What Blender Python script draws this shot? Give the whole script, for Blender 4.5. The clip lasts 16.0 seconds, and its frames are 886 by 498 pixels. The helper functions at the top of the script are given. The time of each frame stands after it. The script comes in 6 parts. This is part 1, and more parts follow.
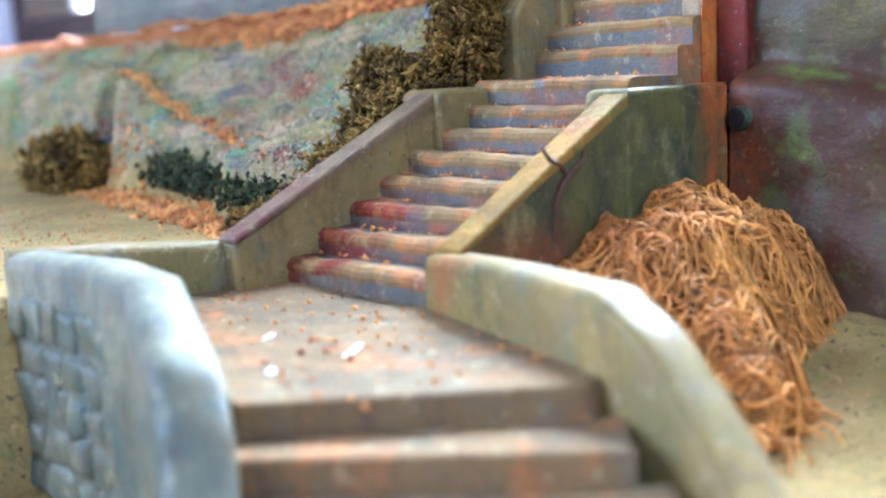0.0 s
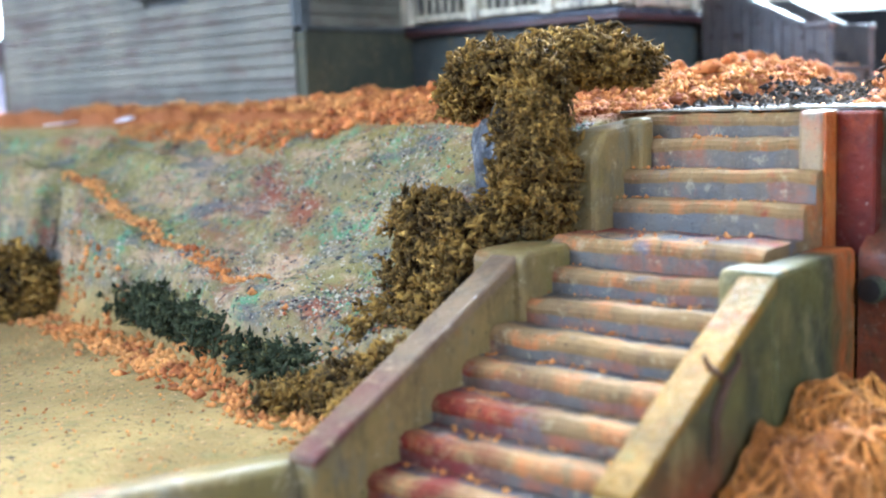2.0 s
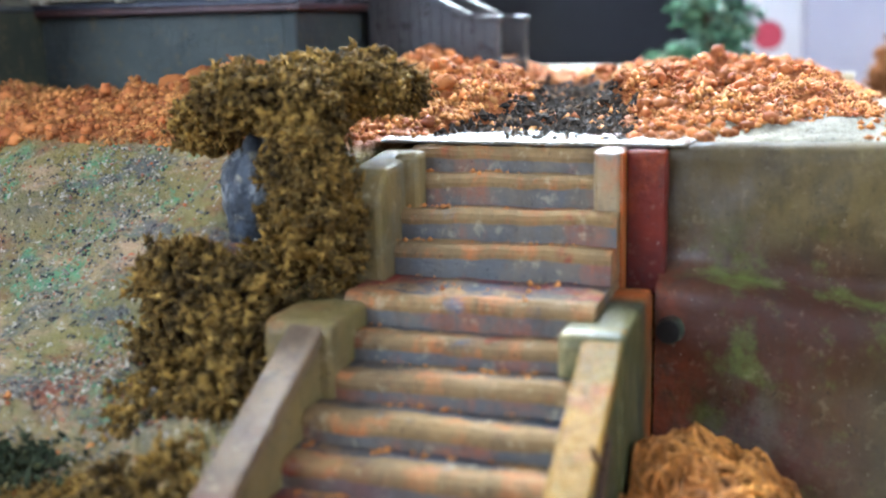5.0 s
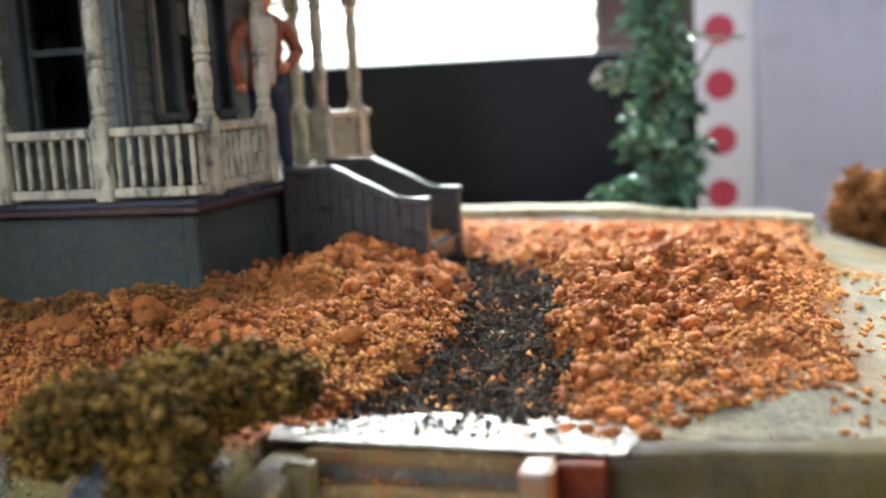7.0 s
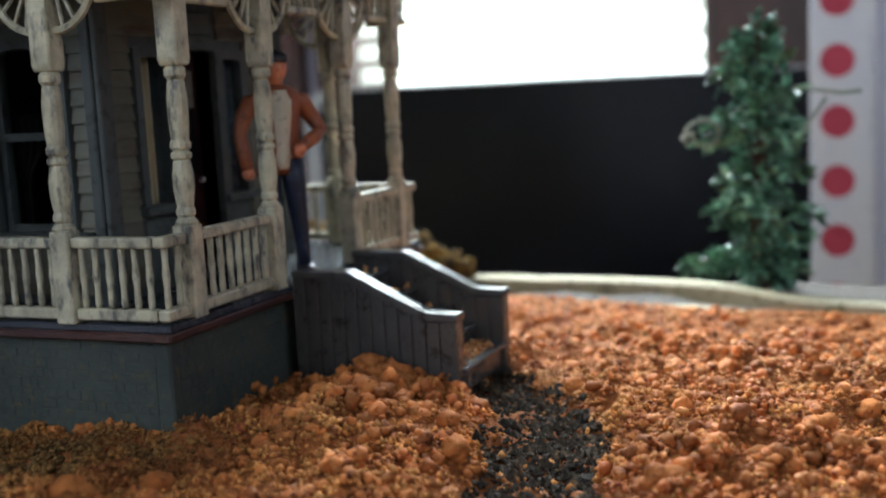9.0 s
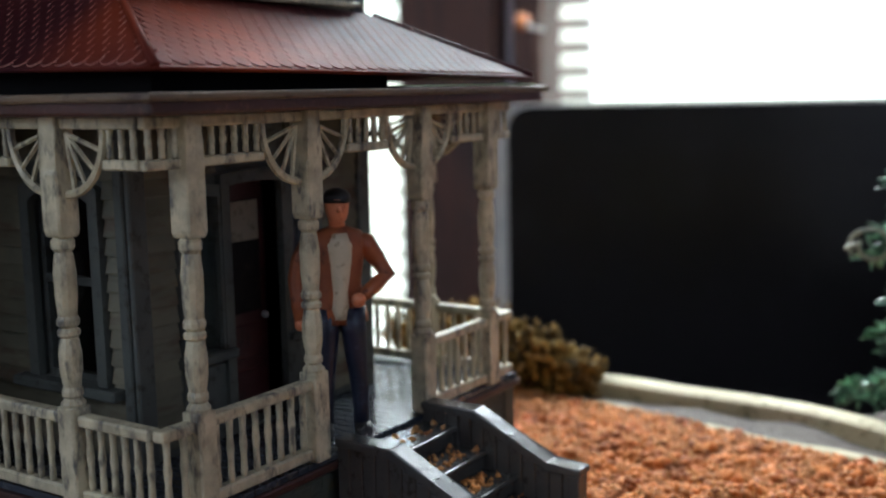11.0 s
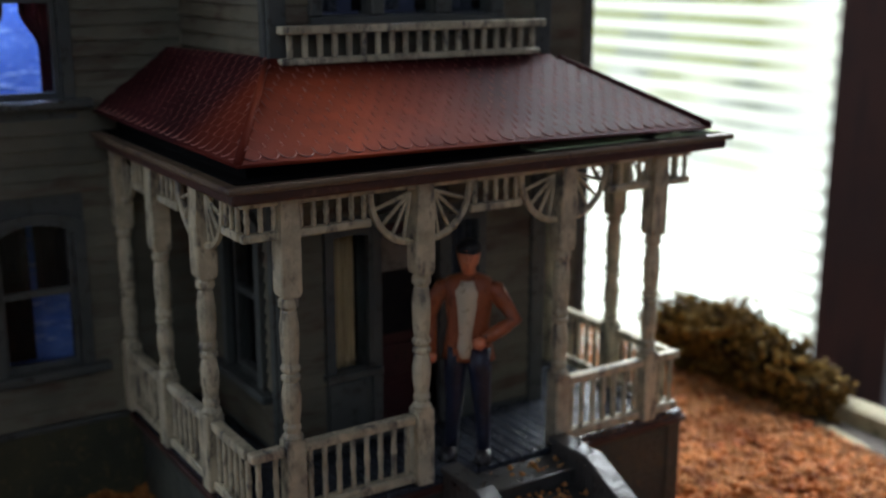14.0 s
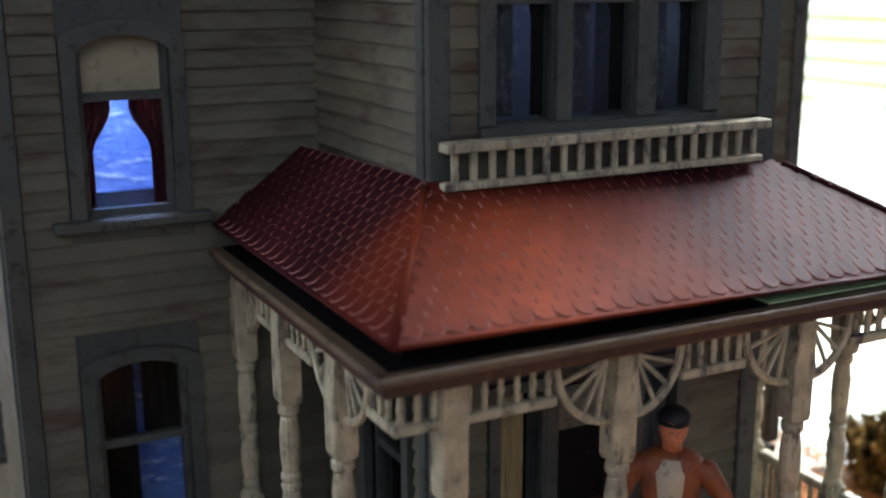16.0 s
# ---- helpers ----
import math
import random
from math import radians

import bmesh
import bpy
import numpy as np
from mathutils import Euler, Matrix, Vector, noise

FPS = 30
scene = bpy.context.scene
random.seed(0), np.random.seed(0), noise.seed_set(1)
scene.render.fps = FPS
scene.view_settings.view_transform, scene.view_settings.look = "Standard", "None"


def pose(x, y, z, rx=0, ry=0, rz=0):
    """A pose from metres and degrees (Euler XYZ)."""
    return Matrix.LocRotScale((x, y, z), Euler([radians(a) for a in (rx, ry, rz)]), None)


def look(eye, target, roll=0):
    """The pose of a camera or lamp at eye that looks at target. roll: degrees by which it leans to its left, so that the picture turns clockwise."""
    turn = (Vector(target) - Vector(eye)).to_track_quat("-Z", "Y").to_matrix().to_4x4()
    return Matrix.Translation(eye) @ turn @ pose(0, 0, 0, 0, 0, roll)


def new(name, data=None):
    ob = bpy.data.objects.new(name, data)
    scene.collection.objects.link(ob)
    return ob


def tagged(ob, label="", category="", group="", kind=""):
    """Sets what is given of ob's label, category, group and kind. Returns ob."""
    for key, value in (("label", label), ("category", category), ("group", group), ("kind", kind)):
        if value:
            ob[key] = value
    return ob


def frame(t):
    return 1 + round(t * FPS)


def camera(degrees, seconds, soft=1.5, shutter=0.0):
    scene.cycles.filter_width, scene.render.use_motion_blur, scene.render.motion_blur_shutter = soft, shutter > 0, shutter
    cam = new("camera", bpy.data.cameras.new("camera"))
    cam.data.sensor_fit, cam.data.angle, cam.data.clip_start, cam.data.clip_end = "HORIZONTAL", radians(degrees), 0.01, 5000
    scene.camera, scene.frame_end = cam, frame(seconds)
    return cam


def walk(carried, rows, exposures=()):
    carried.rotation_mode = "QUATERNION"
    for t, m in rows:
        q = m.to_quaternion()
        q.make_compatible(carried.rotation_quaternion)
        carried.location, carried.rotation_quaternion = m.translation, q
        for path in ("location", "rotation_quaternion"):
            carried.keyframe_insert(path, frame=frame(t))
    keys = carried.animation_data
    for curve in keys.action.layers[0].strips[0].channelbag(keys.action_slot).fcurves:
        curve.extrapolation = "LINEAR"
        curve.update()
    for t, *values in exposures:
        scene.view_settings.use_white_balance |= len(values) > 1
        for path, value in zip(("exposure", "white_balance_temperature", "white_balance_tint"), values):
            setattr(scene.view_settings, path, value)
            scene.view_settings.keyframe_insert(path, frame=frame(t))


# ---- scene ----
U = 0.01  # the model is written in centimetres
cam = camera(43.3, 16.0, 2.1)
cam.data.dof.use_dof = True
cam.data.dof.focus_distance, cam.data.dof.aperture_fstop = 8.2 * U, 42.0
PATH = [
    (0, (0.219, 0.172, 4.405), (1.522, 1.654, 4.087), -2.8),
    (0.5, (0.257, 0.794, 4.635), (1.608, 2.238, 4.338), -4.0),
    (1, (0.315, 1.175, 4.96), (1.7, 2.592, 4.688), -4.2),
    (1.5, (0.214, 1.64, 5.089), (1.652, 3.006, 4.828), -3.2),
    (2, (0.212, 2.115, 5.236), (1.689, 3.436, 4.967), -2.3),
    (2.5, (0.126, 2.439, 5.484), (1.664, 3.686, 5.201), -2.0),
    (3, (-0.037, 2.561, 5.258), (1.619, 3.636, 4.939), -1.3),
    (3.2, (-0.092, 2.57, 5.268), (1.579, 3.612, 4.919), -2.1),
    (5.3, (0.349, 3.961, 6.114), (2.223, 4.536, 5.714), -2.1),
    (5.5, (0.425, 3.975, 6.296), (2.298, 4.554, 5.899), -3.3),
    (6, (0.893, 4.117, 6.501), (2.779, 4.675, 6.141), -3.1),
    (6.5, (1.243, 4.151, 6.735), (3.144, 4.687, 6.417), -2.8),
    (7, (1.737, 3.879, 6.962), (3.635, 4.444, 6.682), -3.3),
    (7.5, (2.272, 3.887, 7.116), (4.168, 4.452, 6.828), -3.3),
    (8, (2.896, 3.87, 7.305), (4.779, 4.481, 7.017), -3.1),
    (8.5, (3.458, 3.8, 7.361), (5.316, 4.489, 7.089), -3.1),
    (9, (3.904, 3.801, 7.704), (5.738, 4.553, 7.438), -2.9),
    (9.5, (4.481, 3.708, 7.98), (6.276, 4.556, 7.731), -2.9),
    (9.7, (4.663, 3.736, 8.094), (6.446, 4.608, 7.845), -2.8),
    (11.8, (5.985, 2.77, 9.398), (7.535, 3.998, 9.096), -0.5),
    (12, (5.971, 2.621, 9.44), (7.494, 3.881, 9.136), -0.5),
    (12.5, (5.952, 2.06, 9.637), (7.386, 3.413, 9.299), -0.3),
    (13, (6.254, 1.281, 9.912), (7.568, 2.739, 9.526), 0.1),
    (13.5, (6.897, 0.824, 10.483), (8.061, 2.377, 10.002), 0.1),
    (14, (7.472, 1.084, 10.598), (8.528, 2.71, 10.104), 0.1),
    (14.5, (7.835, 1.493, 10.737), (8.811, 3.162, 10.227), -0.2),
    (15, (8.008, 2.096, 10.959), (8.95, 3.788, 10.458), -0.4),
    (15.5, (8.137, 2.639, 11.001), (9.045, 4.36, 10.538), -0.3),
    (16, (8.211, 3.261, 11.162), (9.083, 4.997, 10.686), -0.3),
]
EXPOSURES = [(0.0, 2.38, 4950, 10), (1.5, 2.5, 5250, 10), (2.5, 2.45, 5250, 10), (3.2, 2.12, 5300, 10), (5.5, 1.9, 5650, 10), (7.0, 1.15, 6250, 10), (9.0, 0.45, 5950, 6),
             (12.0, 0.1, 6150, 11), (13.5, 0.05, 6150, 11), (14.0, -0.4, 6250, 12), (14.5, -0.5, 6350, 13), (15.5, -0.2, 6300, 12), (16.0, 0.5, 6300, 12)]
walk(cam, [(t, look(Vector(eye) * U, Vector(target) * U, roll)) for t, eye, target, roll in PATH], EXPOSURES)

# ---------------------------------------------------------------- world and light
world = bpy.data.worlds.new("world")
scene.world = world
world.use_nodes = True
wn = world.node_tree
sky = wn.nodes.new("ShaderNodeTexSky")
sky.sky_type, sky.sun_disc, sky.sun_elevation, sky.sun_rotation = "NISHITA", False, radians(50), radians(100)
wn.links.new(sky.outputs[0], wn.nodes["Background"].inputs[0])
wn.nodes["Background"].inputs[1].default_value = 0.1


def lamp(name, kind, where, aim, energy, color, size=(10, 10)):
    data = bpy.data.lights.new(name, kind)
    data.energy, data.color = energy, color
    if kind == "AREA":
        data.shape, data.size, data.size_y = "RECTANGLE", size[0] * U, size[1] * U
    elif kind == "POINT":
        data.shadow_soft_size = size[0] * U
    ob = new(name, data)
    ob.matrix_world = look(Vector(where) * U, Vector(aim) * U) if aim else Matrix.Translation(Vector(where) * U)
    return ob


# fill lamps behind and beside the walker, at added openings out of view
lamp("rear_fill_light", "AREA", (-40, -118, 70), (5, 5, 5), 1.9, (0.78, 0.9, 1.0), (90, 70))
lamp("side_fill_light", "AREA", (-98, 60, 60), (5, 8, 5), 3.8, (0.78, 0.9, 1.0), (70, 60))
# daylight that falls steeply through the upper halves of the two tall windows
lamp("window_light", "AREA", (58, 22.2, 54), (0, 22.2, 20), 7.0, (0.93, 0.99, 1.0), (19, 50))
lamp("window_light", "AREA", (58, 60.3, 54), (0, 40, 15), 12.0, (0.93, 0.99, 1.0), (34, 50))
lamp("led", "POINT", (9.8, 12.75, 11.2), None, 0.04, (0.45, 0.6, 1.0), (0.15,))
lamp("led", "POINT", (10.75, 12.4, 7.1), None, 0.000016, (0.35, 0.5, 1.0), (0.08,))
lamp("led", "POINT", (13.5, 10.9, 11.2), None, 0.0016, (0.45, 0.55, 1.0), (0.05,))


# ---------------------------------------------------------------- mesh tools (centimetres)
ORG = {}


def thing(name, x, y, z, label, category, group="", kind=""):
    ob = new(name)
    ob.empty_display_size = 0.002
    ob.location = Vector((x, y, z)) * U
    ORG[ob.name] = Vector((x, y, z)) * U
    return tagged(ob, label, category, group, kind)


def mesh_of(name, bm, materials, org, smooth):
    bmesh.ops.recalc_face_normals(bm, faces=bm.faces)
    for v in bm.verts:
        v.co = v.co * U - org
    me = bpy.data.meshes.new(name)
    bm.to_mesh(me)
    bm.free()
    for m in materials if isinstance(materials, (list, tuple)) else [materials]:
        me.materials.append(m)
    if smooth:
        for p in me.polygons:
            p.use_smooth = True
    return me


def part(name, bm, material, parent=None, label="", smooth=False):
    """One bmesh in world centimetres as one mesh object under a thing or a part."""
    org = ORG[parent.name] if parent else Vector((0, 0, 0))
    ob = new(name, mesh_of(name, bm, material, org, smooth))
    ORG[ob.name] = org
    if parent:
        ob.parent = parent
    return tagged(ob, label)


def solo(name, bm, material, label, category, kind="", group="", smooth=False):
    return tagged(part(name, bm, material, None, label, smooth), "", category, group, kind)


def raw(name, verts, faces, material, smooth=False, parent=None):
    org = np.array(ORG[parent.name]) if parent else 0.0
    me = bpy.data.meshes.new(name)
    me.from_pydata((np.asarray(verts) * U - org).tolist(), [], faces)
    me.materials.append(material)
    if smooth:
        me.polygons.foreach_set("use_smooth", [True] * len(me.polygons))
    ob = new(name, me)
    ORG[ob.name] = ORG[parent.name] if parent else Vector((0, 0, 0))
    if parent:
        ob.parent = parent
    return ob


def box(bm, x0, x1, y0, y1, z0, z1, bev=0.0, seg=1):
    vs = [bm.verts.new((x, y, z)) for x in (x0, x1) for y in (y0, y1) for z in (z0, z1)]
    fs = [bm.faces.new([vs[i] for i in q]) for q in ((0, 1, 3, 2), (4, 6, 7, 5), (0, 4, 5, 1), (2, 3, 7, 6), (0, 2, 6, 4), (1, 5, 7, 3))]
    if bev:
        es = list({e for f in fs for e in f.edges})
        bmesh.ops.bevel(bm, geom=es, offset=bev, segments=seg, affect="EDGES", profile=0.5)
    return bm


def prism(bm, pts, shift, bev=0.0, seg=1):
    """A polygon of 3D points, swept along the vector shift."""
    a = [bm.verts.new(p) for p in pts]
    b = [bm.verts.new(Vector(p) + Vector(shift)) for p in pts]
    n = len(pts)
    fs = [bm.faces.new(a), bm.faces.new(b[::-1])]
    fs += [bm.faces.new((a[i], a[(i + 1) % n], b[(i + 1) % n], b[i])) for i in range(n)]
    if bev:
        es = list({e for f in fs for e in f.edges})
        bmesh.ops.bevel(bm, geom=es, offset=bev, segments=seg, affect="EDGES", profile=0.5)
    return bm


def lathe(bm, profile, cx, cy, n=10):
    rings = [[bm.verts.new((cx + r * math.cos(2 * math.pi * k / n), cy + r * math.sin(2 * math.pi * k / n), z)) for k in range(n)] for r, z in profile]
    for a, b in zip(rings, rings[1:]):
        for k in range(n):
            bm.faces.new((a[k], a[(k + 1) % n], b[(k + 1) % n], b[k]))
    bm.faces.new(rings[0][::-1])
    bm.faces.new(rings[-1])
    return bm


def tube(bm, pts, radii, n=6):
    pts = [Vector(p) for p in pts]
    rings = []
    for i, p in enumerate(pts):
        d = (pts[min(i + 1, len(pts) - 1)] - pts[max(i - 1, 0)]).normalized()
        a = d.orthogonal().normalized()
        b = d.cross(a)
        r = radii[i] if isinstance(radii, (list, tuple)) else radii
        rings.append([bm.verts.new(p + r * (a * math.cos(2 * math.pi * k / n) + b * math.sin(2 * math.pi * k / n))) for k in range(n)])
    for a, b in zip(rings, rings[1:]):
        off = min(range(n), key=lambda s: sum((a[k].co - b[(k + s) % n].co).length for k in range(n)))
        for k in range(n):
            bm.faces.new((a[k], a[(k + 1) % n], b[(k + 1 + off) % n], b[(k + off) % n]))
    bm.faces.new(rings[0][::-1])
    bm.faces.new(rings[-1])
    return bm


def nz(x, y, z=0.0, s=1.0):
    return noise.noise(Vector((x * s, y * s, z * s)))


# ---------------------------------------------------------------- materials
def lin(r, g, b):
    return tuple((c / 255 / 12.92 if c / 255 <= 0.04045 else ((c / 255 + 0.055) / 1.055) ** 2.4) for c in (r, g, b)) + (1,)


class Mat:
    """A node material whose patterns are sized in centimetres."""

    def __init__(self, name, rough=0.6, metal=0.0, spec=0.5):
        self.m = bpy.data.materials.new(name)
        self.m.use_nodes = True
        self.t = self.m.node_tree
        self.b = self.t.nodes["Principled BSDF"]
        self.b.inputs["Roughness"].default_value = rough
        self.b.inputs["Metallic"].default_value = metal
        self.b.inputs["Specular IOR Level"].default_value = spec
        geo = self.n("ShaderNodeNewGeometry")
        sc = self.n("ShaderNodeVectorMath", operation="SCALE")
        sc.inputs["Scale"].default_value = 1 / U
        self.l(geo.outputs["Position"], sc.inputs[0])
        self.pos = sc.outputs[0]

    def n(self, kind, **kw):
        node = self.t.nodes.new(kind)
        for k, v in kw.items():
            if k == "operation":
                node.operation = v
            elif k == "blend":
                node.blend_type = v
        return node

    def l(self, a, b):
        self.t.links.new(a, b)

    def noise(self, scale, detail=4.0, rough=0.6, stretch=None):
        node = self.n("ShaderNodeTexNoise")
        node.inputs["Scale"].default_value, node.inputs["Detail"].default_value, node.inputs["Roughness"].default_value = scale, detail, rough
        src = self.pos
        if stretch:
            mp = self.n("ShaderNodeMapping")
            mp.inputs["Scale"].default_value = stretch
            self.l(src, mp.inputs[0])
            src = mp.outputs[0]
        self.l(src, node.inputs["Vector"])
        return node.outputs["Fac"]

    def step(self, fac, lo, hi):
        node = self.n("ShaderNodeMapRange")
        node.inputs[1].default_value, node.inputs[2].default_value = lo, hi
        self.l(fac, node.inputs[0])
        return node.outputs[0]

    def mix(self, fac, a, b):
        node = self.n("ShaderNodeMixRGB")
        for sock, v in zip(node.inputs, (fac, a, b)):
            if isinstance(v, (tuple, float, int)):
                sock.default_value = v
            else:
                self.l(v, sock)
        return node.outputs[0]

    def times(self, a, b):
        node = self.n("ShaderNodeMath", operation="MULTIPLY")
        for sock, v in zip(node.inputs, (a, b)):
            if isinstance(v, (float, int)):
                sock.default_value = v
            else:
                self.l(v, sock)
        return node.outputs[0]

    def band(self, axis, lo, hi, soft=0.15):
        """One inside the stretch lo..hi of a world axis, in centimetres."""
        sep = self.n("ShaderNodeSeparateXYZ")
        self.l(self.pos, sep.inputs[0])
        v = sep.outputs["xyz".index(axis)]
        return self.times(self.step(v, lo - soft, lo + soft), self.step(v, hi + soft, hi - soft))

    def vary(self, col, amount=0.3, island=False):
        src = self.n("ShaderNodeNewGeometry").outputs["Random Per Island"] if island else self.n("ShaderNodeObjectInfo").outputs["Random"]
        hsv = self.n("ShaderNodeHueSaturation")
        rng = self.n("ShaderNodeMapRange")
        rng.inputs[3].default_value, rng.inputs[4].default_value = 1 - amount, 1 + amount
        self.l(src, rng.inputs[0])
        self.l(rng.outputs[0], hsv.inputs["Value"])
        self.l(col, hsv.inputs["Color"])
        return hsv.outputs[0]

    def color(self, col):
        if isinstance(col, tuple):
            self.b.inputs["Base Color"].default_value = col
        else:
            self.l(col, self.b.inputs["Base Color"])
        return self

    def rough(self, fac, lo, hi):
        rng = self.n("ShaderNodeMapRange")
        rng.inputs[3].default_value, rng.inputs[4].default_value = lo, hi
        self.l(fac, rng.inputs[0])
        self.l(rng.outputs[0], self.b.inputs["Roughness"])
        return self

    def bump(self, fac, depth, strength=0.6):
        node = self.n("ShaderNodeBump")
        node.inputs["Strength"].default_value, node.inputs["Distance"].default_value = strength, depth * U
        self.l(fac, node.inputs["Height"])
        prev = self.b.inputs["Normal"].links
        if prev:
            self.l(prev[0].from_socket, node.inputs["Normal"])
        self.l(node.outputs[0], self.b.inputs["Normal"])
        return self


def two_tone(name, a, b, c, s1=1.5, s2=12.0, rough=0.6, bump=0.02, spec=0.4, vary=0.0, island=False, c_at=(0.56, 0.68), stretch=None):
    """Colour a to b over patches of 1/s1 cm, flecked with c at 1/s2 cm."""
    m = Mat(name, rough, 0.0, spec)
    n1, n2 = m.noise(s1, 5), m.noise(s2, 3, 0.7, stretch)
    col = m.mix(m.step(n1, 0.35, 0.65), a, b)
    col = m.mix(m.step(n2, *c_at), col, c)
    if vary:
        col = m.vary(col, vary, island)
    m.color(col).rough(n1, max(rough - 0.12, 0.05), min(rough + 0.15, 1.0))
    m.bump(n2, bump).bump(n1, bump * 2, 0.3)
    return m.m


def stained(name, base, other, stains, rough=0.5, spec=0.5, grit=22.0, bump=0.012, dirt=0.6, dust=0.45):
    """Painted plaster with stains: rows of (colour, noise scale, from, to, optional stretches of an axis to keep to)."""
    m = Mat(name, rough, 0.0, spec)
    n1, fine = m.noise(1.6, 7, 0.66), m.noise(grit, 3, 0.7)
    col = m.mix(m.step(n1, 0.38, 0.62), base, other)
    for i, (c, sc, lo, hi, *keep) in enumerate(stains):
        f = m.times(m.step(m.noise(sc, 8, 0.72, (1 + 0.13 * i, 1 - 0.07 * i, 0.6)), lo - 0.03, hi), 0.92)
        f = m.times(f, m.step(m.noise(sc * 5 + 2, 4, 0.7), 0.2, 0.45))
        for axis, a, b, soft in keep:
            f = m.times(f, m.band(axis, a, b, soft))
        col = m.mix(f, col, c)
    col = m.mix(m.times(m.step(m.noise(3.4, 7, 0.78, (1.3, 1.3, 0.55)), 0.5, 0.7), dirt), col, lin(52, 46, 38))
    col = m.mix(m.times(m.step(m.noise(9.0, 4, 0.75), 0.58, 0.7), dust), col, lin(186, 172, 136))
    col = m.mix(m.times(m.step(m.noise(34.0, 2, 0.6), 0.71, 0.78), 0.3), col, lin(204, 196, 176))
    col = m.mix(m.times(m.step(m.noise(29.0, 2, 0.6), 0.66, 0.72), 0.6), col, lin(40, 34, 30))
    m.color(col).rough(m.noise(5.0, 5, 0.7), max(rough - 0.22, 0.06), rough + 0.22)
    m.bump(fine, bump).bump(m.noise(5.0, 6, 0.75), 0.03, 0.3)
    return m.m


MAT = {}
RED_FOOT = (lin(104, 34, 30), 2.4, 0.44, 0.56, ("x", 3.8, 5.1, 0.25), ("y", 5.75, 6.7, 0.2))
MAT["stair"] = stained("painted_plaster", lin(142, 118, 68), lin(114, 98, 62), [
    (lin(116, 102, 52), 1.1, 0.50, 0.62), (lin(140, 86, 44), 1.7, 0.60, 0.70), (lin(110, 106, 88), 2.6, 0.56, 0.68)], 0.46, 0.25)
MAT["stair_olive"] = stained("olive_plaster", lin(98, 92, 52), lin(72, 73, 47), [
    (lin(150, 136, 92), 1.4, 0.54, 0.66), (lin(150, 56, 34), 1.3, 0.42, 0.54, ("x", 3.9, 5.5, 0.2), ("z", 2, 3.25, 0.3)), (lin(60, 62, 50), 2.0, 0.56, 0.66), (lin(172, 84, 30), 1.6, 0.36, 0.5, ("x", 6.7, 7.4, 0.1))], 0.45, 0.18, dust=0.2)
MAT["coping"] = stained("brown_coping", lin(130, 106, 72), lin(108, 88, 66), [
    (lin(104, 80, 58), 1.8, 0.5, 0.62), (lin(88, 34, 34), 2.2, 0.44, 0.56, ("x", 3.6, 4.5, 0.2))], 0.38, 0.5)
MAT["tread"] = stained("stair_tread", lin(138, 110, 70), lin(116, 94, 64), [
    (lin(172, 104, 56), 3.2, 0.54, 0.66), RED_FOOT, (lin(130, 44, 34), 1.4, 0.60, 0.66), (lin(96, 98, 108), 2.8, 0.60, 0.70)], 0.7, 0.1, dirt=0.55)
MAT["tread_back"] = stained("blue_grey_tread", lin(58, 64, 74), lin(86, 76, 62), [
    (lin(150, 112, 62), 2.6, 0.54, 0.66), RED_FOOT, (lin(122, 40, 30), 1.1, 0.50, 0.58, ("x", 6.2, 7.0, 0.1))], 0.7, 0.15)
# Riser shade is put into this darker, greyer base; the stains are paint.
MAT["riser"] = stained("shaded_stair_riser", lin(106, 94, 76), lin(82, 81, 79), [
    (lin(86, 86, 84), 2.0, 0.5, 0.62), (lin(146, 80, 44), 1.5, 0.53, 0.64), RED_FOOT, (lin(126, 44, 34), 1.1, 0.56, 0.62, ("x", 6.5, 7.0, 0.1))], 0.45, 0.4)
MAT["coping_olive"] = stained("ochre_coping", lin(156, 116, 48), lin(120, 92, 40), [
    (lin(112, 104, 60), 2.0, 0.54, 0.66), (lin(150, 92, 46), 2.4, 0.58, 0.68)], 0.5, 0.15, 14.0, 0.03, dust=0.08)
MAT["landing"] = stained("landing_floor", lin(122, 96, 64), lin(100, 84, 62), [
    (lin(160, 100, 56), 2.4, 0.56, 0.68), (lin(108, 96, 74), 4.0, 0.54, 0.66)], 0.7, 0.12)
MAT["stone_wing"] = stained("cast_stone", lin(106, 100, 78), lin(82, 84, 74), [
    (lin(136, 134, 108), 2.0, 0.52, 0.66), (lin(66, 82, 78), 3.0, 0.52, 0.64)], 0.45, 0.4)
MAT["retaining"] = stained("painted_rockface", lin(80, 66, 40), lin(60, 50, 33), [
    (lin(98, 84, 50), 0.8, 0.36, 0.52, ("z", 4.5, 5.2, 0.15), ("y", -9, 4.3, 0.3)), (lin(92, 84, 72), 0.9, 0.58, 0.68), (lin(78, 28, 20), 1.2, 0.40, 0.54, ("y", 3.75, 5.4, 0.35), ("z", 2, 4.45, 0.25)), (lin(132, 58, 24), 1.6, 0.44, 0.56, ("y", 4.5, 5.4, 0.12), ("z", 2, 4.2, 0.2)), (lin(64, 38, 26), 0.9, 0.34, 0.5, ("y", 3.3, 4.8, 0.3), ("z", 3.75, 4.3, 0.15)), (lin(84, 92, 40), 3.0, 0.55, 0.64, ("z", 2.4, 4.5, 0.2), ("y", 2.9, 4.6, 0.3))], 0.4, 0.2, 16.0, dust=0.12)
MAT["glaze"] = stained("glazed_plaster", lin(120, 108, 86), lin(96, 88, 74), [(lin(150, 92, 54), 2.0, 0.56, 0.7)], 0.14, 0.6, 7.0, 0.08)
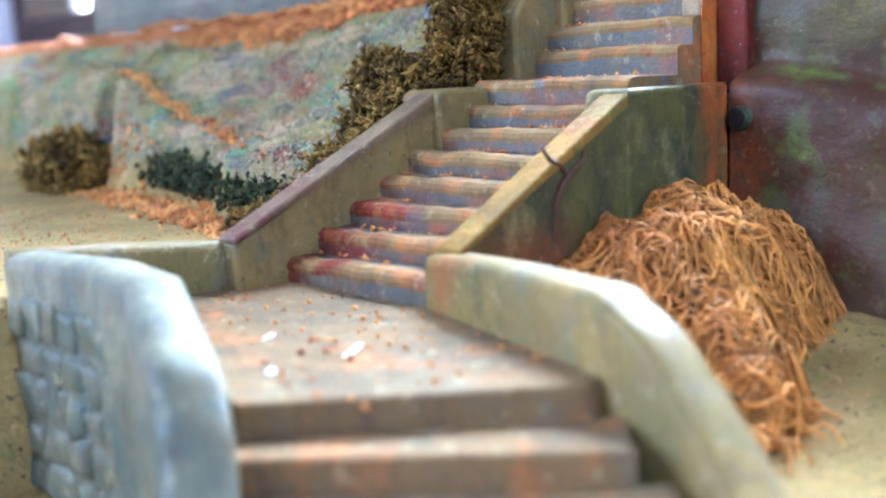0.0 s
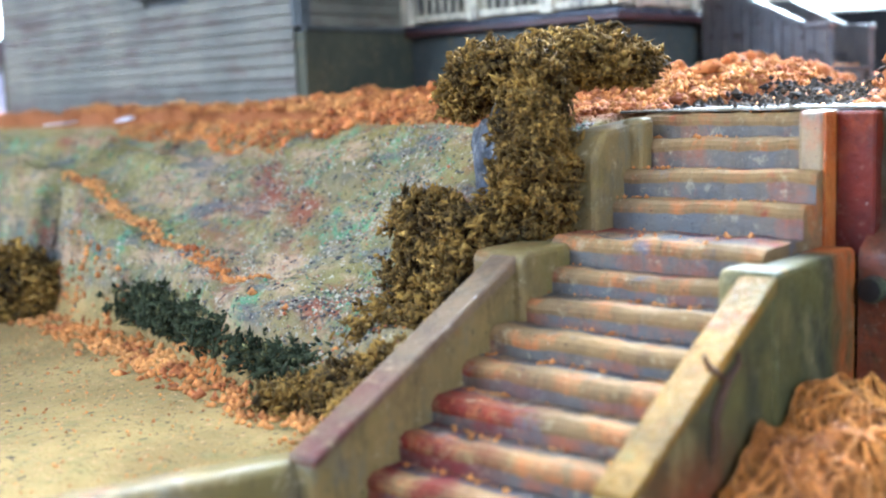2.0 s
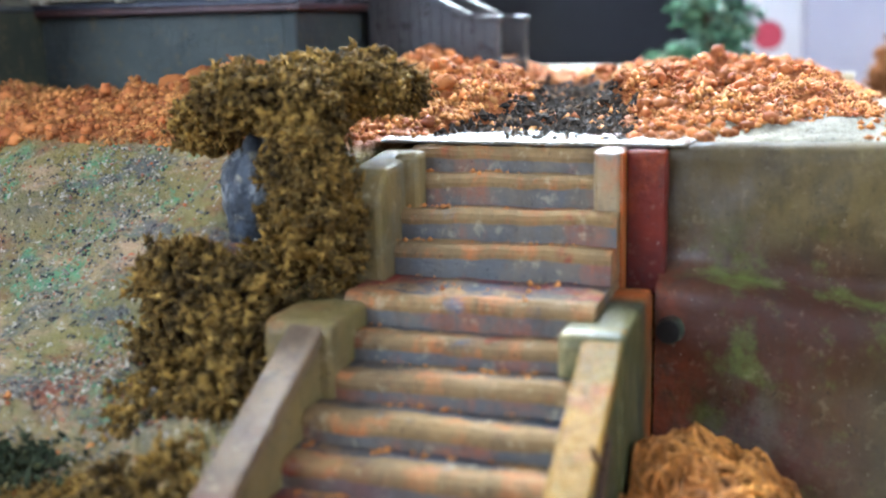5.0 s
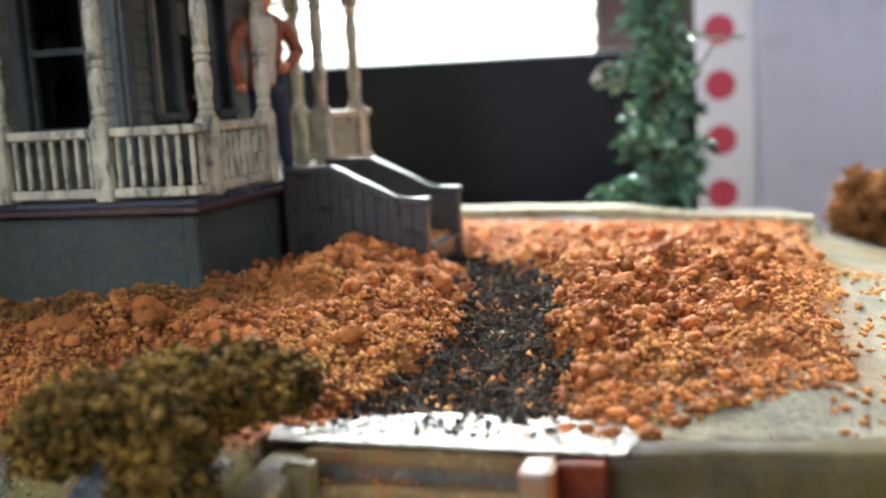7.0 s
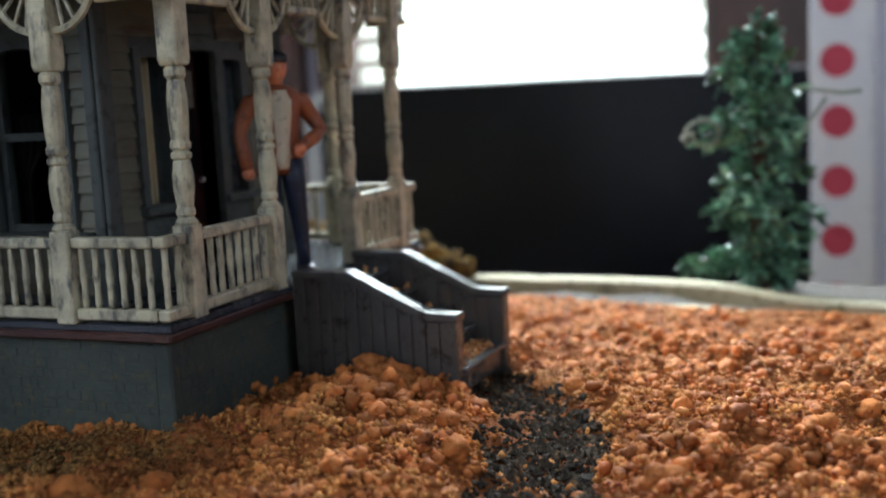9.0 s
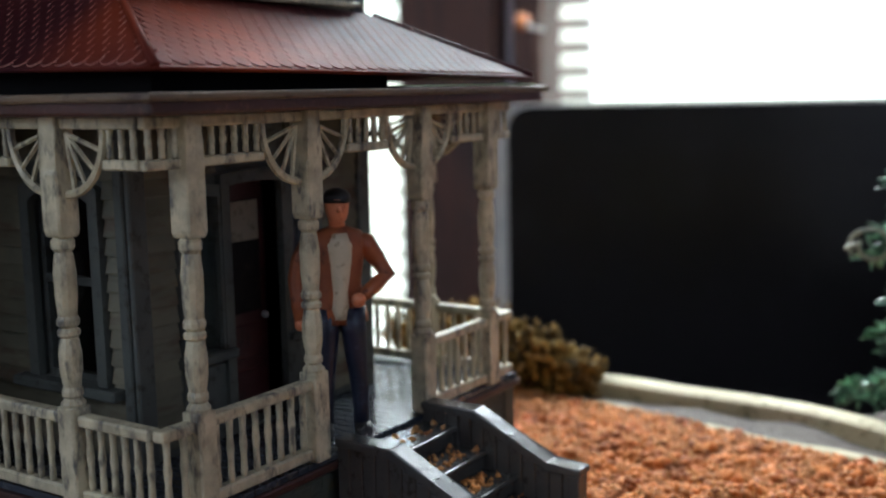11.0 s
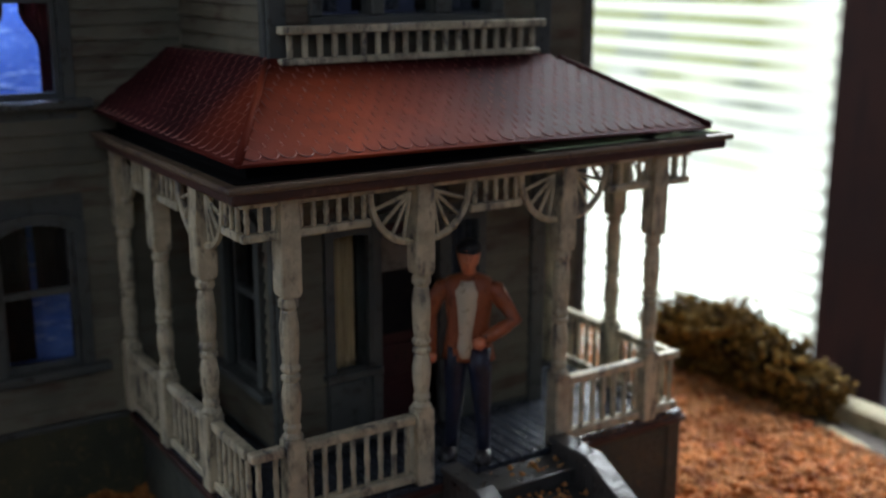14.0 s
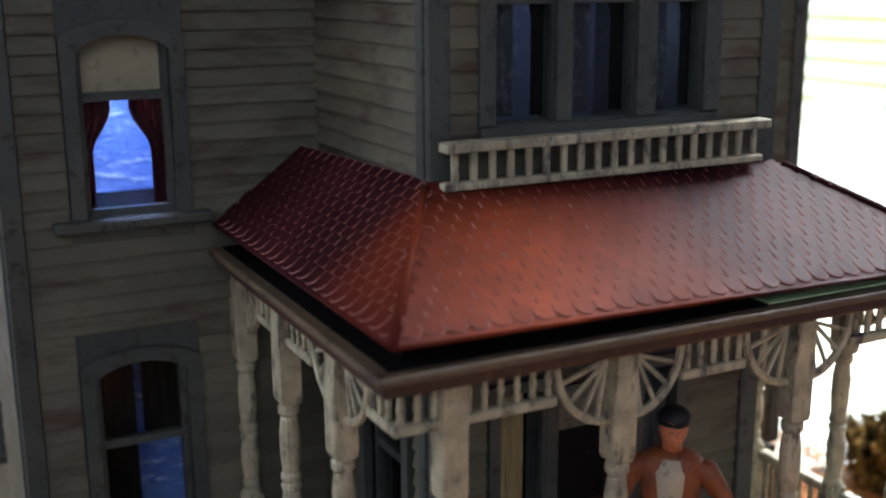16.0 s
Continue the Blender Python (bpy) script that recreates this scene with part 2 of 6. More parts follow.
MAT["pillar_red"] = stained("rust_red_paint", lin(104, 34, 18), lin(74, 24, 18), [(lin(150, 70, 26), 1.5, 0.55, 0.7)], 0.5, 0.2, dust=0.12)
MAT["pillar_edge"] = stained("orange_wash", lin(186, 98, 34), lin(160, 78, 28), [(lin(196, 140, 70), 2.0, 0.52, 0.64)], 0.35)
MAT["pillar"] = stained("ochre_pillar", lin(146, 122, 84), lin(122, 116, 102), [(lin(168, 84, 30), 1.6, 0.5, 0.6), (lin(112, 118, 126), 2.0, 0.56, 0.66)], 0.35)


def ground_material():
    m = Mat("scenery_ground", 0.8, 0.0, 0.3)
    n1, n2, fine = m.noise(0.9, 6), m.noise(2.2, 5), m.noise(20.0, 3, 0.75)
    sand = m.mix(m.step(n1, 0.35, 0.62), lin(172, 144, 86), lin(142, 116, 64))
    col = m.mix(m.times(m.step(n2, 0.58, 0.7), 0.5), sand, lin(112, 104, 62))
    col = m.mix(m.step(m.noise(17.0, 2, 0.6), 0.61, 0.67), col, lin(70, 60, 40))
    col = m.mix(m.step(m.noise(21.0, 2, 0.6), 0.63, 0.69), col, lin(196, 150, 104))
    col = m.mix(m.times(m.step(m.noise(5.0, 5, 0.75), 0.5, 0.66), 0.5), col, lin(112, 112, 66))
    # bank: grey stone-like, with green and red splashes
    bank = m.mix(m.step(n2, 0.42, 0.58), lin(146, 128, 84), lin(112, 104, 80))
    bank = m.mix(m.times(m.step(m.noise(0.8, 6, 0.7), 0.44, 0.56), 0.85), bank, lin(130, 120, 66))
    bank = m.mix(m.times(m.band("z", 4.72, 5.2, 0.14), 0.75), bank, lin(132, 118, 58))
    bank = m.mix(m.times(m.step(m.noise(2.2, 7, 0.75, (1, 1.2, 1)), 0.54, 0.62), 0.75), bank, lin(84, 146, 104))
    bank = m.mix(m.times(m.step(m.noise(0.9, 7, 0.7, (1.2, 0.8, 1)), 0.53, 0.63), 0.85), bank, lin(128, 62, 42))
    bank = m.mix(m.times(m.step(m.noise(1.3, 7, 0.75, (0.7, 0.7, 2.2)), 0.52, 0.62), 0.8), bank, lin(184, 150, 116))
    bank = m.mix(m.times(m.step(m.noise(1.5, 7, 0.75, (0.7, 0.8, 2.6)), 0.53, 0.61), 0.8), bank, lin(90, 92, 92))
    bank = m.mix(m.step(m.noise(17.0, 4, 0.75), 0.59, 0.65), bank, lin(190, 176, 156))
    bank = m.mix(m.step(m.noise(15.0, 3, 0.75, (1.1, 1, 1)), 0.58, 0.64), bank, lin(34, 36, 42))
    in_bank = m.times(m.band("z", 3.55, 5.02, 0.12), m.band("y", 6.4, 40, 0.2))
    col = m.mix(in_bank, col, bank)
    # the yard: bare concrete beside the dirt
    conc = m.mix(m.step(n1, 0.4, 0.6), lin(150, 138, 112), lin(126, 118, 98))
    conc = m.mix(m.step(m.noise(0.5, 3), 0.52, 0.6), conc, lin(130, 102, 38))
    conc = m.mix(m.step(fine, 0.62, 0.68), conc, lin(74, 64, 54))
    yard = m.mix(m.band("y", -30, 3.45, 0.25), lin(156, 92, 44), conc)
    yard = m.mix(m.times(m.band("x", 0, 8.5, 0.25), m.band("y", -30, 4.6, 0.2)), yard, conc)
    col = m.mix(m.band("z", 5.03, 9, 0.03), col, yard)
    col = m.mix(m.times(m.band("x", 8.9, 40, 0.1), m.band("z", 4.0, 9, 0.05)), col, yard)
    col = m.mix(m.times(m.band("x", 18.35, 40, 0.1), m.band("z", 4.0, 9, 0.05)), col, lin(96, 88, 80))
    m.color(col)
    m.bump(fine, 0.05, 0.9).bump(m.noise(6.0, 5, 0.75), 0.09, 0.7)
    return m.m


MAT["ground"] = ground_material()


def gravel_material():
    """Orange dirt, browner and mixed with dry moss beside the porch."""
    m = Mat("orange_gravel", 0.75, 0.0, 0.2)
    n1, n2 = m.noise(0.8, 5), m.noise(6.0, 3, 0.7)
    col = m.mix(m.step(n1, 0.35, 0.65), lin(186, 116, 56), lin(200, 142, 78))
    far = m.times(m.band("x", 13.6, 30, 0.9), m.step(m.noise(0.7, 5), 0.3, 0.5))
    col = m.mix(m.times(far, 0.7), col, lin(214, 160, 112))
    col = m.mix(m.step(n2, 0.56, 0.68), col, lin(130, 72, 35))
    col = m.mix(m.times(m.step(m.noise(2.1, 6, 0.72), 0.5, 0.6), 0.75), col, lin(128, 58, 26))
    moss = m.times(m.times(m.band("x", 9.2, 10.7, 0.4), m.band("y", 8.2, 11.6, 0.5)), m.step(m.noise(1.1, 5, 0.7), 0.28, 0.42))
    col = m.mix(m.times(moss, 0.85), col, lin(92, 70, 34))
    m.color(m.vary(col, 0.34, True)).bump(n2, 0.012)
    return m.m


MAT["gravel"] = gravel_material()
MAT["clod"] = two_tone("brown_orange_clod", lin(158, 86, 40), lin(186, 118, 62), lin(98, 46, 24), 1.8, 9.0, 0.7, 0.03, 0.2, 0.45, True)
MAT["rock"] = two_tone("orange_rock", lin(160, 92, 44), lin(176, 110, 58), lin(110, 62, 34), 2.0, 14.0, 0.8, 0.04, 0.12, 0.3)
MAT["cinder"] = two_tone("black_cinder", lin(46, 39, 31), lin(66, 55, 42), lin(104, 80, 54), 2.0, 8.0, 0.8, 0.01, 0.25, 0.5, True)
MAT["foam"] = two_tone("foliage_foam", lin(136, 104, 42), lin(64, 49, 21), lin(170, 136, 68), 3.6, 9.0, 0.85, 0.02, 0.2, 0.65, True, (0.58, 0.7))
# Near-black core colour paints the deep shade in gaps between crumbs.
MAT["foam_core"] = two_tone("foam_core_shade", lin(36, 28, 12), lin(26, 20, 10), lin(50, 40, 18), 3.0, 9.0, 0.95, 0.02, 0.1)
MAT["foam_green"] = two_tone("green_foliage_foam", lin(58, 62, 40), lin(42, 47, 30), lin(96, 90, 52), 3.0, 9.0, 0.85, 0.02, 0.1, 0.4, True)
MAT["mulch"] = two_tone("orange_fibre", lin(204, 140, 58), lin(168, 104, 40), lin(94, 54, 24), 1.2, 6.0, 0.6, 0.01, 0.4, 0.45, True, (0.6, 0.72))
# Darker core colour paints the shade in gaps between the fibres.
MAT["mulch_core"] = two_tone("fibre_core_shade", lin(64, 36, 18), lin(44, 26, 14), lin(96, 56, 26), 1.2, 6.0, 0.9, 0.05, 0.2)
MAT["trim_brown"] = two_tone("brown_trim", lin(70, 40, 33), lin(54, 30, 26), lin(90, 60, 48), 1.2, 12.0, 0.4, 0.008, 0.5)
MAT["black"] = two_tone("black_plastic", lin(14, 13, 14), lin(20, 19, 20), lin(30, 28, 28), 2.0, 12.0, 0.35, 0.004, 0.5)
# Flat black paints the shade under the lifted roof and in the holes.
MAT["void"] = two_tone("matte_gap_black", lin(7, 6, 7), lin(10, 9, 9), lin(14, 12, 12), 2.0, 12.0, 0.9, 0.004, 0.1)
MAT["cream"] = two_tone("dry_brushed_cream", lin(200, 190, 160), lin(156, 147, 124), lin(96, 92, 86), 5.0, 9.0, 0.45, 0.014, 0.4, 0.0, False, (0.52, 0.68), (1, 1, 0.4))
MAT["siding"] = two_tone("grey_green_siding", lin(108, 102, 84), lin(86, 84, 70), lin(74, 56, 42), 1.1, 3.0, 0.5, 0.014, 0.4, 0.14, False, (0.5, 0.7), (0.4, 0.4, 1.6))
MAT["siding_trim"] = two_tone("grey_green_trim", lin(82, 84, 79), lin(66, 70, 68), lin(54, 51, 47), 1.0, 8.0, 0.5, 0.01, 0.4)
MAT["foundation"] = two_tone("green_grey_stonework", lin(72, 76, 68), lin(57, 62, 58), lin(86, 80, 58), 1.0, 9.0, 0.6, 0.03, 0.35)
MAT["foundation_olive"] = two_tone("dark_olive_stonework", lin(74, 72, 50), lin(56, 58, 44), lin(88, 80, 54), 1.0, 9.0, 0.6, 0.03, 0.35)
MAT["deck"] = two_tone("blue_grey_deck", lin(56, 60, 68), lin(46, 50, 58), lin(80, 82, 84), 1.0, 8.0, 0.24, 0.008, 0.5)
MAT["gutter"] = two_tone("worn_tan_gutter", lin(108, 90, 70), lin(86, 70, 56), lin(60, 42, 36), 1.2, 6.0, 0.4, 0.01, 0.5)
MAT["tray"] = two_tone("pale_green_plastic", lin(206, 226, 176), lin(192, 216, 160), lin(180, 204, 150), 1.0, 8.0, 0.12, 0.003, 0.6)
MAT["step_grey"] = two_tone("grey_step_paint", lin(80, 77, 73), lin(66, 65, 64), lin(50, 46, 42), 1.2, 8.0, 0.18, 0.01, 0.5)
MAT["door"] = two_tone("dark_red_door", lin(62, 20, 21), lin(48, 15, 16), lin(36, 13, 13), 1.5, 9.0, 0.45, 0.006, 0.4)
MAT["blind"] = two_tone("tan_blind", lin(176, 158, 130), lin(164, 146, 120), lin(140, 124, 100), 2.0, 9.0, 0.7, 0.004, 0.3)
MAT["curtain_tan"] = two_tone("tan_pleated_curtain", lin(214, 190, 142), lin(196, 170, 124), lin(150, 124, 84), 2.0, 6.0, 0.8, 0.01, 0.2, 0.0, False, (0.55, 0.7), (4, 4, 0.3))
MAT["door_blind"] = two_tone("grey_door_blind", lin(138, 130, 114), lin(124, 116, 102), lin(104, 96, 84), 2.0, 9.0, 0.7, 0.004, 0.3)
MAT["curtain"] = two_tone("dark_red_curtain", lin(84, 30, 30), lin(58, 20, 22), lin(128, 62, 56), 2.0, 6.0, 0.8, 0.01, 0.2, 0.0, False, (0.55, 0.7), (4, 4, 0.3))
MAT["interior_dark"] = two_tone("dark_interior", lin(22, 18, 18), lin(30, 26, 26), lin(40, 34, 30), 2.0, 6.0, 0.8, 0.01, 0.2)
MAT["foil"] = two_tone("crumpled_film", lin(120, 150, 220), lin(90, 120, 200), lin(200, 215, 245), 2.5, 9.0, 0.22, 0.16, 0.8, 0.0, False, (0.56, 0.68), (0.5, 1, 2.2))
MAT["lace"] = two_tone("grey_net_curtain", lin(92, 96, 102), lin(78, 82, 90), lin(120, 122, 126), 2.0, 8.0, 0.7, 0.01, 0.2)


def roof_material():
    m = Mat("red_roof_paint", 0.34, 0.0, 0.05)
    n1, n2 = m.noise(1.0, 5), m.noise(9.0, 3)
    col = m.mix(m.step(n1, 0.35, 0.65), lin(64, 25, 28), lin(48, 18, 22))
    # Orange near one corner: paint fade and warm light, both put into the colour.
    warm_patch = m.times(m.step(m.noise(0.5, 4), 0.25, 0.55), m.band("x", 10.9, 12.5, 0.85))
    warm_patch = m.times(warm_patch, m.band("y", 7.5, 9.7, 0.2))
    col = m.mix(warm_patch, col, lin(134, 56, 30))
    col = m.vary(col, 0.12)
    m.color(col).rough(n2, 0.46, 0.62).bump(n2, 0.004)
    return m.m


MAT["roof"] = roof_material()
# Pale rims put the shine on lit shingle edges into the colour.
MAT["roof_rim"] = two_tone("roof_rim_highlight", lin(176, 118, 106), lin(140, 84, 78), lin(190, 150, 140), 1.2, 9.0, 0.4, 0.002, 0.3)


def glass_material():
    m = Mat("window_glass", 0.05, 0.0, 0.5)
    m.b.inputs["Transmission Weight"].default_value = 1.0
    m.b.inputs["IOR"].default_value = 1.14
    m.color((0.9, 0.93, 0.95, 1))
    return m.m


MAT["glass"] = glass_material()
# Pale mint flecks put the needles' highlights into the colour.
MAT["leaf"] = two_tone("conifer_green", lin(46, 88, 62), lin(30, 62, 44), lin(138, 186, 152), 2.0, 7.0, 0.3, 0.01, 0.6, 0.5, True, (0.47, 0.58))
MAT["bark"] = two_tone("brown_wire_trunk", lin(84, 60, 40), lin(64, 44, 30), lin(110, 84, 60), 2.0, 10.0, 0.7, 0.02)
MAT["twig"] = two_tone("pale_twisted_wire", lin(150, 152, 136), lin(120, 126, 110), lin(90, 96, 84), 2.0, 10.0, 0.5, 0.01)
MAT["skin"] = two_tone("figure_skin_paint", lin(206, 128, 92), lin(196, 116, 82), lin(170, 94, 66), 4.0, 20.0, 0.4, 0.004)
MAT["jacket"] = two_tone("figure_jacket_paint", lin(150, 84, 50), lin(128, 68, 42), lin(100, 52, 32), 3.0, 12.0, 0.4, 0.008)
MAT["shirt"] = two_tone("figure_shirt_paint", lin(206, 192, 168), lin(190, 176, 150), lin(150, 134, 110), 3.0, 14.0, 0.45, 0.006)
MAT["jeans"] = two_tone("figure_trouser_paint", lin(30, 34, 52), lin(22, 26, 40), lin(46, 50, 70), 3.0, 14.0, 0.4, 0.006)
MAT["cap"] = two_tone("figure_cap_paint", lin(34, 30, 30), lin(26, 24, 26), lin(52, 46, 44), 3.0, 14.0, 0.45, 0.006)
MAT["shoe"] = two_tone("figure_shoe_paint", lin(40, 36, 38), lin(30, 28, 30), lin(120, 116, 112), 3.0, 10.0, 0.3, 0.006)
MAT["plaster"] = two_tone("white_plaster_edge", lin(176, 164, 134), lin(154, 144, 112), lin(112, 108, 78), 0.6, 6.0, 0.7, 0.03)
MAT["wall"] = two_tone("room_wall_paint", lin(186, 180, 190), lin(180, 174, 184), lin(170, 164, 172), 0.02, 0.5, 0.85, 0.02, 0.2)
MAT["ceiling"] = two_tone("room_ceiling_paint", lin(222, 220, 214), lin(216, 214, 208), lin(206, 204, 198), 0.02, 0.5, 0.9, 0.02, 0.2)
MAT["room_floor"] = two_tone("dark_carpet", lin(70, 60, 52), lin(58, 50, 44), lin(84, 74, 64), 0.05, 2.0, 0.95, 0.1, 0.1)
MAT["wood"] = two_tone("dark_brown_wood", lin(66, 36, 25), lin(50, 27, 19), lin(36, 20, 15), 0.15, 1.2, 0.45, 0.03, 0.4, 0.0, False, (0.52, 0.66), (1, 1, 0.1))
MAT["tabletop"] = two_tone("table_wood", lin(24, 19, 16), lin(19, 15, 13), lin(15, 12, 10), 0.1, 1.0, 0.95, 0.01, 0.05)
MAT["screen"] = two_tone("black_screen_plastic", lin(8, 8, 10), lin(11, 11, 14), lin(14, 14, 18), 0.05, 0.4, 0.3, 0.002, 0.2)
MAT["silver"] = two_tone("silver_edge", lin(190, 186, 180), lin(176, 174, 170), lin(150, 150, 150), 0.3, 3.0, 0.3, 0.002, 0.5)
MAT["paper"] = two_tone("white_card", lin(226, 222, 222), lin(218, 214, 216), lin(206, 202, 206), 0.1, 2.0, 0.7, 0.004, 0.2)


def grit_material():
    m = Mat("mixed_grit", 0.6, 0.0, 0.4)
    src = m.n("ShaderNodeNewGeometry").outputs["Random Per Island"]
    col = m.mix(m.step(src, 0.34, 0.35), lin(180, 168, 146), lin(44, 44, 46))
    col = m.mix(m.step(src, 0.62, 0.63), col, lin(150, 128, 88))
    col = m.mix(m.step(src, 0.78, 0.79), col, lin(92, 140, 98))
    col = m.mix(m.step(src, 0.88, 0.89), col, lin(176, 96, 54))
    m.color(m.mix(m.step(m.noise(9.0, 3), 0.4, 0.7), col, lin(110, 104, 92)))
    return m.m


MAT["grit"] = grit_material()
MAT["pink"] = two_tone("pink_print", lin(190, 74, 90), lin(180, 66, 82), lin(170, 60, 76), 0.3, 3.0, 0.7, 0.002, 0.2)
MAT["grey_card"] = two_tone("lavender_grey_board", lin(192, 188, 200), lin(186, 182, 194), lin(178, 174, 186), 0.05, 1.0, 0.8, 0.006, 0.2)


def slat_material():
    """Thin white blind slats that let daylight through."""
    m = Mat("white_blind_slat", 0.6, 0.0, 0.3)
    m.color(m.mix(m.step(m.noise(0.1, 4), 0.35, 0.65), lin(236, 236, 228), lin(226, 228, 218)))
    tr = m.n("ShaderNodeBsdfTranslucent")
    tr.inputs[0].default_value = (0.93, 0.95, 0.9, 1)
    mx = m.n("ShaderNodeMixShader")
    mx.inputs[0].default_value = 0.8
    m.l(m.b.outputs[0], mx.inputs[1])
    m.l(tr.outputs[0], mx.inputs[2])
    m.l(mx.outputs[0], m.t.nodes["Material Output"].inputs[0])
    return m.m


MAT["blind_slat"] = slat_material()
MAT["ball"] = two_tone("brown_fuzz", lin(158, 104, 54), lin(122, 76, 38), lin(186, 134, 80), 1.5, 9.0, 0.9, 0.08, 0.2)


def daylight():
    """Overexposed garden behind the windows: white light, with dark leaves here and there."""
    m = bpy.data.materials.new("garden_daylight")
    m.use_nodes = True
    t = m.node_tree
    t.nodes.remove(t.nodes["Principled BSDF"])
    em = t.nodes.new("ShaderNodeEmission")
    co = t.nodes.new("ShaderNodeTexCoord")
    mp = t.nodes.new("ShaderNodeMapping")
    mp.inputs["Scale"].default_value = (1, 1.6, 3.5)
    nzn = t.nodes.new("ShaderNodeTexNoise")
    nzn.inputs["Scale"].default_value, nzn.inputs["Detail"].default_value = 1.0, 3
    mx = t.nodes.new("ShaderNodeMixRGB")
    mx.inputs[1].default_value = (0.97, 1.0, 0.93, 1)
    leaf = t.nodes.new("ShaderNodeValToRGB")
    leaf.color_ramp.elements[0].position, leaf.color_ramp.elements[1].position = 0.44, 0.52
    leaf.color_ramp.elements[0].color, leaf.color_ramp.elements[1].color = (0.10, 0.12, 0.002, 1), (0.035, 0.05, 0.03, 1)
    leafy = t.nodes.new("ShaderNodeTexNoise")
    leafy.inputs["Scale"].default_value = 9.0
    t.links.new(co.outputs["Object"], leafy.inputs["Vector"])
    t.links.new(leafy.outputs["Fac"], leaf.inputs[0])
    t.links.new(leaf.outputs[0], mx.inputs[2])
    t.links.new(co.outputs["Object"], mp.inputs[0])
    t.links.new(mp.outputs[0], nzn.inputs["Vector"])
    rng = t.nodes.new("ShaderNodeMapRange")
    rng.inputs[1].default_value, rng.inputs[2].default_value = 0.30, 0.40
    t.links.new(nzn.outputs["Fac"], rng.inputs[0])
    sep = t.nodes.new("ShaderNodeSeparateXYZ")
    up = t.nodes.new("ShaderNodeMapRange")
    up.inputs[1].default_value, up.inputs[2].default_value = -0.12, -0.07
    side = t.nodes.new("ShaderNodeMapRange")
    side.inputs[1].default_value, side.inputs[2].default_value = 0.58, 0.74
    end = t.nodes.new("ShaderNodeMapRange")
    end.inputs[1].default_value, end.inputs[2].default_value = 1.35, 1.2
    both, most = t.nodes.new("ShaderNodeMath"), t.nodes.new("ShaderNodeMath")
    both.operation = most.operation = "MULTIPLY"
    mul = t.nodes.new("ShaderNodeMath")
    mul.operation = "MULTIPLY"
    t.links.new(t.nodes.new("ShaderNodeNewGeometry").outputs["Position"], sep.inputs[0])
    t.links.new(sep.outputs[2], up.inputs[0])
    t.links.new(sep.outputs[1], side.inputs[0])
    t.links.new(sep.outputs[1], end.inputs[0])
    t.links.new(side.outputs[0], most.inputs[0])
    t.links.new(end.outputs[0], most.inputs[1])
    t.links.new(most.outputs[0], both.inputs[0])
    t.links.new(up.outputs[0], both.inputs[1])
    t.links.new(rng.outputs[0], mul.inputs[0])
    t.links.new(both.outputs[0], mul.inputs[1])
    t.links.new(mul.outputs[0], mx.inputs[0])
    t.links.new(mx.outputs[0], em.inputs[0])
    em.inputs[1].default_value = 3.3
    t.links.new(em.outputs[0], t.nodes["Material Output"].inputs[0])
    return m


MAT["daylight"] = daylight()

# ---------------------------------------------------------------- the room round the model
def cells(u0, u1, v0, v1, holes):
    """Rectangles that fill u0..u1 x v0..v1 but for the holes (a0, a1, b0, b1)."""
    us = sorted({u0, u1, *(h[0] for h in holes), *(h[1] for h in holes)})
    out = []
    for a, b in zip(us, us[1:]):
        vs = sorted([(h[2], h[3]) for h in holes if h[0] <= a and h[1] >= b])
        at = v0
        for c, d in vs:
            if c > at:
                out.append((a, b, at, c))
            at = d
        if at < v1:
            out.append((a, b, at, v1))
    return out


RX0, RX1, RY0, RY1, RZ0, RZ1 = -100, 60, -120, 150, -75, 165
PANES = [(11.9, 32.0, -30, 80), (40.4, 78, -30, 80), (104, 146, 13, 80)]
bm = bmesh.new()
for a, b, c, d in cells(RY0, RY1, RZ0, RZ1, PANES):
    box(bm, RX1, RX1 + 6, a, b, c, d)
solo("wall_east", bm, MAT["wall"], "painted room wall with tall windows", "wall", "structure")
bm = bmesh.new()
for a, b, c, d in cells(RX0, RX1, RZ0, RZ1, [(-85, 5, 35, 105)]):
    box(bm, a, b, RY0 - 6, RY0, c, d)
solo("wall_south", bm, MAT["wall"], "painted room wall with an added opening for fill light", "wall", "structure")
bm = bmesh.new()
for a, b, c, d in cells(RY0, RY1, RZ0, RZ1, [(25, 95, 30, 90)]):
    box(bm, RX0 - 6, RX0, a, b, c, d)
solo("wall_west", bm, MAT["wall"], "painted room wall with an added opening for fill light", "wall", "structure")
solo("wall_north", box(bmesh.new(), RX0, RX1, RY1, RY1 + 6, RZ0, RZ1), MAT["wall"], "plain painted room wall", "wall", "structure")
solo("floor", box(bmesh.new(), RX0, RX1, RY0, RY1, RZ0 - 4, RZ0), MAT["room_floor"], "dark carpeted room floor", "floor", "structure")
solo("ceiling", box(bmesh.new(), RX0, RX1, RY0, RY1, RZ1, RZ1 + 4), MAT["ceiling"], "white painted room ceiling", "ceiling", "structure")
bm = bmesh.new()
bm.faces.new([bm.verts.new(p) for p in ((90, -150, -70), (90, 230, -70), (90, 230, 130), (90, -150, 130))])
solo("backdrop", bm, MAT["daylight"], "bright overexposed garden outside the windows", "backdrop", "structure")

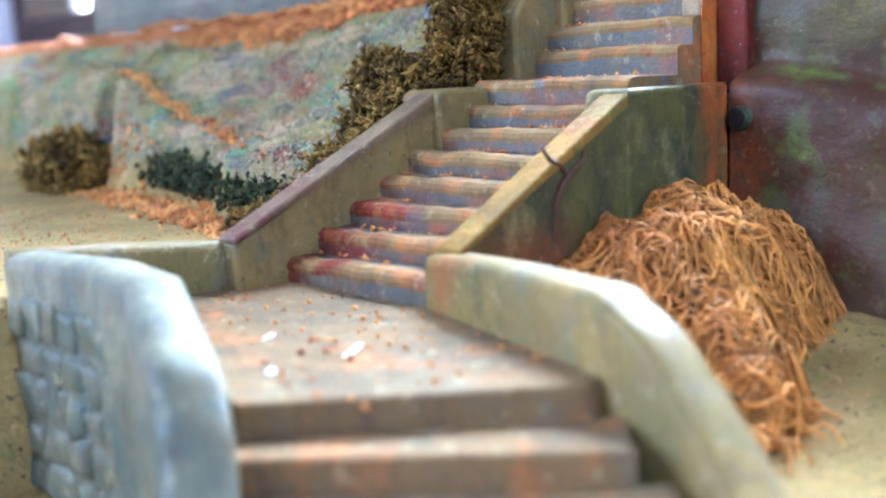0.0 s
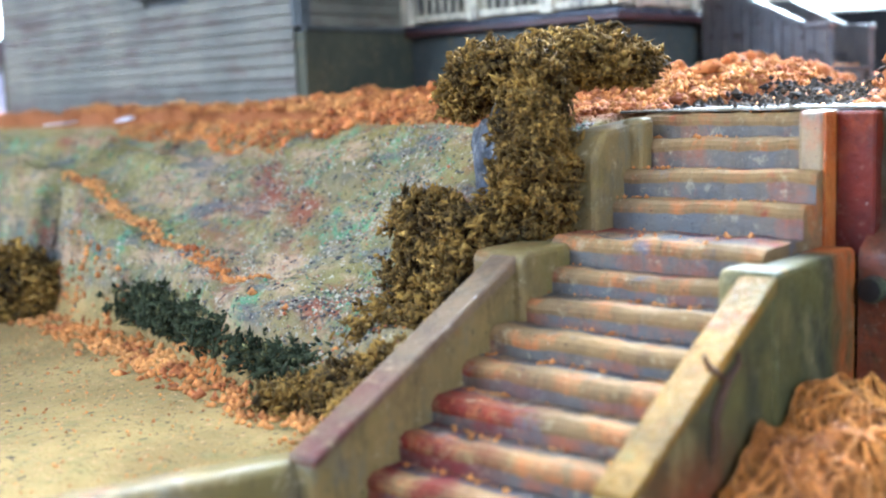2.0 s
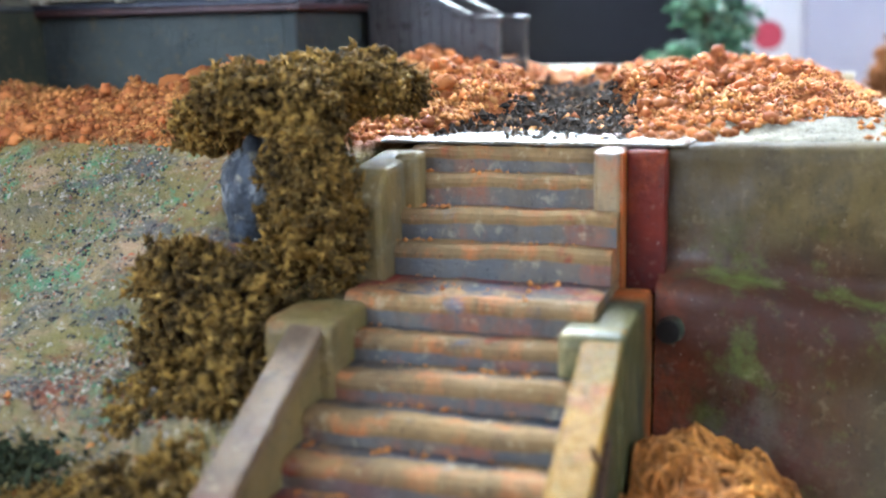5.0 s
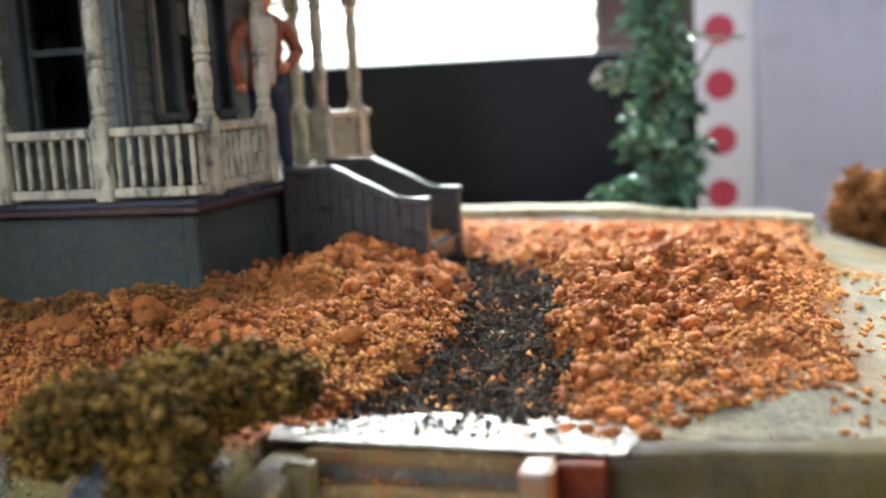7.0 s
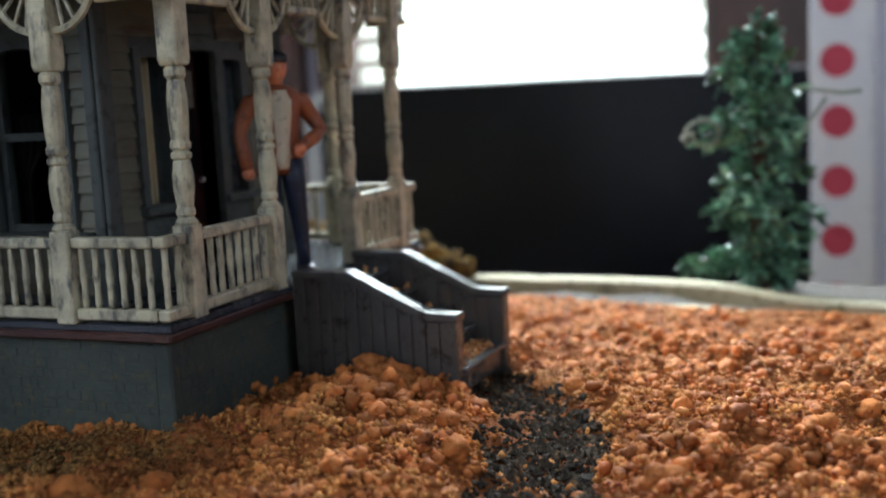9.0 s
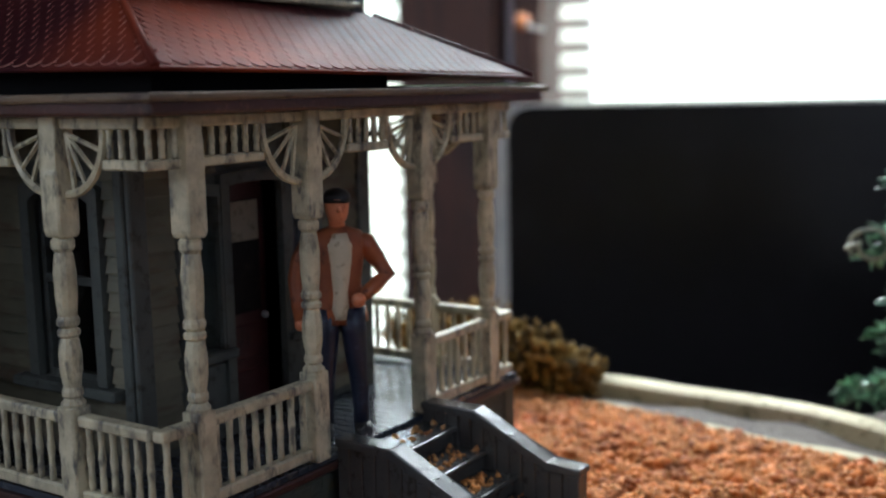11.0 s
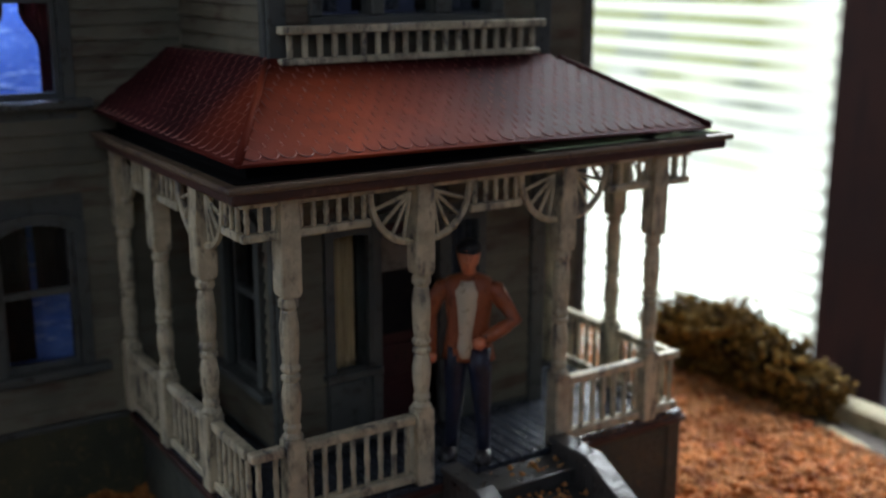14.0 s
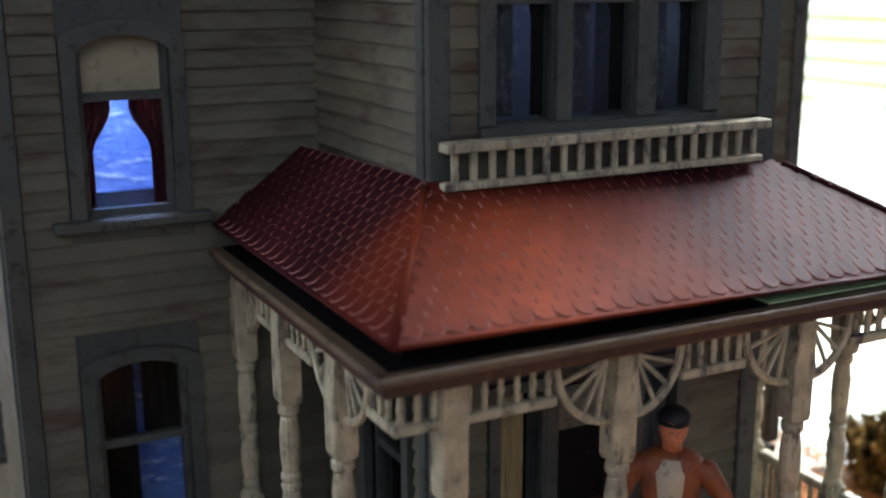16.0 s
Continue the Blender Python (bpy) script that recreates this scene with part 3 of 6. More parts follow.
for i, (a, b, c, d) in enumerate(PANES):
    w = thing(f"window_{i + 1}", RX1, (a + b) / 2, c, "tall room window in a dark brown wooden frame", "window", "", "structure")
    for n, (y0, y1, z0, z1) in (("jamb", (a - 6, a + 0.4, c - 3, d + 4)), ("jamb", (b - 0.4, b + (1.3 if i == 0 else 5.2), c - 3, d + 4)), ("head", (a + 0.4, b - 0.4, d - 0.4, d + 4)), ("sill", (a + 0.4, b - 0.4, c - 3, c + 0.4))):
        part(n, box(bmesh.new(), RX1 - 1.6, RX1 + 5, y0, y1, z0, z1, 0.3), MAT["wood"], w)
    part("pane", box(bmesh.new(), RX1 + 3.0, RX1 + 3.3, a + 0.4, b - 0.4, c + 0.4, d - 0.4), MAT["glass"], w).visible_shadow = False
    if i < 2:
        me = None
        for k in range(60):
            z = c + 1.0 + 1.26 * k
            if me is None:
                first = part("slat", prism(bmesh.new(), [(RX1 + 0.4, a + 0.6, z), (RX1 + 0.7, a + 0.6, z + 0.76), (RX1 + 0.76, a + 0.6, z + 0.76), (RX1 + 0.46, a + 0.6, z)], (0, b - a - 1.2, 0)), MAT["blind_slat"], w)
                me = first.data
            else:
                o = new("slat", me)
                o.parent = w
                o.location = (0, 0, 1.26 * k * U)

# ---------------------------------------------------------------- table and baseboard
t = thing("table", 14, 8, -75, "brown wooden table that carries the model", "table")
part("tabletop", prism(bmesh.new(), [(-30, -45, -3.0), (46, -45, -3.0), (46, 6.2, -3.0), (22.4, 6.2, -3.0), (22.4, 24.6, -3.0), (-30, 24.6, -3.0)], (0, 0, 3.0), 0.3, 2), MAT["tabletop"], t)
for x, ys in ((-26, (-41, 21)), (18, (21,)), (42, (-41, 2))):
    for y in ys:
        part("leg", box(bmesh.new(), x - 2.5, x + 2.5, y - 2.5, y + 2.5, -75, -3.0, 0.3), MAT["tabletop"], t)


# ---------------------------------------------------------------- the ground of the model
def ramp(v, pts):
    for (a, p), (b, q) in zip(pts, pts[1:]):
        if v <= b:
            return p + (q - p) * max(0.0, (v - a) / (b - a))
    return pts[-1][1]


def smooth(v, a, b):
    v = min(max((v - a) / (b - a), 0), 1)
    return v * v * (3 - 2 * v)


def far_edge(y):
    return ramp(y, [(-6, 19.5), (3.0, 20.3), (4.6, 20.9), (6.2, 20.9), (6.6, 19.4), (10.5, 19.6), (13, 19.7), (13.6, 15.75), (25, 15.75)])


def rim(y):
    """Inner line of the pale edging round the far side of the yard."""
    return ramp(y, [(2, 17.2), (3.9, 17.75), (5.0, 18.05), (6.5, 18.2), (10.9, 19.0), (13, 19.2)])


def mound(x, y):
    """Extra height of the dirt: clods, and heaps beside the path and against the porch."""
    h = 0.24 * max(0.0, nz(x, y, 9, 0.8)) + 0.26 * max(0.0, nz(x, y, 10, 1.7)) + 0.22 * abs(nz(x, y, 11, 3.2)) + 0.10 * nz(x, y, 12, 5.5)
    h += 0.16 * math.exp(-((x - 12.0) ** 2 / 1.0 + (y - 7.9) ** 2 / 0.5)) + 0.14 * math.exp(-((x - 11.4) ** 2 / 1.2 + (y - 4.7) ** 2 / 0.5))
    h += 0.10 * math.exp(-((x - 8.9) ** 2 / 0.6 + (y - 8.2) ** 2 / 3.0))
    return h * smooth(x, 7.4, 8.6) * smooth(y, 3.3, 4.2) * (0.3 + 0.7 * smooth(17.5 - x, 0.0, 3.0)) * (1 - 0.6 * smooth(y, 8.5, 10.5)) * smooth(rim(y) - x, 0.0, 0.8)


def path_dist(x, y):
    """Distance from the middle of the cinder path, which bends to the porch steps."""
    best = 9.0
    for (ax, ay), (bx, by) in (((7.5, 5.62), (9.6, 5.75)), ((9.6, 5.75), (11.6, 6.2)), ((11.6, 6.2), (13.2, 7.0)), ((13.2, 7.0), (13.2, 7.3))):
        t = min(max(((x - ax) * (bx - ax) + (y - ay) * (by - ay)) / ((bx - ax) ** 2 + (by - ay) ** 2), 0), 1)
        best = min(best, math.hypot(x - ax - t * (bx - ax), y - ay - t * (by - ay)))
    return best + 0.24 * nz(x, y, 4, 2.0) + 0.16 * nz(x, y, 5, 6.0) - 0.22 * smooth(-x, -9.2, -8.0)


def height(x, y):
    n = 0.10 * nz(x, y, 1, 0.9) + 0.05 * nz(x, y, 2, 2.5)
    yard = 5.06 + 0.2 * smooth(x, 7.5, 9.4) * smooth(y, 2.9, 3.8) + n * 0.5 * smooth(x, 7.3, 8.2)
    bed = 1 - smooth(path_dist(x, y), 0.25, 0.6) if 7.4 < x < 14 and 4 < y < 8 else 0.0
    yard += mound(x, y) * (1 - 0.7 * bed) - 0.1 * bed * smooth(x, 7.6, 8.4)
    yard -= 0.12 * smooth(x, 8.2, 10.5) + 0.27 * smooth(x, 12.0, 17.0) + 0.12 * smooth(x, 18.2, 19.6) * smooth(-y, -6.6, -6.2)
    if y < 3.2:
        yard -= 0.4 * smooth(x, 13.2, 17.5) * smooth(-y, -3.4, -1.5)
    if y >= 6.62:
        s = x - 0.2 * (y - 7.7) * smooth(-y, -15, -13) - 1.2 * smooth(y, 13, 15) + 0.30 * nz(x, y, 5, 0.8) + 0.16 * nz(x, y, 6, 2.2)
        shelf = 3.82 + min(max((y - 9.8) * 0.22, 0.0), 0.85)
        bank = ramp(s, [(-3, 3.1), (4.75, 3.18), (5.0, 3.22), (5.22, shelf - 0.3), (5.36, shelf - 0.02), (5.9, shelf + 0.02), (6.2, shelf + 0.3), (6.7, 4.66), (6.95, 4.87), (7.2, 4.98), (7.5, 5.06)])
        mid = smooth(bank, 3.3, 3.7) * smooth(-bank, -5.0, -4.75)
        z = min(bank + mid * (1.3 * n + 0.10 * nz(x * 2.2 + 0.5 * y, y * 0.5, 7, 1.5) + 0.06 * nz(x, y, 8, 5.0)), 5.06) if s < 7.4 else yard
        z = 2.1 + (z - 2.1) * smooth(x, 1.5, 2.6) if x < 2.7 else z
        return z + 0.015 * nz(x, y, 3, 7)
    cliff = 7.42 + (0.12 * (4.75 - y) if y < 4.75 else 0.0)
    if x > cliff - 0.12:
        return yard if x > cliff else 2.4 + (yard - 2.4) * smooth(x, cliff - 0.12, cliff)
    if y < 4.75:
        return 2.47 + 1.2 * n + 0.25 * smooth(x, 5.2, 7.2) + 0.015 * nz(x, y, 3, 7) - 0.3 * smooth(-x, -3.5, 0)
    return 2.05


NXG, NYG = 290, 340
verts, faces = [], []
for j in range(NYG + 1):
    y = -6 + 30 * j / NYG
    for i in range(NXG + 1):
        x = -3 + (far_edge(y) + 3) * i / NXG
        verts.append((x, y, height(x, y)))
W = NXG + 1
for j in range(NYG):
    for i in range(NXG):
        a = j * W + i
        faces.append((a, a + 1, a + W + 1, a + W))
loop = [i for i in range(W)] + [j * W + NXG for j in range(1, NYG + 1)] + [NYG * W + i for i in range(NXG - 1, -1, -1)] + [j * W for j in range(NYG - 1, 0, -1)]
low = len(verts)
verts += [(verts[k][0], verts[k][1], 0.0) for k in loop]
for k in range(len(loop)):
    q = (k + 1) % len(loop)
    faces.append((loop[q], loop[k], low + k, low + q))
tagged(raw("ground", verts, faces, MAT["ground"], True), "sculpted model terrain of tan sand, painted bank and bare yard", "ground", "", "structure")

# pale edge board round the far side of the yard
bm = bmesh.new()
prev = None
for k in range(57):
    y = 3.3 + 8.3 * k / 56
    x = rim(y) - 0.05 + 0.05 * nz(0, y, 7, 1.5)
    xo = ramp(y, [(3.3, 18.15), (5.0, 18.8), (5.9, 19.2), (6.9, 19.6), (12, 19.72)]) + 0.03 * nz(2, y, 7, 1.1)
    z = 4.87 - 0.08 * smooth(-y, -6.5, -4.5) + 0.04 * nz(y, 3, 0, 0.8)
    zo = z + 0.17 + 0.03 * nz(y, 5, 0, 0.7)
    xm = xo - 0.42
    ring = [bm.verts.new(p) for p in ((x - 0.1, y, 4.5), (x, y, z - 0.05), (x + 0.04, y, z), (x + 0.2, y, z + 0.01), (x + 0.25, y, z - 0.06), (max(x + 0.3, xm - 0.06), y, z - 0.07), (max(x + 0.33, xm), y, zo - 0.03), (max(x + 0.38, xm + 0.06), y, zo), (xo - 0.06, y, zo), (xo, y, zo - 0.06), (xo, y, 0.1))]
    if prev:
        for a in range(10):
            bm.faces.new((prev[a], prev[a + 1], ring[a + 1], ring[a]))
    else:
        bm.faces.new(ring)
    prev = ring
bm.faces.new(prev[::-1])
solo("edge_board", bm, MAT["plaster"], "pale plaster rim along the far edge of the model", "edging", "structure")

# rock-faced retaining wall below the yard
verts, faces = [], []
NA, NB = 120, 50
for j in range(NB + 1):
    z = 2.2 + 2.87 * j / NB
    for i in range(NA + 1):
        y = 4.74 - 9.0 * i / NA
        fold = 4.28 + 0.16 * nz(y, 0, 4, 0.9) - 0.12 * smooth(-y, -4.6, -3.4)
        out = 0.26 * smooth(z, fold + 0.10, fold - 0.08) + 0.25 * smooth(z, 3.6, 2.5)
        x = 7.24 + 0.12 * (4.75 - y) - out + 0.10 * nz(y, z, 8, 1.1) * smooth(-y, -4.7, -4.3) + 0.03 * nz(y, z, 9, 4)
        if j == NB:
            x += 0.05
        verts.append((x, y, z))
for j in range(NB):
    for i in range(NA):
        a = j * (NA + 1) + i
        faces.append((a, a + NA + 1, a + NA + 2, a + 1))
top = len(verts)
for i in range(NA + 1):
    y = 4.74 - 9.0 * i / NA
    verts.append((8.2 + 0.1 * nz(y, 1, 0, 1.0), y, 5.05))
for i in range(NA):
    a = NB * (NA + 1) + i
    faces.append((a, top + i, top + i + 1, a + 1))
tagged(raw("retaining_wall", verts, faces, MAT["retaining"], True), "stained painted plaster retaining wall below the yard", "wall", "", "structure")
p = thing("drain_pipe", 7.0, 4.62, 3.95, "small green-rimmed drain pipe in the retaining wall", "pipe")
part("rim", tube(bmesh.new(), [(7.3, 4.62, 3.97), (7.02, 4.64, 3.97), (6.93, 4.65, 3.965)], [0.088, 0.088, 0.08], 14), stained("green_drain_rim", lin(66, 92, 62), lin(58, 52, 36), [(lin(44, 36, 28), 4.0, 0.44, 0.56)]), p)
part("opening", tube(bmesh.new(), [(7.2, 4.65, 3.97), (6.922, 4.653, 3.965)], [0.072, 0.072], 14), MAT["black"], p)

# ---------------------------------------------------------------- the outdoor stairs
st = thing("outdoor_staircase", 4.2, 5.6, 2.05, "stained cast plaster garden stairs with sloping side walls", "stairs")


def step(x, z, y0, y1, deep=0.5, tall=0.3, mat="tread"):
    bm = bmesh.new()
    prism(bm, [(x, y0, z - tall), (x, y0, z - 0.085), (x - 0.004, y0, z - 0.055), (x + 0.008, y0, z - 0.025), (x + 0.045, y0, z), (x + 0.15, y0, z), (x + deep, y0, z - 0.004), (x + deep, y0, z - tall)], (0, y1 - y0, 0))
    bmesh.ops.subdivide_edges(bm, edges=[e for e in bm.edges if abs(e.verts[0].co.y - e.verts[1].co.y) > 0.5], cuts=27)
    for v in bm.verts:
        v.co.z += 0.024 * nz(v.co.x, v.co.y, z, 2.6) + 0.014 * nz(v.co.x, v.co.y, z + 2, 9.0)
        v.co.x += 0.02 * nz(v.co.x, v.co.y, z + 5, 3.0)
    bm.normal_update()
    for f in bm.faces:
        # Upright faces take the shade-toned riser colour, tread backs the blue-grey one.
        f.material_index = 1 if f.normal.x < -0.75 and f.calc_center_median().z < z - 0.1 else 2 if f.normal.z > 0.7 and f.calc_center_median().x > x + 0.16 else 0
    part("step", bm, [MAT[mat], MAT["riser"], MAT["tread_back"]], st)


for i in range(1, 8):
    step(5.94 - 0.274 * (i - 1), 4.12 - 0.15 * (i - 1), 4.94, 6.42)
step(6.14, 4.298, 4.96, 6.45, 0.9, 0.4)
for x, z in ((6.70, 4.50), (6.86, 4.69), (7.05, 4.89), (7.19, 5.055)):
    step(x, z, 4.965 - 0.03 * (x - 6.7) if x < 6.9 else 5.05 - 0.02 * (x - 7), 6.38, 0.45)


def side_wall(pts, y0, y1, mat, name="side_wall", bev=0.035):
    bm = bmesh.new()
    prism(bm, [(x, y0, z) for x, z in pts], (0, y1 - y0, 0), bev, 2)
    return part(name, bm, MAT[mat], st)


side_wall([(4.38, 2.2), (4.38, 3.36), (5.9, 4.17), (6.06, 4.2), (6.2, 4.2), (6.2, 2.2)], 4.78, 4.96, "stair_olive")
side_wall([(5.86, 2.2), (5.86, 4.18), (5.9, 4.22), (7.0, 4.22), (7.0, 2.2)], 4.755, 5.11, "stair_olive", "newel")
side_wall([(3.9, 2.2), (3.9, 3.37), (5.66, 4.2), (5.78, 4.24), (5.9, 4.24), (5.9, 2.2)], 6.39, 6.56, "stair")
side_wall([(5.64, 2.2), (5.64, 4.22), (5.7, 4.26), (6.5, 4.26), (6.5, 2.2)], 6.31, 6.73, "stair", "newel")
# raised coping on the sloping tops
for y0, y1, x0, xb, za, zb in ((4.76, 4.98, 4.38, 5.9, 3.36, 4.17), (6.37, 6.58, 3.9, 5.66, 3.37, 4.2)):
    bm = bmesh.new()
    prism(bm, [(x0, y0, za - 0.03), (x0, y0, za + 0.03), (xb, y0, zb + 0.035), (xb + 0.14, y0, zb + 0.055), (xb + 0.14, y0, zb), (xb, y0, zb - 0.03)], (0, y1 - y0, 0), 0.02, 2)
    part("coping", bm, MAT["coping" if x0 < 4 else "coping_olive"], st)
side_wall([(6.5, 4.15), (6.5, 4.79), (6.65, 4.97), (7.3, 5.03), (7.3, 4.15)], 6.34, 6.6, "stair")
side_wall([(6.95, 4.25), (6.95, 5.03), (7.11, 5.045), (7.11, 4.25)], 6.24, 6.42, "stair", "post")
part("pillar", box(bmesh.new(), 6.95, 7.45, 4.955, 5.12, 4.14, 5.062, 0.025, 2), MAT["pillar"], st)
part("edge", box(bmesh.new(), 6.955, 7.128, 4.944, 4.9545, 4.15, 5.055), MAT["pillar_edge"], st, "orange-washed edge of the pillar")
part("recess_panel", box(bmesh.new(), 7.13, 7.45, 4.70, 4.95, 4.14, 5.05, 0.015, 1), MAT["pillar_red"], st)

# dark root that clings to the olive wall
bm = bmesh.new()
tube(bm, [(5.46, 4.775, 3.86), (5.44, 4.762, 3.80), (5.34, 4.765, 3.75), (5.24, 4.765, 3.66), (5.18, 4.765, 3.56), (5.19, 4.765, 3.45), (5.17, 4.77, 3.34)], [0.012, 0.02, 0.024, 0.03, 0.03, 0.03, 0.012], 6)
root = part("root", bm, MAT["bark"], st, "thin dark root on the wall")
part("branch", tube(bmesh.new(), [(5.08, 4.77, 3.92), (5.14, 4.765, 3.84), (5.22, 4.765, 3.8), (5.3, 4.765, 3.74)], [0.01, 0.016, 0.016, 0.02], 6), MAT["bark"], root)

# glazed lip between the top step and the dirt
bm = bmesh.new()
prism(bm, [(7.5, 4.55, 5.062), (7.22, 4.6, 5.062), (7.22, 5.2, 5.066), (7.25, 6.62, 5.066), (7.5, 6.68, 5.066), (7.72, 6.2, 5.072), (7.85, 5.7, 5.075), (7.74, 5.2, 5.072), (7.95, 4.8, 5.07)], (0, 0, 0.02), 0.008, 1)
part("lip", bm, MAT["glaze"], st)

# turning landing and the steps that lead up to it
LAND = [(2.555, 4.19), (3.70, 3.24), (3.95, 3.3), (4.42, 5.0), (4.42, 6.45), (2.75, 6.75), (2.6, 4.6)]
part("landing", prism(bmesh.new(), [(x, y, 3.05) for x, y in LAND], (0, 0, -0.5), 0.02, 2), MAT["landing"], st)
for k in range(1, 4):
    a, b = Vector((2.555 - 0.13 * k, 4.19 - 0.23 * k)), Vector((3.70 - 0.21 * k, 3.24 - 0.36 * k))
    d = (b - a).normalized()
    a, b, n = a - 0.14 * d, b + 0.06 * d, Vector((-d.y, d.x)) * 0.45
    z = 3.05 - 0.155 * k
    part("step", prism(bmesh.new(), [(*a, z), (*b, z), (*(b + n), z), (*(a + n), z)], (0, 0, -0.4), 0.025, 2), MAT["landing"], st)


def wing(pts, side, thick, zb, mat):
    """A wall along inner-edge points (x, y, top); side +1 or -1 says on which hand the thickness lies."""
    bm, prev = bmesh.new(), None
    fine = []
    for (a, b) in zip(pts, pts[1:]):
        fine += [tuple(a[k] + (b[k] - a[k]) * s / 4 for k in range(3)) for s in range(4)]
    fine.append(pts[-1])
    for i, (x, y, z) in enumerate(fine):
        a, b = fine[max(i - 1, 0)], fine[min(i + 1, len(fine) - 1)]
        d = Vector((b[0] - a[0], b[1] - a[1], 0)).normalized()
        n = Vector((d.y, -d.x, 0)) * side
        prof = [(0, zb), (0, z - 0.07), (0.02, z - 0.02), (0.07, z), (thick - 0.08, z), (thick - 0.02, z - 0.03), (thick, z - 0.09), (thick, zb)]
        ring = [bm.verts.new(Vector((x, y, 0)) + n * o + Vector((0, 0, h))) for o, h in prof]
        if prev:
            for k in range(7):
                bm.faces.new((prev[k], prev[k + 1], ring[k + 1], ring[k]))
        else:
            bm.faces.new(ring)
        prev = ring
    bm.faces.new(prev[::-1])
    return part("wing_wall", bm, MAT[mat], st, "", True)


lw = wing([(2.86, 6.75, 3.45), (2.86, 5.6, 3.50), (2.76, 4.95, 3.5), (2.6, 4.56, 3.45), (2.455, 4.09, 3.25), (2.364, 3.9, 3.05), (2.28, 3.78, 2.85), (2.1, 3.45, 2.5)], 1, 0.30, 1.9, "stone_wing")
wing([(4.3, 4.98, 3.36), (4.05, 4.1, 3.41), (3.84, 3.35, 3.42), (3.78, 3.05, 3.28), (3.72, 2.8, 3.05), (3.62, 2.48, 2.75), (3.45, 2.0, 2.35)], -1, 0.3, 1.9, "stair")
wing([(3.98, 6.5, 3.36), (3.3, 6.6, 3.42), (2.6, 6.72, 3.46)], 1, 0.26, 1.9, "stair")
# rounded stones on the outer face of the left wing wall
rng = random.Random(4)
z = 2.05
row = 0
while z < 3.32:
    y = 6.7 - (row % 2) * 0.13
    while y > 4.3:
        w, h = rng.uniform(0.20, 0.30), rng.uniform(0.24, 0.30)
        x = 2.56 - 0.24 * smooth(-y, -5.6, -4.2)
        if z + h < 3.42 - 0.5 * smooth(-y, -4.6, -4.0):
            bm = bmesh.new()
            box(bm, x - 0.02 - rng.uniform(0, 0.02), x + 0.09, y - w + 0.006, y - 0.006, z + 0.004, z + h - 0.03, 0.05, 3)
            for v in bm.verts:
                v.co += 0.05 * Vector((nz(v.co.y, v.co.z, 1, 6), nz(v.co.y, v.co.z, 2, 6), nz(v.co.y, v.co.z, 3, 6)))
            part("stone", bm, MAT["stone_wing"], lw, "", True)
        y -= w
    z += 0.235
    row += 1

# ---------------------------------------------------------------- the house
HX0, BX0, BX1, HX1 = 8.95, 11.45, 14.38, 16.72   # corners of the house, sides of the front bay
WY, BY = 12.0, 9.9                   # front walls of the house and of the bay
YF, XL, XR = 8.84, 10.7, 15.3        # rail lines of the porch
ZD, ZR, ZTOP = 6.13, 6.8, 12.2       # deck, rail top, top of the walls
house = thing("house", 12, 14, 5.15, "weathered grey-green clapboard model house with a front bay", "house")


def face_box(bm, face, u0, u1, z0, z1, d0, d1, bev=0.0):
    """A box on a wall: u along the wall, d out from it. face: (axis, place, outward sign)."""
    axis, at, s = face
    a, b = sorted((at + s * d0, at + s * d1))
    if axis == "y":
        return box(bm, u0, u1, a, b, z0, z1, bev)
    return box(bm, a, b, u0, u1, z0, z1, bev)


FRONT, BAY, BAY_L, BAY_R, LEFT = ("y", WY, -1), ("y", BY, -1), ("x", BX0, -1), ("x", BX1, 1), ("x", HX0, -1)
UP1, LOW1 = (9.53, 10.23, 9.36, 10.75), (9.49, 10.22, 6.70, 8.17)
BAYW = [(11.93, 12.40, 10.17, 11.75), (12.54, 13.08, 10.17, 11.75), (13.26, 13.69, 10.17, 11.75)]
DOOR, SIDE1, SIDE2, TRANS = (12.47, 13.12, 6.15, 8.28), (11.98, 12.34, 6.9, 8.2), (13.26, 13.58, 6.9, 8.2), (12.47, 13.12, 8.36, 8.62)
SIDEWIN = (10.28, 11.0, 6.75, 8.3)
HOLES = {"front": [UP1, LOW1], "bay": BAYW + [DOOR, SIDE1, SIDE2], "bay_l": [SIDEWIN], "bay_r": [], "left": [(14.2, 14.9, 6.75, 8.2)]}


def wall(face, u0, u1, z0, z1, holes):
    bm = bmesh.new()
    for a, b, c, d in cells(u0, u1, z0, z1, holes):
        face_box(bm, face, a, b, c, d, -0.18, 0.0)
    return part("wall", bm, MAT["siding_trim"], house)


def boards(parent, face, u0, u1, z0, z1, holes, pitch=0.145):
    z = z0
    while z < z1 - 0.02:
        spans, at = [], u0
        for h in sorted(h for h in holes if h[2] < z + pitch and h[3] > z):
            if h[0] - at > 0.03:
                spans.append((at, h[0]))
            at = max(at, h[1])
        if u1 - at > 0.03:
            spans.append((at, u1))
        for a, b in spans:
            axis, at_, s = face
            prof = [(0.002, z), (0.036, z), (0.036, z + 0.016), (0.010, z + pitch - 0.004), (0.002, z + pitch - 0.004)]
            pts = [(a, at_ + s * d, h) if axis == "y" else (at_ + s * d, a, h) for d, h in prof]
            part("board", prism(bmesh.new(), pts, (b - a, 0, 0) if axis == "y" else (0, b - a, 0)), MAT["siding"], parent)
        z += pitch


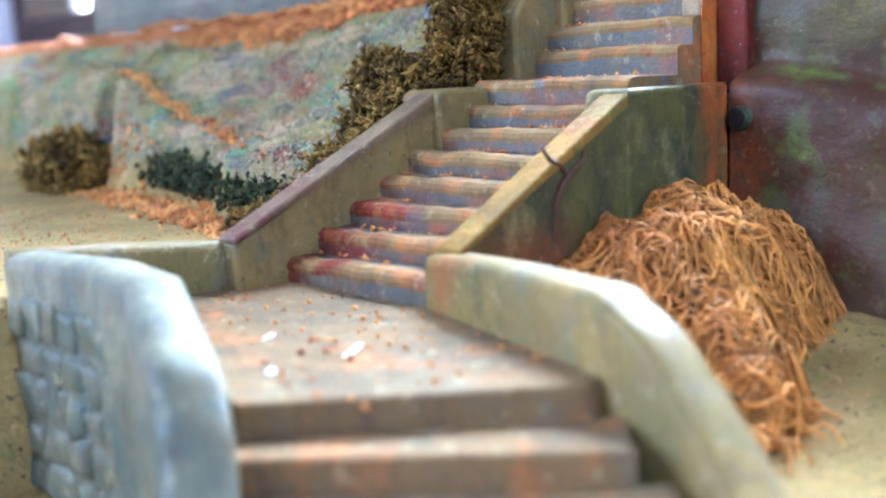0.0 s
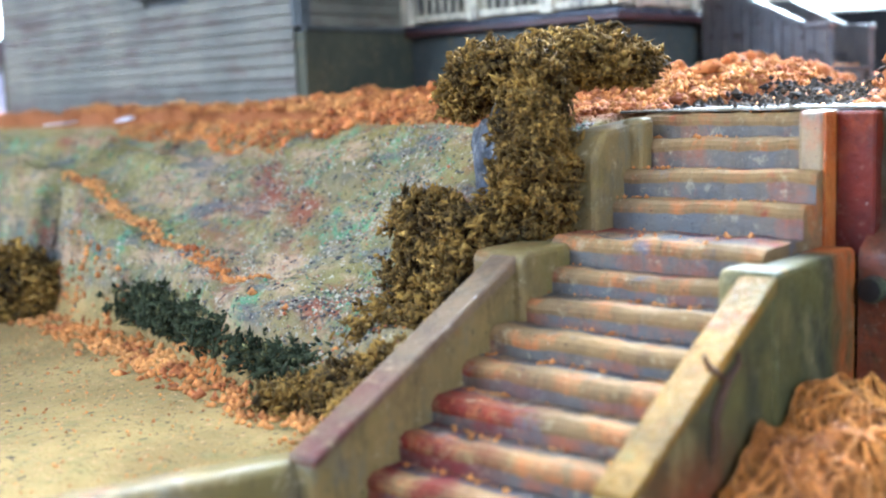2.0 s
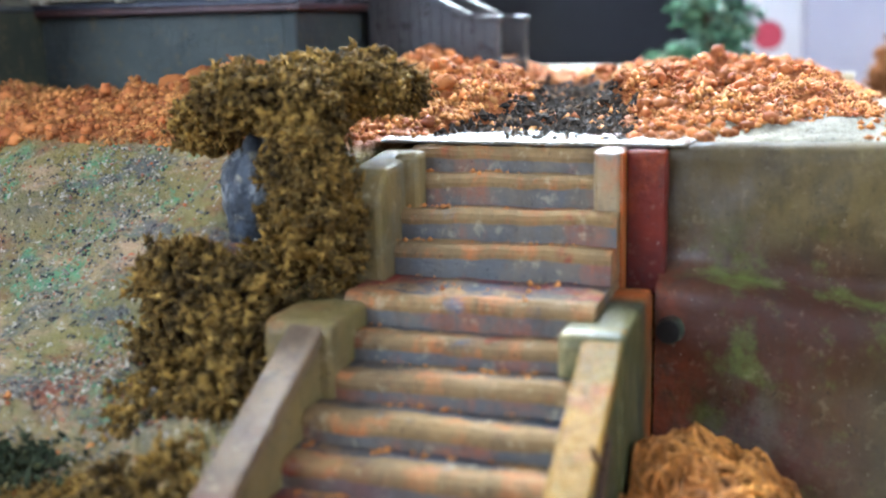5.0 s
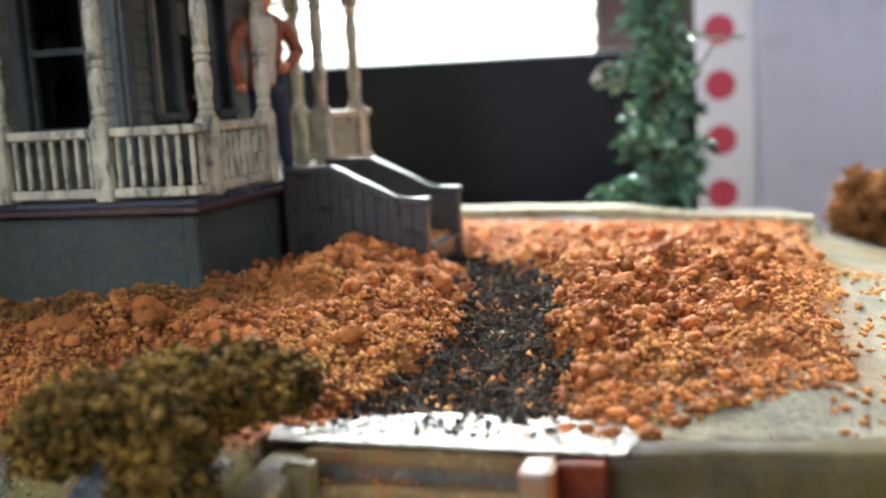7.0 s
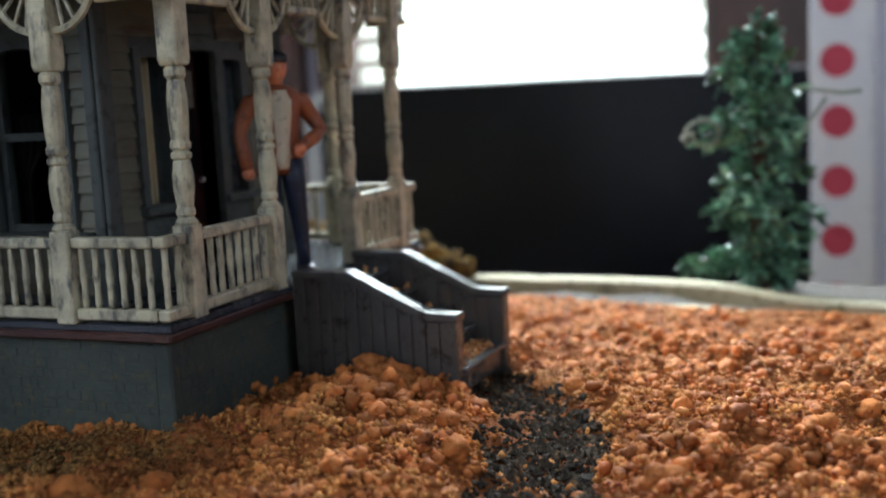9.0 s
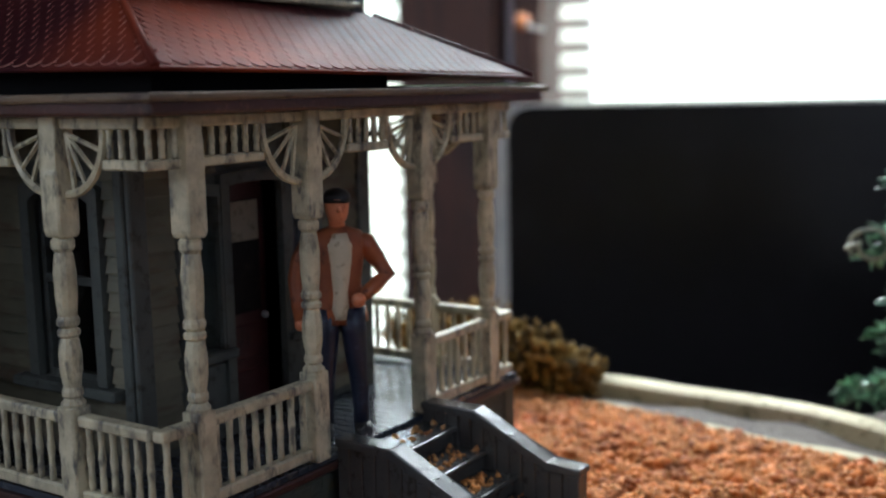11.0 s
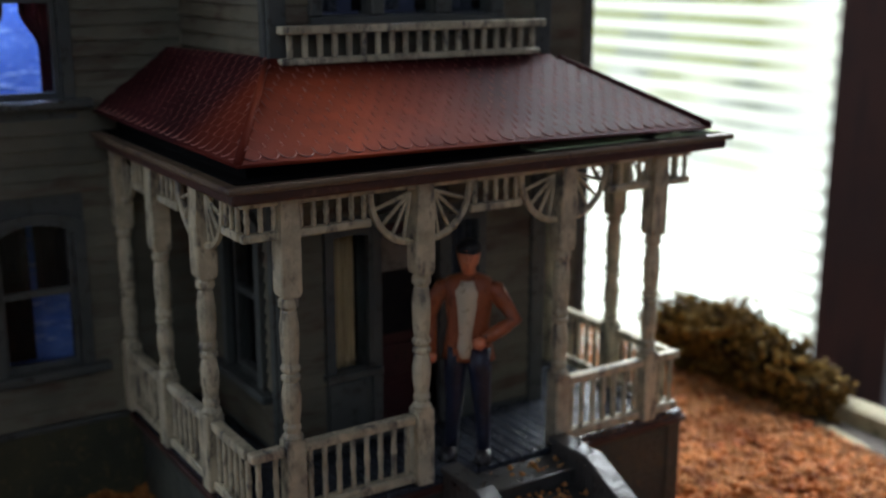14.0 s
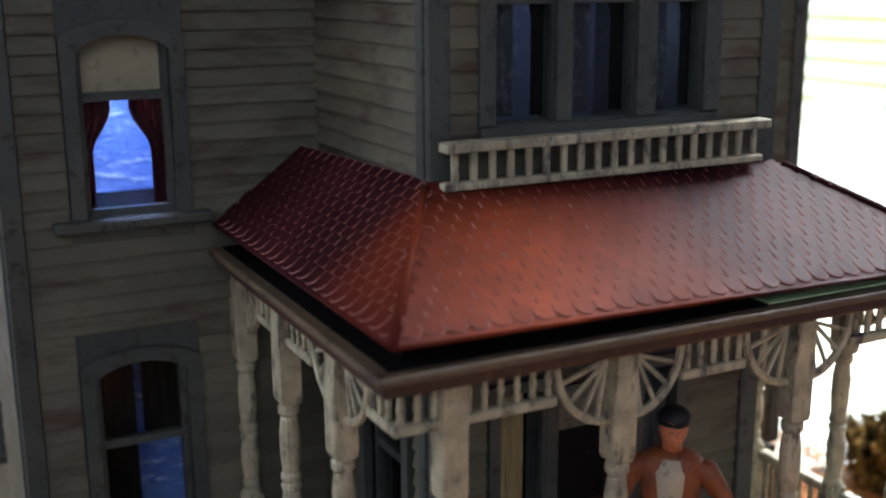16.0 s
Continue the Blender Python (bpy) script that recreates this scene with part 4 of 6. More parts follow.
w_front = wall(FRONT, HX0, BX0 + 0.1, 6.1, ZTOP, HOLES["front"])
w_bay = wall(BAY, BX0, BX1, 6.1, ZTOP, HOLES["bay"])
w_bl = wall(BAY_L, BY + 0.18, WY - 0.002, 6.1, ZTOP, HOLES["bay_l"])
w_br = wall(BAY_R, BY + 0.18, WY - 0.002, 6.1, ZTOP, HOLES["bay_r"])
w_left = wall(LEFT, WY + 0.18, 19.0, 6.1, ZTOP, HOLES["left"])
part("wall", box(bmesh.new(), HX0 + 0.01, HX1, 18.8, 19.0, 6.1, ZTOP), MAT["siding_trim"], house)
part("wall", box(bmesh.new(), HX1 - 0.18, HX1, WY + 0.181, 18.79, 6.1, ZTOP), MAT["siding_trim"], house)
w_wing = wall(FRONT, BX1 - 0.18, HX1, 6.1, ZTOP, [])
part("roof_cap", box(bmesh.new(), HX0 - 0.1, HX1 + 0.1, WY - 0.1, 19.1, ZTOP, ZTOP + 0.2, 0.03), MAT["trim_brown"], house)
part("roof_cap", box(bmesh.new(), BX0 - 0.1, BX1 + 0.1, BY - 0.1, WY - 0.1, ZTOP, ZTOP + 0.2, 0.03), MAT["trim_brown"], house)
# Unseen dark floors and walls, added to stop light leaking through the house.
part("floor_between", box(bmesh.new(), HX0 + 0.2, HX1 - 0.2, WY + 0.2, 18.7, 9.0, 9.1), MAT["interior_dark"], house)
part("floor_between", box(bmesh.new(), BX0 + 0.2, BX1 - 0.2, BY + 0.2, WY + 0.19, 9.0, 9.1), MAT["interior_dark"], house)
part("partition", box(bmesh.new(), HX0 + 0.2, HX1 - 0.2, 15.4, 15.5, 6.2, 9.0), MAT["interior_dark"], house)
part("inner_wall", box(bmesh.new(), HX0 + 0.2, 11.3, 14.4, 14.6, 9.11, 12.0), MAT["foil"], house)
part("inner_wall", box(bmesh.new(), 11.3, BX1 - 0.2, 12.0, 12.1, 9.11, 12.0), MAT["lace"], house)

# More added light stops behind the door and sidelights.
part("partition", box(bmesh.new(), 11.65, BX1 - 0.2, 11.3, 11.4, 6.12, 8.98), MAT["interior_dark"], house)
part("partition", box(bmesh.new(), 12.385, 12.425, 10.2, 11.29, 6.12, 8.98), MAT["interior_dark"], house)
part("inner_wall", box(bmesh.new(), HX0 + 0.2, 11.2, 12.7, 12.76, 6.12, 8.98), MAT["foil"], house)
EX = 0.22
grow = lambda h, e=EX: (h[0] - e * 0.55, h[1] + e * 0.55, h[2] - 0.06, h[3] + 0.2)  # noqa: E731
boards(w_front, FRONT, HX0 + 0.12, BX0, 6.12, 11.7, [grow(h) for h in HOLES["front"]])
boards(w_bl, BAY_L, BY + 0.1, WY - 0.02, 6.2, 11.7, [grow(h) for h in HOLES["bay_l"]])
boards(w_bay, BAY, BX0 + 0.13, 14.24, 6.2, 11.7, [(11.8, 13.83, 10.1, 12), (12.36, 13.24, 6.1, 8.7), (11.88, 12.44, 6.1, 8.35), (13.16, 13.68, 6.1, 8.35)])
boards(w_br, BAY_R, BY + 0.1, WY - 0.02, 6.2, 11.7, [])
boards(w_wing, FRONT, BX1 + 0.04, HX1 - 0.12, 6.12, 11.7, [])
boards(w_left, LEFT, WY + 0.1, 18.9, 4.96, 11.7, [grow(h) for h in HOLES["left"]])
for face, a, b in ((FRONT, HX0 - 0.04, HX0 + 0.12), (LEFT, WY, WY + 0.1), (BAY, BX0 - 0.04, BX0 + 0.13), (BAY_L, BY, BY + 0.1), (BAY, 14.24, BX1 + 0.04), (BAY_R, BY, BY + 0.1), (FRONT, HX1 - 0.12, HX1 + 0.04)):
    part("corner_board", face_box(bmesh.new(), face, a, b, 6.1, 12.1, 0.004, 0.06, 0.012), MAT["siding_trim"], house)

# foundation and the water table above it
bm = bmesh.new()
box(bm, HX0 + 0.006, XL + 0.055, WY - 0.06, 19.1, 4.9, 6.06)
part("foundation", bm, MAT["foundation_olive"], house)
bm = bmesh.new()
box(bm, XR + 0.125, HX1 - 0.006, WY - 0.06, 19.1, 4.5, 6.06)
part("foundation", bm, MAT["foundation"], house)
part("water_table", box(bmesh.new(), HX0 + 0.002, XL - 0.063, WY - 0.09, WY - 0.004, 6.061, 6.11, 0.012), MAT["siding_trim"], house)


def stone_face(bm, face, u0, u1, z0, z1, rng):
    z = z0
    while z < z1 - 0.05:
        u = u0
        while u < u1 - 0.03:
            w = min(rng.uniform(0.07, 0.15), u1 - u)
            face_box(bm, face, u + 0.005, u + w - 0.005, z + 0.005, min(z + 0.08, z1) - 0.006, -0.01, rng.uniform(0.001, 0.007), 0.003)
            u += w
        z += 0.082


def arch(h, rise=0.0, n=8):
    """Outline (u, z) of an opening, its head bowed by rise."""
    u0, u1, z0, z1 = h
    return [(u0, z0), (u1, z0), (u1, z1 - rise)] + [(u1 + (u0 - u1) * k / n, z1 - rise + rise * math.sin(math.pi * k / n) ** 0.7) for k in range(1, n)] + [(u0, z1 - rise)]


def on(face, u, z, d):
    axis, at, s = face
    return (u, at + s * d, z) if axis == "y" else (at + s * d, u, z)


def hood(face, h, rise, w, d0, d1):
    """An arched casing round an opening."""
    inner, outer = arch(h, rise), arch((h[0] - w, h[1] + w, h[2], h[3] + w), rise)
    bm = bmesh.new()
    n = len(inner)
    rings = [[bm.verts.new(on(face, u, z, d)) for u, z in loop] for loop, d in ((inner, d0), (inner, d1), (outer, d1), (outer, d0))]
    for k in list(range(1, n)):
        q = (k + 1) % n
        for a, b in ((0, 1), (1, 2), (2, 3)):
            bm.faces.new((rings[a][k], rings[a][q], rings[b][q], rings[b][k]))
    for k in (0, 1):
        bm.faces.new([rings[i][k] for i in range(4)])
    return bm


def curtain(face, ua, ub, z0, z1, depth, narrow, left):
    """A gathered curtain that is tied back: folds across u, narrower at narrow."""
    bm, rows = bmesh.new(), []
    for j in range(15):
        f = j / 14
        z = z1 + (z0 - z1) * f
        width = (ub - ua) * (0.8 - 0.44 * smooth(f, 0.28, 0.58)) if narrow else (ub - ua)
        row = []
        for i in range(17):
            s = i / 16
            u = ua + width * s if left else ub - width * s
            row.append(bm.verts.new(on(face, u, z, -depth + 0.025 * math.sin(s * 22))))
        rows.append(row)
    for a, b in zip(rows, rows[1:]):
        for i in range(16):
            bm.faces.new((a[i], a[i + 1], b[i + 1], b[i]))
    bmesh.ops.solidify(bm, geom=list(bm.faces), thickness=0.01)
    return bm


def house_window(face, h, rise=0.12, kind="sash", drapes="curtain", blind=0.0, label="narrow window with grey-green casing"):
    """Casing, sill, two sashes with panes, and what hangs behind them."""
    w = part("window", hood(face, h, rise, 0.11, -0.02, 0.075), MAT["siding_trim"], house, label)
    part("sill", face_box(bmesh.new(), face, h[0] - 0.26, h[1] + 0.26, h[2] - 0.09, h[2] - 0.005, 0.0, 0.15, 0.015), MAT["siding_trim"], w)
    mid = h[2] + (h[3] - h[2]) * (0.66 if blind else 0.52)
    for u in (h[0] + 0.02, h[1] - 0.02):
        part("sash_bar", face_box(bmesh.new(), face, u - 0.03, u + 0.03, h[2], h[3] - rise * 0.4, -0.1, -0.03), MAT["siding_trim"], w)
    for z in (h[2] + 0.02, mid):
        part("sash_bar", face_box(bmesh.new(), face, h[0] + 0.051, h[1] - 0.051, z - 0.03, z + 0.035, -0.1, -0.02), MAT["siding_trim"], w)
    for z0, z1 in ((h[2] + 0.056, mid - 0.031), (mid + 0.036, h[3] - 0.01)):
        part("pane", face_box(bmesh.new(), face, h[0] + 0.051, h[1] - 0.051, z0, z1, -0.075, -0.065), MAT["glass"], w).visible_shadow = False
    if blind:
        part("blind", face_box(bmesh.new(), face, h[0] + 0.03, h[1] - 0.03, mid + 0.03, h[3], -0.135, -0.12), MAT["blind"], w)
    if drapes:
        m = (h[0] + h[1]) / 2
        part("curtain", curtain(face, h[0], m, h[2], mid + 0.2, 0.22, 0.25, True), MAT[drapes], w, "", True)
        part("curtain", curtain(face, m, h[1], h[2], mid + 0.2, 0.22, 0.25, False), MAT[drapes], w, "", True)
    return w


house_window(FRONT, UP1, 0.12, drapes="curtain", blind=1.0, label="lit arched window with tied red curtains and tan blind")
lw1 = house_window(FRONT, LOW1, 0.12, drapes=None, label="dark arched sash window with lined curtains")
part("curtain", curtain(FRONT, 9.51, 9.83, 6.75, 8.12, 0.2, 0, True), MAT["interior_dark"], lw1, "", True)
part("curtain", curtain(FRONT, 9.89, 10.2, 7.44, 8.12, 0.2, 0, True), MAT["interior_dark"], lw1, "", True)
house_window(BAY_L, SIDEWIN, 0.1, drapes="interior_dark")
house_window(LEFT, HOLES["left"][0], 0.1, drapes="interior_dark")
for h in (SIDE1, SIDE2):
    w = part("sidelight", hood(BAY, h, 0.02, 0.09, -0.02, 0.06), MAT["siding_trim"], house, "narrow sidelight beside the door")
    part("sill", face_box(bmesh.new(), BAY, h[0] - 0.12, h[1] + 0.12, h[2] - 0.08, h[2] - 0.004, 0.0, 0.12, 0.01), MAT["siding_trim"], w)
    part("panel", face_box(bmesh.new(), BAY, h[0] - 0.06, h[1] + 0.06, 6.22, h[2] - 0.12, 0.003, 0.03, 0.01), MAT["siding_trim"], w)
    part("pane", face_box(bmesh.new(), BAY, h[0], h[1], h[2], h[3], -0.035, -0.03), MAT["glass"], w).visible_shadow = False
    part("curtain", curtain(BAY, h[0], h[0] + (0.74 if h is SIDE1 else 1.0) * (h[1] - h[0]), h[2], h[3], 0.075, 0, True), MAT["curtain_tan" if h is SIDE1 else "lace"], w, "", True)

# front door with a half-drawn blind in its glass
door = part("front_door", face_box(bmesh.new(), BAY, *DOOR[:2], *DOOR[2:], -0.24, -0.17), MAT["door"], house, "dark red panelled door with a tan blind")
part("casing", hood(BAY, DOOR, 0.02, 0.1, -0.17, 0.07), MAT["siding_trim"], door)
part("glass", face_box(bmesh.new(), BAY, 12.54, 13.05, 7.1, 8.1, -0.168, -0.162), MAT["interior_dark"], door)
part("blind", face_box(bmesh.new(), BAY, 12.52, 13.04, 7.74, 8.09, -0.16, -0.155), MAT["door_blind"], door)
for z0, z1 in ((6.25, 6.6), (6.68, 7.0)):
    part("panel", face_box(bmesh.new(), BAY, 12.56, 13.03, z0, z1, -0.17, -0.145, 0.012), MAT["door"], door)
bm = bmesh.new()
bmesh.ops.create_icosphere(bm, subdivisions=2, radius=0.035, matrix=Matrix.Translation((13.07, BY + 0.14, 7.05)))
part("knob", bm, MAT["silver"], door, "small metal knob", True)
part("fanlight", face_box(bmesh.new(), BAY, TRANS[0], TRANS[1], 8.41, 8.62, 0.002, 0.035, 0.01), MAT["siding_trim"], house)

# three tall bay windows above the porch roof
bw = part("bay_window", face_box(bmesh.new(), BAY, 11.80, 13.84, 10.06, 10.16, 0.0, 0.09, 0.01), MAT["siding_trim"], house, "triple bay window with grey posts and dark curtains")
for a, b in ((11.80, 11.925), (12.405, 12.535), (13.085, 13.255), (13.695, 13.84)):
    part("post", face_box(bmesh.new(), BAY, a, b, 10.165, 11.8, -0.06, 0.07, 0.014), MAT["siding_trim"], bw)
for h in BAYW:
    part("sash_bar", face_box(bmesh.new(), BAY, h[0], h[1], 10.97, 11.05, -0.09, -0.01, 0.01), MAT["siding_trim"], bw)
    part("pane", face_box(bmesh.new(), BAY, h[0], h[1], 10.17, 10.965, -0.065, -0.06), MAT["glass"], bw).visible_shadow = False
    part("pane", face_box(bmesh.new(), BAY, h[0], h[1], 11.055, 11.75, -0.065, -0.06), MAT["glass"], bw).visible_shadow = False
    m = h[0] + 0.45 * (h[1] - h[0])
    part("net_curtain", curtain(BAY, h[0], m + 0.04, 10.2, 11.75, 0.17, 0, True), MAT["lace"], bw, "", True)
    part("curtain", curtain(BAY, m, h[1], 10.2, 11.75, 0.14, 0.6, False), MAT["interior_dark"], bw, "", True)

# ---------------------------------------------------------------- the porch
porch = thing("porch", 13, 9.4, 5.1, "cream spindled wooden porch with a red shingled roof", "porch")
rng = random.Random(11)
bm = bmesh.new()
box(bm, XL + 0.06, XR + 0.12, YF + 0.06, 18.9, 4.9, 6.0, 0.02)
base = part("base", bm, MAT["foundation"], porch, "grey-green stone-pattern porch base")
for face, u0, u1 in ((("y", YF + 0.06, -1), XL + 0.18, 12.44), (("y", YF + 0.06, -1), 13.86, XR + 0.0), (("x", XL + 0.06, -1), YF + 0.18, WY - 0.1), (("x", XR + 0.12, 1), YF + 0.18, 11.9)):
    bm = bmesh.new()
    stone_face(bm, face, u0, u1, 5.0, 5.98, rng)
    tagged(part("stonework", bm, MAT["foundation"], base), kind="stuff")
for x, y in ((XL + 0.06, YF + 0.06), (XR + 0.12, YF + 0.06)):
    part("quoin", box(bmesh.new(), x - 0.10 + (0.08 if x < 12 else 0), x + 0.1, y - 0.03, y + 0.12, 4.9, 6.0, 0.02), MAT["foundation"], base)
bm = bmesh.new()
box(bm, XL - 0.06, XR + 0.2, YF - 0.06, WY + 0.1, 6.001, 6.07, 0.015)
part("skirt_board", bm, MAT["trim_brown"], porch)
x = XL - 0.02
while x < XR + 0.14:
    part("plank", box(bmesh.new(), x, min(x + 0.115, XR + 0.16), YF - 0.04, (WY - 0.003 if x < BX0 - 0.1 or x > BX1 else BY - 0.01), 6.072, ZD, 0.008), MAT["deck"], porch)
    x += 0.122



def baluster_mesh():
    bm = bmesh.new()
    lathe(bm, [(0.02, 0.0), (0.024, 0.05), (0.02, 0.16), (0.027, 0.25), (0.02, 0.34), (0.024, 0.44), (0.02, 0.47)], 0, 0, 6)
    return mesh_of("baluster", bm, MAT["cream"], Vector((0, 0, 0)), True)


BAL = baluster_mesh()


def put(name, me, parent, x, y, z, turn=0.0, scale=(1, 1, 1)):
    o = new(name, me)
    o.parent = parent
    o.location = Vector((x, y, z)) * U - ORG[parent.name]
    o.rotation_euler = (0, 0, turn)
    o.scale = scale
    ORG[o.name] = Vector((x, y, z)) * U
    return o


def railing(axis, at, a, b, posts=(), z0=6.16, top=ZR):
    """Top and bottom rail with balusters, along x or y."""
    r = part("railing", box(bmesh.new(), *((a, b, at - 0.055, at + 0.055) if axis == "x" else (at - 0.055, at + 0.055, a, b)), top - 0.085, top, 0.02, 2), MAT["cream"], porch, "cream painted spindle railing")
    part("bottom_rail", box(bmesh.new(), *((a, b, at - 0.05, at + 0.05) if axis == "x" else (at - 0.05, at + 0.05, a, b)), z0, z0 + 0.09, 0.015), MAT["cream"], r)
    n = max(1, round((b - a) / 0.132))
    for k in range(n):
        u = a + (k + 0.5) * (b - a) / n
        put("baluster", BAL, r, *((u, at) if axis == "x" else (at, u)), z0 + 0.085, 0, (1.15, 1.15, (top - z0 - 0.165) / 0.47))
    return r


COLS = [(11.05, YF, False), (12.29, YF, True), (13.82, YF, True), (14.95, YF, False), (XL, 9.72, True), (XL, 10.82, False), (XL, 11.9, True), (XR - 0.05, 9.74, True), (XR - 0.05, 10.75, False), (XR - 0.05, 11.8, True)]


def column_meshes():
    """Shaft, plinth and capital of a turned porch column."""
    org = Vector((0, 0, 0))
    shaft = lathe(bmesh.new(), [(0.085, 0.70), (0.09, 0.74), (0.06, 0.78), (0.075, 0.80), (0.075, 0.83), (0.062, 0.86), (0.08, 0.98), (0.082, 1.1), (0.066, 1.2), (0.06, 1.215), (0.08, 1.235), (0.08, 1.265), (0.058, 1.285), (0.08, 1.31), (0.082, 1.34), (0.066, 1.37), (0.078, 1.5), (0.08, 1.68), (0.066, 1.8), (0.058, 1.82), (0.082, 1.85), (0.082, 1.9), (0.06, 1.93)], 0, 0, 12)
    plinth = box(bmesh.new(), -0.085, 0.085, -0.085, 0.085, 0.0, ZR - ZD + 0.05, 0.012)
    cap = bmesh.new()
    prism(cap, [(-0.07, -0.09, 1.925), (0.07, -0.09, 1.925), (0.09, -0.09, 1.97), (0.09, -0.09, 2.37), (0.075, -0.09, 2.41), (0.075, -0.09, 2.76), (-0.075, -0.09, 2.76), (-0.075, -0.09, 2.41), (-0.09, -0.09, 2.37), (-0.09, -0.09, 1.97)], (0, 0.18, 0), 0.012)
    return [mesh_of(n, m, MAT["cream"], org, False) for n, m in (("column", shaft), ("plinth", plinth), ("capital", cap))]


COL = column_meshes()
for x, y, _ in COLS:
    c = put("column", COL[0], porch, x, y, ZD, 0.0)
    for n, me in (("plinth", COL[1]), ("capital", COL[2])):
        new(n, me).parent = c
# railings of the front and of both sides
railing("x", YF, XL - 0.04, 10.965)
railing("x", YF, 11.135, 12.205)
railing("x", YF, 13.905, 14.865)
railing("x", YF, 15.035, XR + 0.06)
railing("y", XL, YF + 0.06, 9.635)
railing("y", XL, 9.805, 10.735)
railing("y", XL, 10.905, 11.815)
railing("y", XR, YF + 0.06, 9.655)
railing("y", XR, 9.825, 10.665)
railing("y", XR, 10.835, 11.715)


def quarter_fan(axis, u, at, sign, zc=8.8, r=0.4):
    """A quarter wheel of slim spokes between a post and the frieze."""
    P = (lambda a, z: (a, at, z)) if axis == "x" else (lambda a, z: (at, a, z))
    bm = bmesh.new()
    pts = [P(u + sign * (0.09 + r * math.cos(t)), zc - r * math.sin(t) * 1.12) for t in [math.pi / 2 * k / 8 for k in range(9)]]
    tube(bm, pts, 0.031, 6)
    f = part("fan_bracket", bm, MAT["cream"], porch, "", False)
    for t in (0.33, 0.7, 1.05, 1.36):
        part("spoke", tube(bmesh.new(), [P(u + sign * 0.11, zc - 0.03), P(u + sign * (0.09 + r * math.cos(t)), zc - r * 1.12 * math.sin(t))], 0.017, 5), MAT["cream"], f)
    return f


def frieze(axis, at, a, b, skip=()):
    """Spindle band under the eaves from a to b; skip: posts with fans."""
    B = (lambda p, q: (p, q, at - 0.035, at + 0.035)) if axis == "x" else (lambda p, q: (at - 0.035, at + 0.035, p, q))
    top = part("frieze", box(bmesh.new(), *B(a, b), 8.80, 8.88, 0.01), MAT["cream"], porch, "cream spindle frieze under the porch eaves")
    cuts = sorted(skip)
    edges, at_ = [], a
    for c in cuts:
        if c - 0.49 > at_ + 0.05:
            edges.append((at_, c - 0.49))
        at_ = c + 0.49
    if b > at_ + 0.05:
        edges.append((at_, b))
    for p, q in edges:
        part("lower_rail", box(bmesh.new(), *B(p, q), 8.53, 8.60, 0.012), MAT["cream"], top)
        n = max(1, round((q - p) / 0.115))
        for k in range(n):
            u = p + (k + 0.5) * (q - p) / n
            put("spindle", BAL, top, *((u, at) if axis == "x" else (at, u)), 8.595, 0, (1.05, 1.05, 0.45))


frieze("x", YF, XL - 0.03, XR + 0.08, [12.29, 13.82])
frieze("y", XL, YF + 0.05, 11.95, [9.72, 11.9])
frieze("y", XR - 0.02, YF + 0.05, 11.9, [9.74, 11.8])
for x, y, fan in COLS:
    if fan:
        axis, u, at = ("x", x, y) if y == YF else ("y", y, x)
        for sgn in (-1, 1):
            if not (axis == "y" and u > 11.5 and sgn > 0):
                quarter_fan(axis, u, at, sgn)

# eaves board, black gap-shade fill and the shingled roof on top of it
bm = bmesh.new()
E0, E1, EY = 10.5, 15.58, 8.55
prism(bm, [(E0, EY, 8.885), (E1, EY, 8.885), (E1, WY - 0.04, 8.885), (E0, WY - 0.04, 8.885)], (0, 0, 0.13), 0.025, 2)
eaves = part("eaves_board", bm, MAT["trim_brown"], porch, "brown moulded eaves board")
bm = bmesh.new()
prism(bm, [(E0 - 0.05, EY - 0.05, 8.975), (E1 + 0.05, EY - 0.05, 8.975), (E1 + 0.05, WY - 0.05, 8.975), (E0 - 0.05, WY - 0.05, 8.975)], (0, 0, 0.06), 0.02, 2)
part("gutter_edge", bm, MAT["gutter"], eaves)
# Added black blocks and sheet draw the shade in the roof gap.
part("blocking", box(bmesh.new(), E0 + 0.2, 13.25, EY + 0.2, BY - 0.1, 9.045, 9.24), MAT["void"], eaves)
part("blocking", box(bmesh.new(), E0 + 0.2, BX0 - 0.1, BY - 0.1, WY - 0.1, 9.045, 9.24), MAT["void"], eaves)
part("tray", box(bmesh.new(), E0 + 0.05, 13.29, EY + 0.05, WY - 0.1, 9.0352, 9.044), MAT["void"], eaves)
part("tray", box(bmesh.new(), 13.3, E1 - 0.06, EY + 0.05, BY - 0.1, 9.046, 9.056), MAT["tray"], eaves, "glossy pale green underlay under the lifted roof")
HOLES_AT = [(14.8, 8.8), (14.6, 8.62)]
SLOT = (15.1, 8.66)
for x, y in HOLES_AT:
    bm = bmesh.new()
    bmesh.ops.create_cone(bm, cap_ends=True, segments=18, radius1=0.075, radius2=0.075, depth=0.006, matrix=Matrix.Translation((x, y, 9.06)))
    part("hole", bm, MAT["void"], eaves)
part("slot", box(bmesh.new(), SLOT[0], SLOT[0] + 0.3, SLOT[1] - 0.06, SLOT[1] + 0.06, 9.057, 9.063), MAT["void"], eaves)
